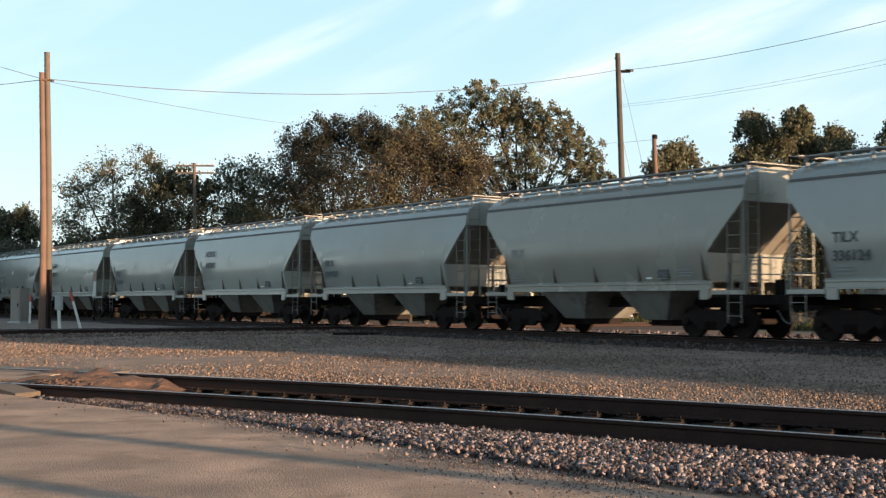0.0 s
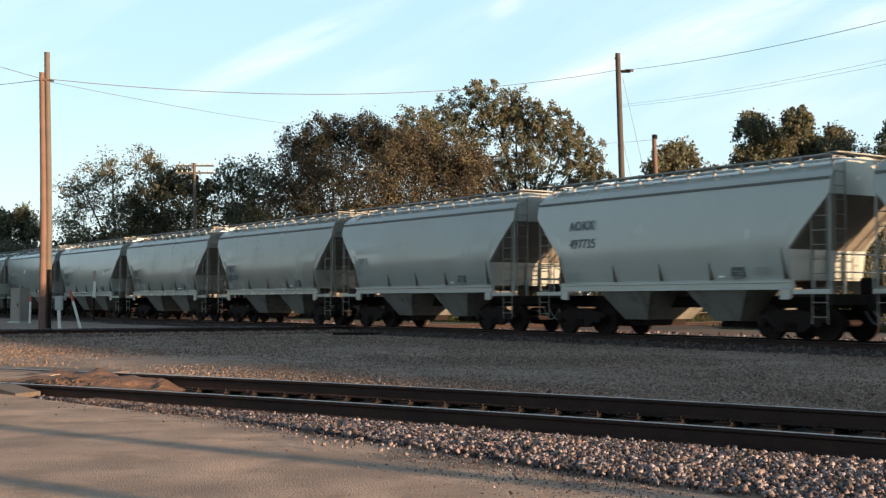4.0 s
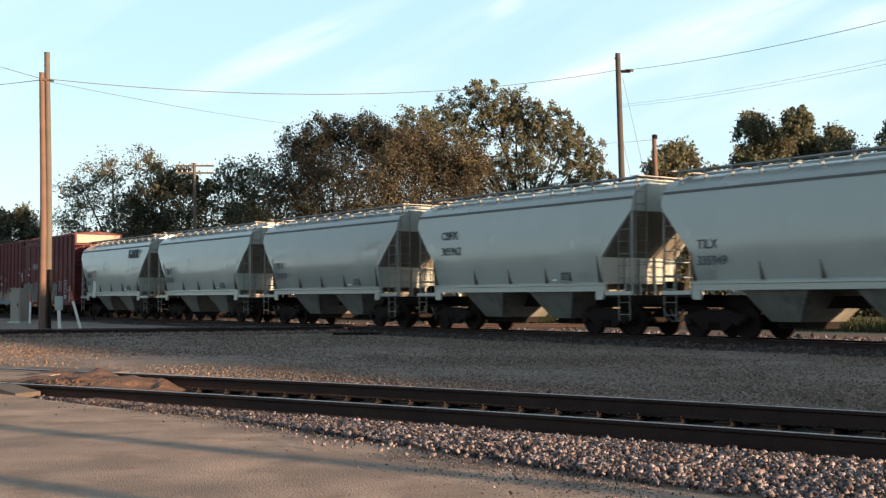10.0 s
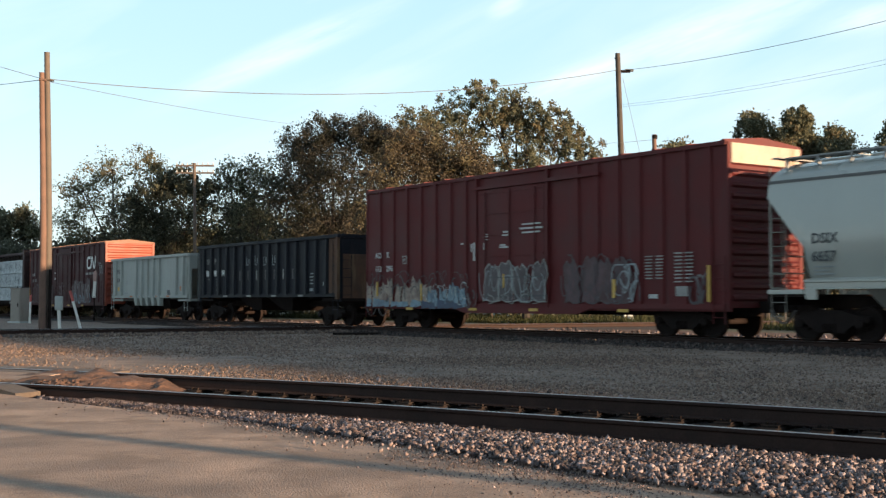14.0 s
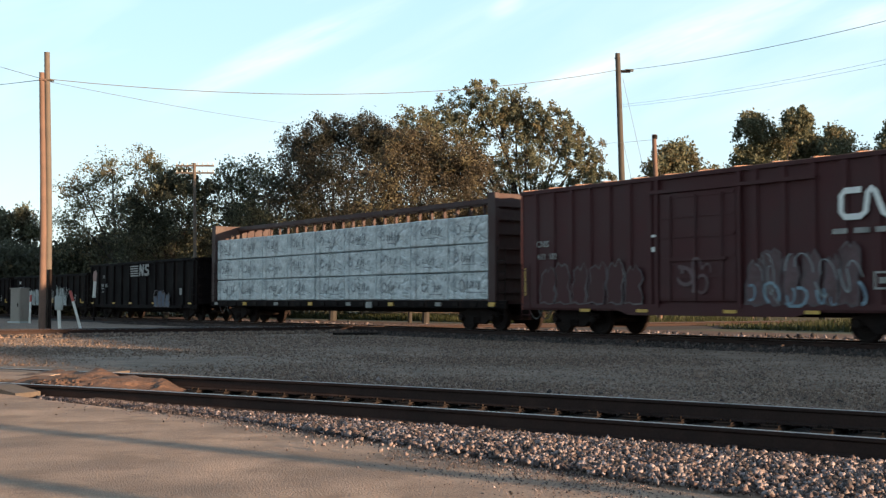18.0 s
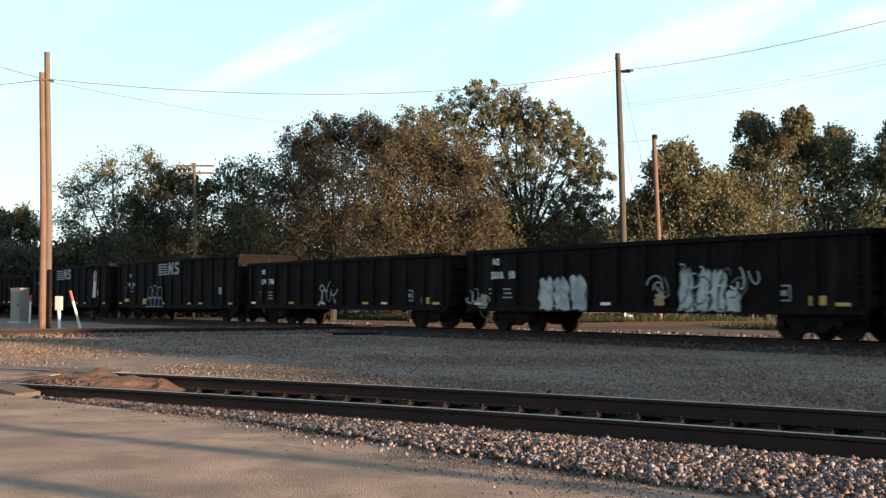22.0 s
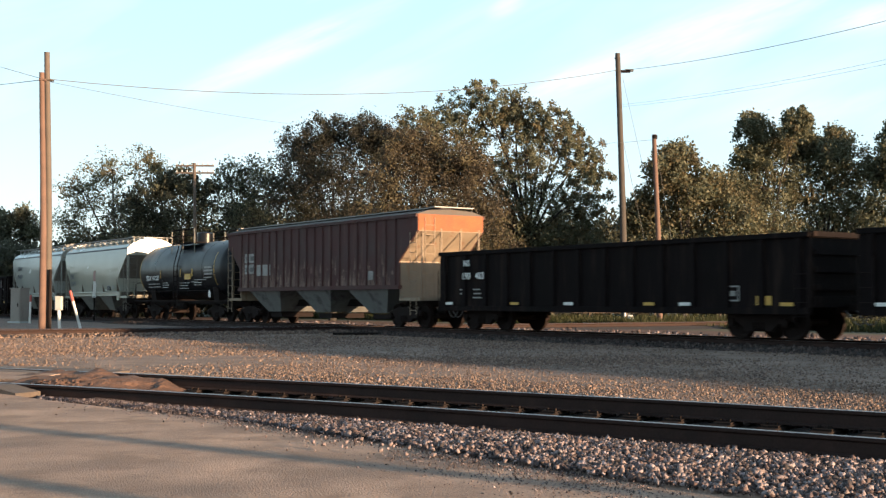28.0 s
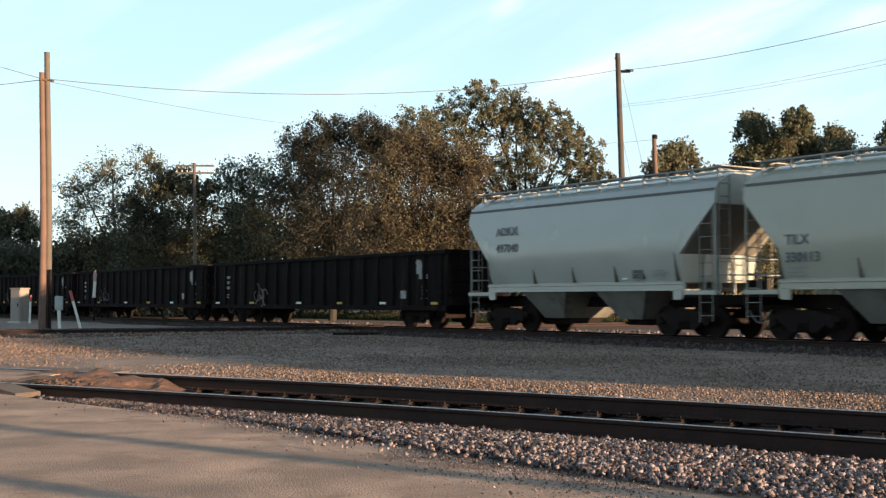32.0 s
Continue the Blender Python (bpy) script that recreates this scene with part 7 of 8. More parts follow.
def undergrowth():
    rng = np.random.default_rng(21)
    centres, spreads = [], []
    for _ in range(5600):
        x = rng.uniform(-60, 46)
        y = 96 + 0.12 * abs(x) + rng.uniform(-3, 6)
        rise = float(np.interp(x, (-60, -38, -31, -25, -10, 0, 14, 46), (5.5, 5.5, 6.0, 7.2, 8.4, 8.0, 7.6, 6.6)))
        z = rng.uniform(0.0, 1) ** 0.8 * (rise + 2.2 * noise.noise(Vector((x * 0.22, 3.0, 0))) + 1.2 * noise.noise(Vector((x * 0.9, 8.0, 0))))
        centres.append(np.array([x, y, z]))
        spreads.append(rng.uniform(0.35, 0.7))
    v, f = leaf_quads(centres, spreads, 30, 0.28, rng)
    tagged(bulk("undergrowth", v, f, M_LEAFDARK), "dark thicket of shrubs under the trees", "shrubs", kind="stuff")


undergrowth()


def far_woods():
    rng = np.random.default_rng(33)
    centres, spreads = [], []
    for _ in range(1400):
        x = rng.uniform(-150, 110)
        y = 165 + rng.uniform(-6, 10)
        z = rng.uniform(0, 1) * (7.5 + 3.0 * noise.noise(Vector((x * 0.09, 9.0, 0))))
        centres.append(np.array([x, y, z]))
        spreads.append(rng.uniform(0.7, 1.3))
    v, f = leaf_quads(centres, spreads, 22, 0.7, rng)
    tagged(bulk("far_woods", v, f, M_LEAFDARK), "dark line of far woods", "woods", kind="stuff")


far_woods()


def weeds():
    """Dry grass tufts behind the main line and between the tracks."""
    rng = np.random.default_rng(5)
    quads = []
    for _ in range(9000):
        s, off = rng.uniform(-110, -18), 17.5 + 12.0 * rng.uniform() ** 1.4
        p = on_main(s, off)
        for _ in range(3):
            h, lean, w = rng.uniform(0.12, 0.30) + 0.38 * max(0.0, noise.noise(Vector((p.x * 0.12, p.y * 0.12, 2.0))) + 0.25), rng.normal(0, 0.12, 2), rng.uniform(0.02, 0.05)
            a = rng.uniform(0, 3.14)
            d = np.array([math.cos(a) * w, math.sin(a) * w, 0])
            b = np.array([p.x + rng.normal(0, .1), p.y + rng.normal(0, .1), 0.0])
            t = b + np.array([lean[0], lean[1], h])
            quads.append([b - d, b + d, t + d * 0.2, t - d * 0.2])
    v = np.array(quads).reshape(-1, 3)
    tagged(bulk("dry_grass", v, np.arange(len(v)).reshape(-1, 4), foliage("grass_blades", (0.030, 0.041, 0.014), (0.058, 0.058, 0.024))), "dry yellow-green grass tufts behind the tracks", "grass", kind="stuff")


weeds()

# ---- stones ----
CUBE = np.array([(x, y, z) for x in (-1, 1) for y in (-1, 1) for z in (-1, 1)], float)
CUBE_F = np.array([(0, 1, 3, 2), (4, 6, 7, 5), (0, 4, 5, 1), (2, 3, 7, 6), (0, 2, 6, 4), (1, 5, 7, 3)])


def stones(name, places, sizes, material, label, seed, parent=None):
    """Very many broken stones: uneven six-sided lumps."""
    rng = np.random.default_rng(seed)
    n = len(places)
    v = CUBE[None] * rng.uniform(0.50, 1.0, (n, 8, 1)) + rng.normal(0, 0.24, (n, 8, 3))
    v *= rng.uniform(0.42, 1.45, (n, 1, 3)) * np.asarray(sizes)[:, None, None] * 0.62
    q = rng.normal(0, 1, (n, 4))
    q /= np.linalg.norm(q, axis=1)[:, None]
    w, x, y, z = q.T
    R = np.stack([1 - 2 * (y * y + z * z), 2 * (x * y - z * w), 2 * (x * z + y * w), 2 * (x * y + z * w), 1 - 2 * (x * x + z * z), 2 * (y * z - x * w),
                  2 * (x * z - y * w), 2 * (y * z + x * w), 1 - 2 * (x * x + y * y)], axis=1).reshape(n, 3, 3)
    v = np.einsum("nij,nkj->nki", R, v) + np.asarray(places)[:, None, :]
    f = (CUBE_F[None] + 8 * np.arange(n)[:, None, None]).reshape(-1, 4)
    ob = bulk(name, v.reshape(-1, 3), f, material, parent)
    return tagged(ob, label, "stones", kind="stuff")


def bed_height(off):
    pts = ((-3.4, 0.100), (-2.4, 0.100), (-1.4, 0.088), (-0.75, 0.068), (-0.2, 0.036), (0.7525, 0.045), (1.4, 0.06), (1.6, 0.10), (2.3, 0.09), (3.3, 0.05), (5.0, 0.05))
    for (a, x), (b, y) in zip(pts, pts[1:]):
        if off <= b:
            return x + (y - x) * max(0.0, off - a) / (b - a)
    return 0.05


def near_ballast():
    rng = np.random.default_rng(8)
    places, sizes = [], []

    def put_stone(s, off, size, lift=0.0):
        p = on_curve(s, off, bed_height(off) + lift + rng.uniform(-0.2, 0.35) * size)
        places.append((p.x, p.y, p.z))
        sizes.append(size)
    while len(places) < 36000:
        s = rng.uniform(-7.0, 12.5)
        reach = float(np.interp(s, (-7, -6, -5, -4, -2, 0, 2, 4, 8), (0.03, 0.05, 0.13, 0.30, 0.80, 1.45, 1.95, 2.45, 2.9)))
        off = -0.13 - reach * rng.uniform(0, 1) ** 0.95
        size = rng.uniform(0.014, 0.036) * (1.25 if rng.uniform() < 0.10 else 1.0)
        if rng.uniform() < 0.09:
            off -= rng.exponential(0.22)
            size *= 0.45
        put_stone(s, off, size)
    for _ in range(2600):
        put_stone(rng.uniform(-4.5, 12.5), rng.uniform(0.12, 1.4), rng.uniform(0.025, 0.05), -0.045)
    for _ in range(9000):
        put_stone(rng.uniform(-7.5, 13.5), 1.62 + rng.exponential(0.55), rng.uniform(0.022, 0.06))
    stones("ballast_stones", places, sizes, M_STONE, "broken tan and pink ballast stones along the curved track", 9)
    chips, grit = [], []
    for _ in range(20000):
        s = rng.uniform(-5, 10)
        edge = float(np.interp(s, (-5, -4, -2, 0, 2, 4, 8), (0.15, 0.32, 0.85, 1.45, 1.95, 2.45, 2.9)))
        off = -edge + 0.15 - abs(rng.normal(0, 0.26 + 0.08 * max(0, s + 1)))
        p = on_curve(s, off)
        if noise.noise(Vector((p.x * 0.8, p.y * 0.8, 2))) < rng.uniform(-0.5, 0.15):
            continue
        chips.append((p.x, p.y, 0.080 + rng.uniform(-0.002, 0.003)))
        grit.append(rng.uniform(0.004, 0.011))
    stones("road_chips", chips, grit, M_STONE, "fine chips scattered on the edge of the road", 10)
    # dirt heaped between the rails at the end of the crossing
    bm = bmesh.new()
    rows = []
    for i in range(29):
        s = -7.6 + 3.0 * i / 28
        row = []
        for j in range(13):
            off = 0.12 + 1.27 * j / 12
            fall = max(0, (s + 6.1 - 0.5 * j / 12) / 1.1)
            h = 0.195 + 0.085 * j / 12 - 0.23 * fall + 0.07 * noise.noise(Vector((s * 2.7, off * 2.6, 1))) + 0.045 * noise.noise(Vector((s * 8.1, off * 7.6, 4)))
            row.append(bm.verts.new(on_curve(s, off, max(0.03, h))))
        rows.append(row)
    for i in range(28):
        for j in range(12):
            bm.faces.new((rows[i][j], rows[i + 1][j], rows[i + 1][j + 1], rows[i][j + 1]))
    clods, lumps = [], []
    for _ in range(900):
        s, off = -6.5 + abs(rng.normal(0, 0.75)), rng.uniform(0.12, 1.4)
        p = on_curve(s, off, max(0.05, 0.20 - 0.155 * max(0, s + 6.1)) + rng.uniform(-0.01, 0.02))
        clods.append((p.x, p.y, p.z))
        lumps.append(rng.uniform(0.012, 0.05))
    stones("dirt_clods", clods, lumps, M_HEAP, "reddish clods spilled over the dirt beside the crossing", 18)
    tagged(part("dirt_heap", bm, M_HEAP), "reddish dirt spilled between the rails beside the crossing", "dirt", kind="stuff")


near_ballast()


def yard_stones():
    rng = np.random.default_rng(12)
    places, sizes = [], []
    while len(places) < 64000:
        y = 12.0 * math.exp(rng.uniform(0, 1) * 1.37)
        x = rng.uniform(-0.42, 0.42) * y
        p = Vector((x, y, 0))
        across = (p - Vector((Q, 0, 0))).dot(AWAY) - 1.6
        if across > -2.4 or (p - CURVE_CENTRE).length - CURVE_R < 2.6:
            continue
        if noise.noise(Vector((x * 0.22, y * 0.10, 5))) + 0.35 * noise.noise(Vector((x * 0.9, y * 0.5, 8))) < rng.uniform(-0.75, 0.12):
            continue
        size = rng.uniform(0.008, 0.024) * (0.8 + y / 40)
        places.append((x, y, 0.055 + rng.uniform(-0.2, 0.3) * size))
        sizes.append(size)
    stones("yard_gravel", places, sizes, M_STONE2, "loose grey-brown gravel between the tracks", 13)
    places, sizes = [], []
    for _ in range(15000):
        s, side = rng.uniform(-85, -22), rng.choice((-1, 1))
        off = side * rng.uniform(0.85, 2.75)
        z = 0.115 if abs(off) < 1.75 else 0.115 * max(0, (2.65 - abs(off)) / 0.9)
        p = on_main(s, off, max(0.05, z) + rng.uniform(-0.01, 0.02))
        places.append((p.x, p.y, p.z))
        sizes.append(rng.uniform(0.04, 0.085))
    bright, big = [], []
    for _ in range(15000):
        s, off = rng.uniform(-85, -18), 1.75 + abs(rng.normal(0, 2.3))
        p = on_main(s, off, max(0.045, 0.115 * (2.65 - off) / 0.9) + rng.uniform(0, 0.04))
        bright.append((p.x, p.y, p.z))
        big.append(rng.uniform(0.06, 0.15))
    stones("far_ballast_stones", bright, big, M_STONE, "pale ballast stones on the far side of the main line", 16)
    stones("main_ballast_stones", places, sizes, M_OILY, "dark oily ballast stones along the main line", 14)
    places, sizes = [], []
    for _ in range(5000):
        s = rng.uniform(-14, 13)
        off = rng.choice((rng.uniform(-2.0, -0.1), rng.uniform(1.6, 3.3)))
        p = on_cross(s, off, 0.11 - 0.04 * max(0, -off - 1) + rng.uniform(-0.01, 0.02))
        places.append((p.x, p.y, p.z))
        sizes.append(rng.uniform(0.04, 0.08))
    stones("cross_ballast_stones", places, sizes, M_STONE2, "dark ballast stones along the crossing line", 15)


yard_stones()


def loose_stones():
    """The stones nearest to the road's edge, one by one."""
    rng = np.random.default_rng(17)
    root = tagged(new("ballast_edge"), "single broken stones at the foot of the curved track's ballast", "stones", kind="structure")
    kinds = []
    for k in range(8):
        v = CUBE * rng.uniform(0.55, 1.0, (8, 1)) + rng.normal(0, 0.16, (8, 3))
        ob = bulk("stone", v * np.array([1.0, 0.8, 0.65]) * 0.024, CUBE_F, M_STONE, root)
        kinds.append(ob)
    for i in range(300):
        s = rng.uniform(0.5, 9.5)
        off = -0.9 - rng.uniform(0, 1.7)
        p = on_curve(s, off, bed_height(off) + 0.02)
        ob = kinds[i] if i < 8 else new("stone", kinds[i % 8].data)
        ob.parent = root
        ob.location = p
        ob.rotation_euler = rng.uniform(0, 6.28, 3)
        k = rng.uniform(0.55, 1.05)
        ob.scale = (k, k, k)


loose_stones()

# ---- crossing ----


def crossing():
    root = tagged(new("crossing_panels"), "worn wooden planks of the road crossing beside the rails", kind="structure")
    for off0, off1, z in ((-0.50, -0.09, 0.205), (0.10, 0.36, 0.222), (1.16, 1.41, 0.268), (1.60, 1.95, 0.285)):
        n = 10
        for i in range(n):
            s0 = -27.0 + 20.6 * i / n
            s1 = -27.0 + 20.6 * (i + 1) / n - 0.03
            drop = 0.0
            if i == n - 1:
                s1 += 0.45 if off0 < -0.4 else (-0.9 if 0 < off0 < 1.5 else 0.0)
                drop = 0.075 if off0 < -0.4 else 0.0
            bm = bmesh.new()
            loft(bm, [[on_curve(s, o, zz) for o, zz in ((off0, z - 0.14), (off1, z - 0.14), (off1, z + 0.01 * random.random() - drop * (s == s1)), (off0, z - drop * (s == s1)))] for s in (s0, s1 - 0.5, s1)])
            part("plank", bm, M_PLANK, root)
    bm = bmesh.new()
    loft(bm, [[on_curve(-27 + 1.0 * i, o, z) for o, z in ((0.37, 0.10), (1.15, 0.10), (1.15, 0.262 + 0.004 * math.sin(i)), (0.37, 0.226))] for i in range(21)])
    part("road_fill", bm, M_ROAD, root)


crossing()

# ---- poles and wires ----


def wire(name, a, b, sag, r, label, n=18):
    a, b = Vector(a), Vector(b)
    bm = bmesh.new()
    pts = []
    for i in range(n + 1):
        u = i / n
        p = a.lerp(b, u)
        p.z -= sag * 4 * u * (1 - u)
        pts.append(p)
    tube(bm, pts, r)
    return tagged(part(name, bm, M_WIRE), label, "wire")


def pole(x, y, height, r0, r1, material, label, lean=(0, 0), name="utility_pole"):
    root = tagged(new(name), label, "pole")
    root.location = (x, y, 0)
    bm = bmesh.new()
    rings = []
    for k in range(9):
        u = k / 8
        r = r0 + (r1 - r0) * u
        bow = 0.05 * math.sin(math.pi * u * 1.3)
        rings.append([(lean[0] * u + bow + r * math.cos(2 * math.pi * i / 12), lean[1] * u + r * math.sin(2 * math.pi * i / 12), -0.2 + (height + 0.2) * u) for i in range(12)])
    loft(bm, rings)
    part("shaft", bm, material, root, smooth=True)
    return root


M_POLEDARK = surface("dark_pole_wood", (0.055, 0.047, 0.041), 0.9, vary=0.3, scale=2, stain=(0.13, 0.095, 0.07), stain_at=0.56, streak=True, grain=30, bump=0.3)


def poles():
    # two poles standing together by the cabinet: a tall one and a redder one
    tall = pole(-17.20, 52.0, 12.23, 0.17, 0.12, M_POLE, "tall weathered wooden utility pole beside a reddish one", lean=(-0.14, 0))
    bm = bmesh.new()
    rod(bm, (0.16, -0.22, 0.0), (0.18, -0.22, 2.7), 0.07, n=8)
    part("conduit", bm, M_UNDER, tall, "dark conduit on the pole")
    part("cable_clamp", boxed(-0.15, 0.10, -0.15, 0.15, 10.96, 11.03), M_POLE, tall)
    red = pole(-17.30, 51.6, 11.26, 0.16, 0.11, M_POLERED, "reddish wooden pole lashed beside a taller one", lean=(-0.12, 0))
    part("cable_clamp", boxed(-0.24, 0.02, -0.13, 0.13, 10.90, 10.97), M_POLERED, red)
    right = pole(10.62, 70.0, 15.94, 0.22, 0.15, M_POLEDARK, "weathered wooden utility pole behind the train", lean=(-0.26, 0))
    part("bracket", boxed(-0.10, 0.44, -0.08, 0.08, 14.80, 14.94), M_UNDER, right)
    part("insulator", boxed(0.14, 0.62, -0.08, 0.08, 14.86, 15.0), M_WIRE, right)
    part("pole_step", boxed(-0.48, -0.22, -0.04, 0.04, 15.6, 15.68), M_UNDER, right)
    # plain white rod standing against the pole's foot
    bm = bmesh.new()
    rod(bm, (0.0, -0.23, 0.0), (-0.02, -0.22, 1.1), 0.06, n=8)
    part("ground_guard", bm, M_PLASTIC, right, "white upright rod at the pole's foot")
    stub = pole(11.78, 65.0, 10.42, 0.16, 0.12, M_POLERED, "bare reddish pole with a metal cap among the trees", lean=(-0.20, 0))
    bm = bmesh.new()
    rod(bm, (-0.20, 0, 10.18), (-0.20, 0, 10.4), 0.15, n=12)
    part("pole_cap", bm, M_UNDER, stub)
    cross = pole(-16.47, 79.0, 10.48, 0.13, 0.10, M_POLE, "old pole with two crossarms and glass insulators")
    for z in (10.3, 9.82):
        part("crossarm", boxed(-1.27, 1.27, -0.06, 0.06, z - 0.055, z + 0.055), M_POLE, cross, bevel=0.01)
        for k in range(8):
            x = -1.2 + 2.4 * k / 7
            bm = bmesh.new()
            rod(bm, (x, 0, z + 0.06), (x, 0, z + 0.22), 0.05, 0.03, 6)
            part("insulator", bm, M_BOXGREY, cross)
    a, b = (-17.2, 51.9, 11.02), (10.36, 70.0, 14.96)
    wire("cable", a, b, 1.02, 0.018, "dark cable slung between the two poles")
    wire("cable", (10.7, 70.0, 14.94), (22.3, 32.0, 11.85), 0.62, 0.013, "dark cable running from the pole over the road", n=30)
    wire("cable", (-17.5, 51.8, 11.02), (-40.0, 49.0, 17.6), 0.1, 0.013, "thin cable from the pair of poles")
    wire("cable", (-17.5, 51.8, 10.98), (-38.0, 66.0, 12.15), 0.1, 0.014, "thin cable running away from the pair of poles")
    wire("cable", (-17.2, 52.0, 10.92), (-10.6, 88.0, 14.35), 0.15, 0.012, "thin cable running back over the trees")
    wire("cable", (10.45, 70.0, 12.75), (26.3, 36.0, 11.72), 0.62, 0.006, "thin pale double cable from the pole", n=30)
    wire("cable", (10.45, 70.0, 12.88), (26.3, 36.0, 11.97), 0.62, 0.006, "thin pale double cable from the pole", n=30)
    wire("guy_wire", (10.6, 70.0, 14.5), (14.6, 74.0, 0.0), 0.05, 0.011, "thin steel guy wire of the pole", n=4)
    wire("guy_wire", (10.6, 70.0, 10.8), (13.4, 73.0, 0.0), 0.05, 0.011, "thin steel guy wire of the pole", n=4)
    wire("cable", (11.55, 65.0, 10.15), (6.3, 66.0, 10.05), 0.1, 0.009, "thin cable from the bare pole into the trees", n=6)
    wire("guy_wire", (11.6, 65.0, 10.1), (13.4, 66.0, 0.0), 0.05, 0.008, "thin guy wire of the bare pole", n=4)


poles()

# poles on the other side of the road, whose long shadows lie across it
pole(13.1, -0.6, 9.0, 0.15, 0.11, M_POLE, "weathered wooden utility pole beside the road")
pole(10.0, -0.95, 9.0, 0.14, 0.11, M_POLE, "weathered wooden utility pole beside the road")

# ---- things by the crossing ----


M_SIGNPINK = surface("faded_red_sign", (0.36, 0.22, 0.20), 0.5, vary=0.15, scale=4, bump=0)


def lineside():
    cab = tagged(new("signal_cabinet"), "tan steel signal cabinet with a small lid", "cabinet")
    cab.location = (-24.6, 69.5, 0.04)
    cab.rotation_euler[2] = radians(-28)
    part("cabinet_body", boxed(-0.40, 0.40, -0.34, 0.34, 0.12, 1.98), M_CAB, cab, bevel=0.02)
    part("lid", boxed(-0.44, 0.44, -0.38, 0.38, 1.98, 2.05), M_CAB, cab, bevel=0.015)
    part("door", boxed(-0.34, 0.34, -0.365, -0.335, 0.25, 1.9), M_CAB, cab, bevel=0.01)
    part("door_handle", boxed(0.22, 0.27, -0.40, -0.36, 0.95, 1.15), M_UNDER, cab)
    part("plinth", boxed(-0.5, 0.5, -0.44, 0.44, -0.05, 0.12), M_BOXGREY, cab)
    for k in (-0.2, 0.2):
        bm = bmesh.new()
        rod(bm, (k, 0, 2.05), (k, 0, 2.13), 0.04, n=8)
        part("vent", bm, M_UNDER, cab)
    post = tagged(new("marker_post"), "short white marker post with a dark top", "post")
    post.location = (-23.5, 68.0, 0.04)
    bm = bmesh.new()
    rod(bm, (0, 0, -0.05), (0.04, 0, 1.25), 0.06, n=10)
    part("shaft", bm, M_PLASTIC, post)
    bm = bmesh.new()
    rod(bm, (0.04, 0, 1.25), (0.05, 0, 1.62), 0.062, n=10)
    part("top_band", bm, M_RED, post, "red top band")
    meter = tagged(new("meter_box"), "grey meter box on a white plastic pipe", "meter box")
    meter.location = (-17.35, 54.0, 0.03)
    bm = bmesh.new()
    rod(bm, (0.06, 0, -0.05), (0.0, 0, 0.95), 0.075, n=12)
    part("pipe", bm, M_PLASTIC, meter)
    part("box", boxed(-0.16, 0.16, -0.12, 0.12, 0.88, 1.52), M_BOXGREY, meter, bevel=0.025)
    part("cover", boxed(-0.13, 0.13, -0.135, -0.115, 0.94, 1.46), M_BOXGREY, meter, bevel=0.01)
    stake = tagged(new("marker_stake"), "leaning white plastic marker stake with a red tip", "stake")
    stake.location = (-16.35, 54.0, 0.03)
    bm = bmesh.new()
    rod(bm, (0.02, 0, -0.05), (-0.36, 0, 1.28), 0.062, n=10)
    part("shaft", bm, M_PLASTIC, stake)
    bm = bmesh.new()
    rod(bm, (-0.36, 0, 1.28), (-0.50, 0, 1.76), 0.064, n=10)
    part("red_tip", bm, M_RED, stake)
    sign = tagged(new("track_sign"), "narrow white and red sign on a steel post", "sign")
    sign.location = (-21.3, 73.0, 0.03)
    bm = bmesh.new()
    rod(bm, (0, 0, -0.05), (0, 0, 1.6), 0.04, n=8)
    part("post", bm, M_UNDER, sign)
    bm = bmesh.new()
    slab(bm, [(-0.11, 1.5), (0.07, 1.5), (0.13, 2.5), (-0.05, 2.5)], "y", -0.03, 0.03)
    part("blade", bm, M_PLASTIC, sign)
    bm = bmesh.new()
    slab(bm, [(-0.07, 2.5), (0.11, 2.5), (0.16, 2.95), (0.08, 3.18), (-0.02, 3.12), (-0.08, 2.9)], "y", -0.03, 0.03)
    part("top_plate", bm, M_SIGNPINK, sign)
    # low white stub and timbers in the grass behind the main line
    stub = tagged(new("white_stub"), "short white stub in the grass", "post")
    stub.location = (10.4, 66.5, 0.0)
    part("stub_body", boxed(-0.14, 0.14, -0.14, 0.14, -0.05, 0.55), M_PLASTIC, stub, bevel=0.02)
    bm = boxed(-0.9, 0.9, -0.11, 0.11, 0.0, 0.10)
    timber = part("old_tie", bm, M_TIE, bevel=0.015)
    timber.location = (-3.2, 44.6, 0.055)
    timber.rotation_euler[2] = radians(4)
    tagged(timber, "discarded weathered tie lying in the gravel", "railway tie")


lineside()


def field_fence():
    """A low fence of weathered posts and two rails in front of the thicket."""
    fence = tagged(new("field_fence"), "low weathered wooden fence with two rails in the grass", "fence")
    fence.location = (-6.0, 88.0, 0.0)
    post = rail = None
    for k in range(14):
        if post is None:
            post = part("post", boxed(-0.06, 0.06, -0.06, 0.06, -0.1, 1.0), M_POLE, fence, bevel=0.01)
        else:
            shared("post", post.data, fence, (2.4 * k, 0, 0))
        for z in (0.48, 0.86):
            if k == 13:
                continue
            if rail is None:
                rail = part("rail", boxed(0.0, 2.4, -0.085, -0.06, -0.05, 0.05), M_POLE, fence, bevel=0.008)
                rail.location = (0, 0, z)
            else:
                shared("rail", rail.data, fence, (2.4 * k, 0, z))


field_fence()

# ---- what moves ----


def travelled(t):
    """Metres that the train has gone at t seconds; it gathers speed slowly."""
    u = t / 10
    return 130.664 * u + 0.495 * u ** 2 + 1.365 * u ** 3 - 0.263 * u ** 4


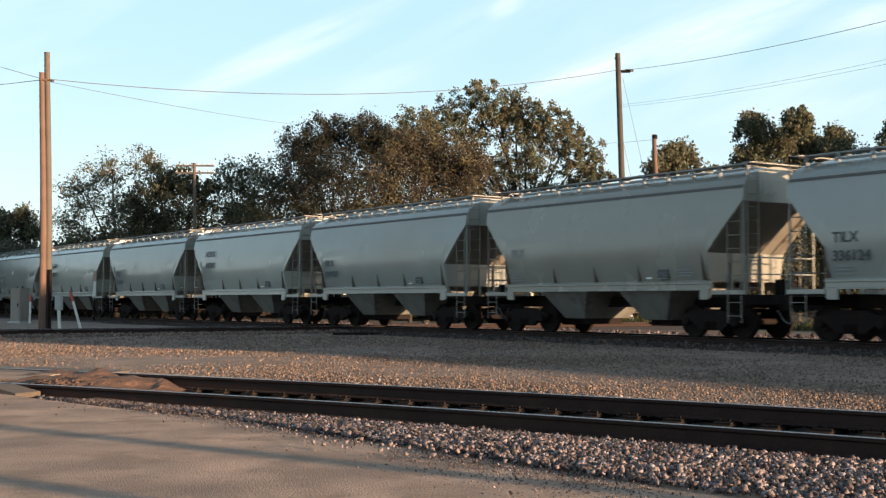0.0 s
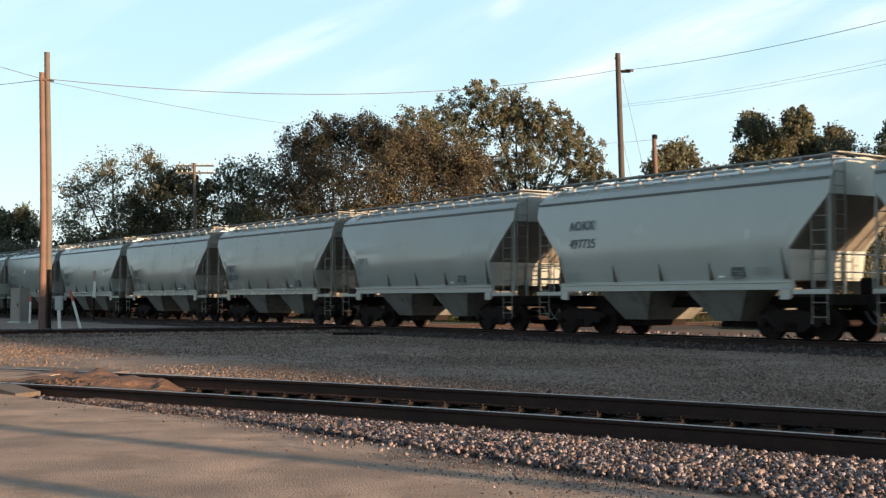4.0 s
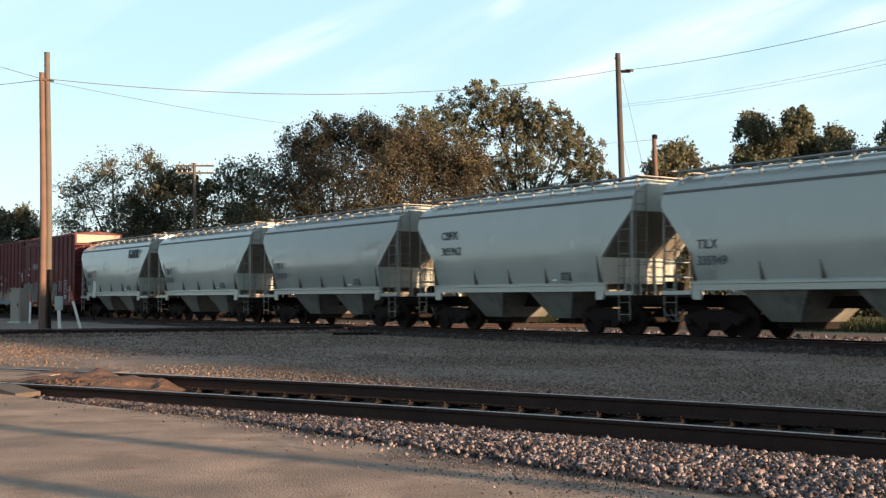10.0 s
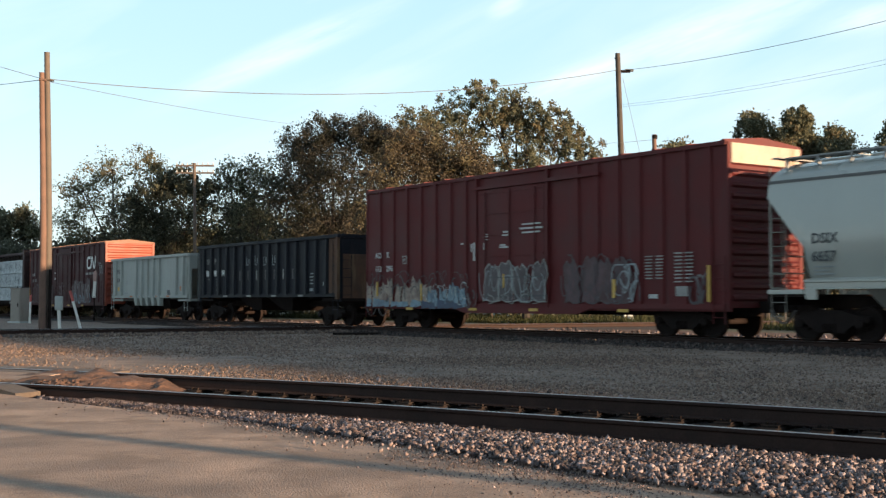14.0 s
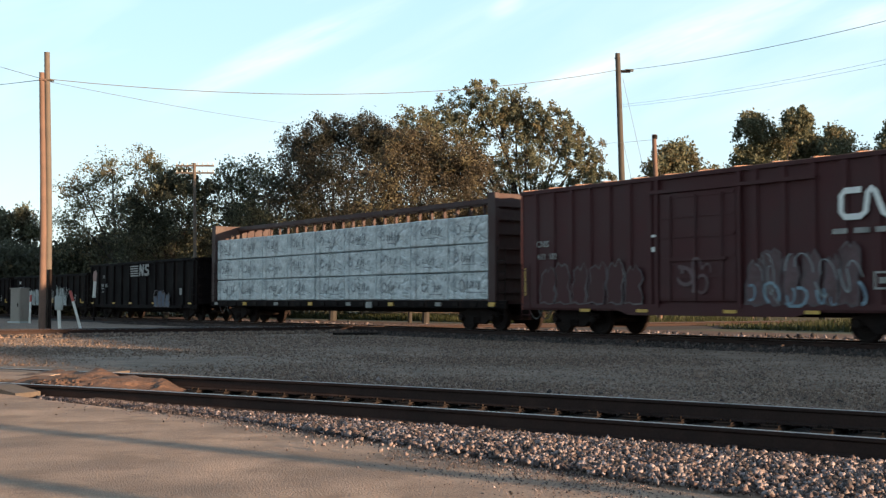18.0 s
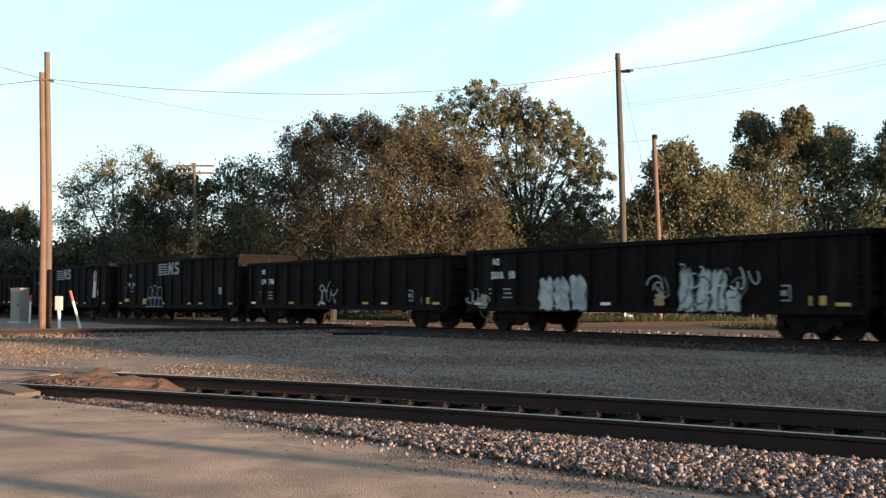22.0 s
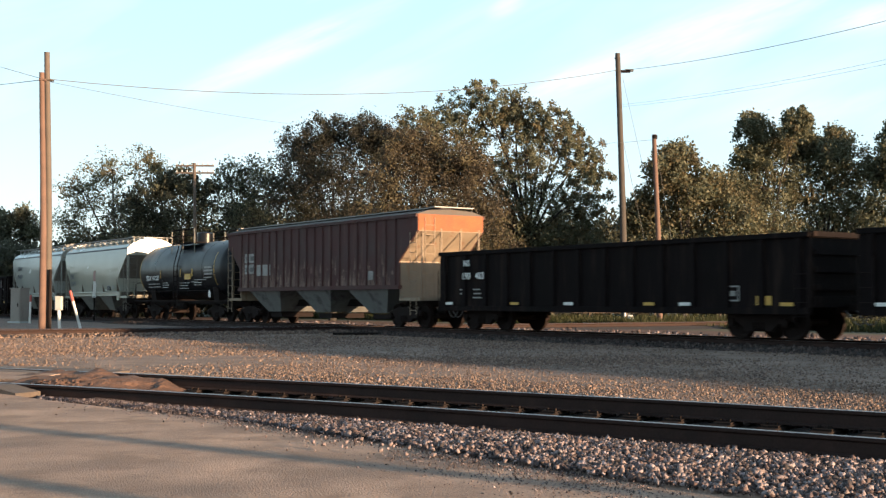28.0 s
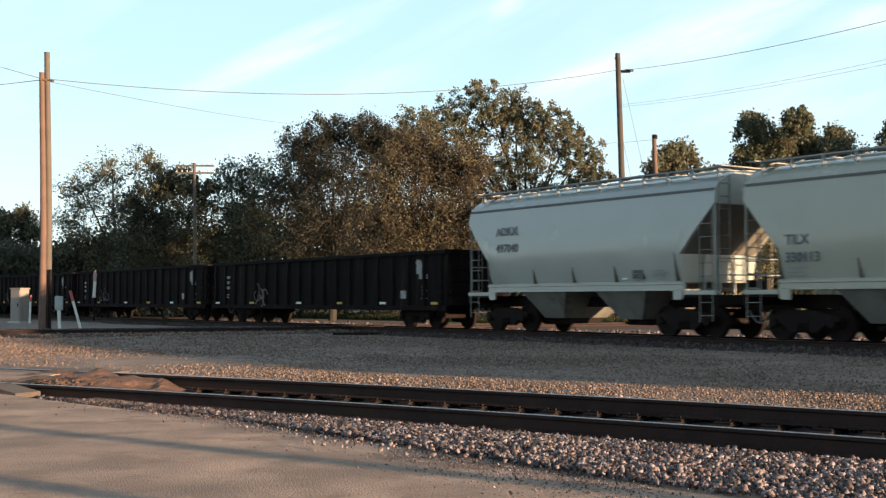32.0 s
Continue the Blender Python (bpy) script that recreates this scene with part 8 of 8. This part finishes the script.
def motions():
    for car, middle in TRAIN:
        rows = []
        for t in range(33):
            p = on_main(middle + travelled(t), 0.0, RAIL_Z)
            rows.append((t, pose(p.x, p.y, p.z, 0, 0, CAR_TURN)))
        walk(car, rows)
    # every wheelset turns alike: one set of keys serves them all
    wheels = [o for car, _ in TRAIN for o in car.children_recursive if o.name.startswith("wheelset")]
    rows = []
    for i in range(961):
        t = i / 30
        rows.append((t, pose(0, 0, 0, 0, math.degrees(travelled(t) / WHEEL_R) % 360, 0)))
    walk(wheels[0], rows)
    keys = wheels[0].animation_data
    for w in wheels[1:]:
        w.rotation_mode = "QUATERNION"
        own = w.animation_data_create()
        own.action, own.action_slot = keys.action, keys.action_slot


motions()
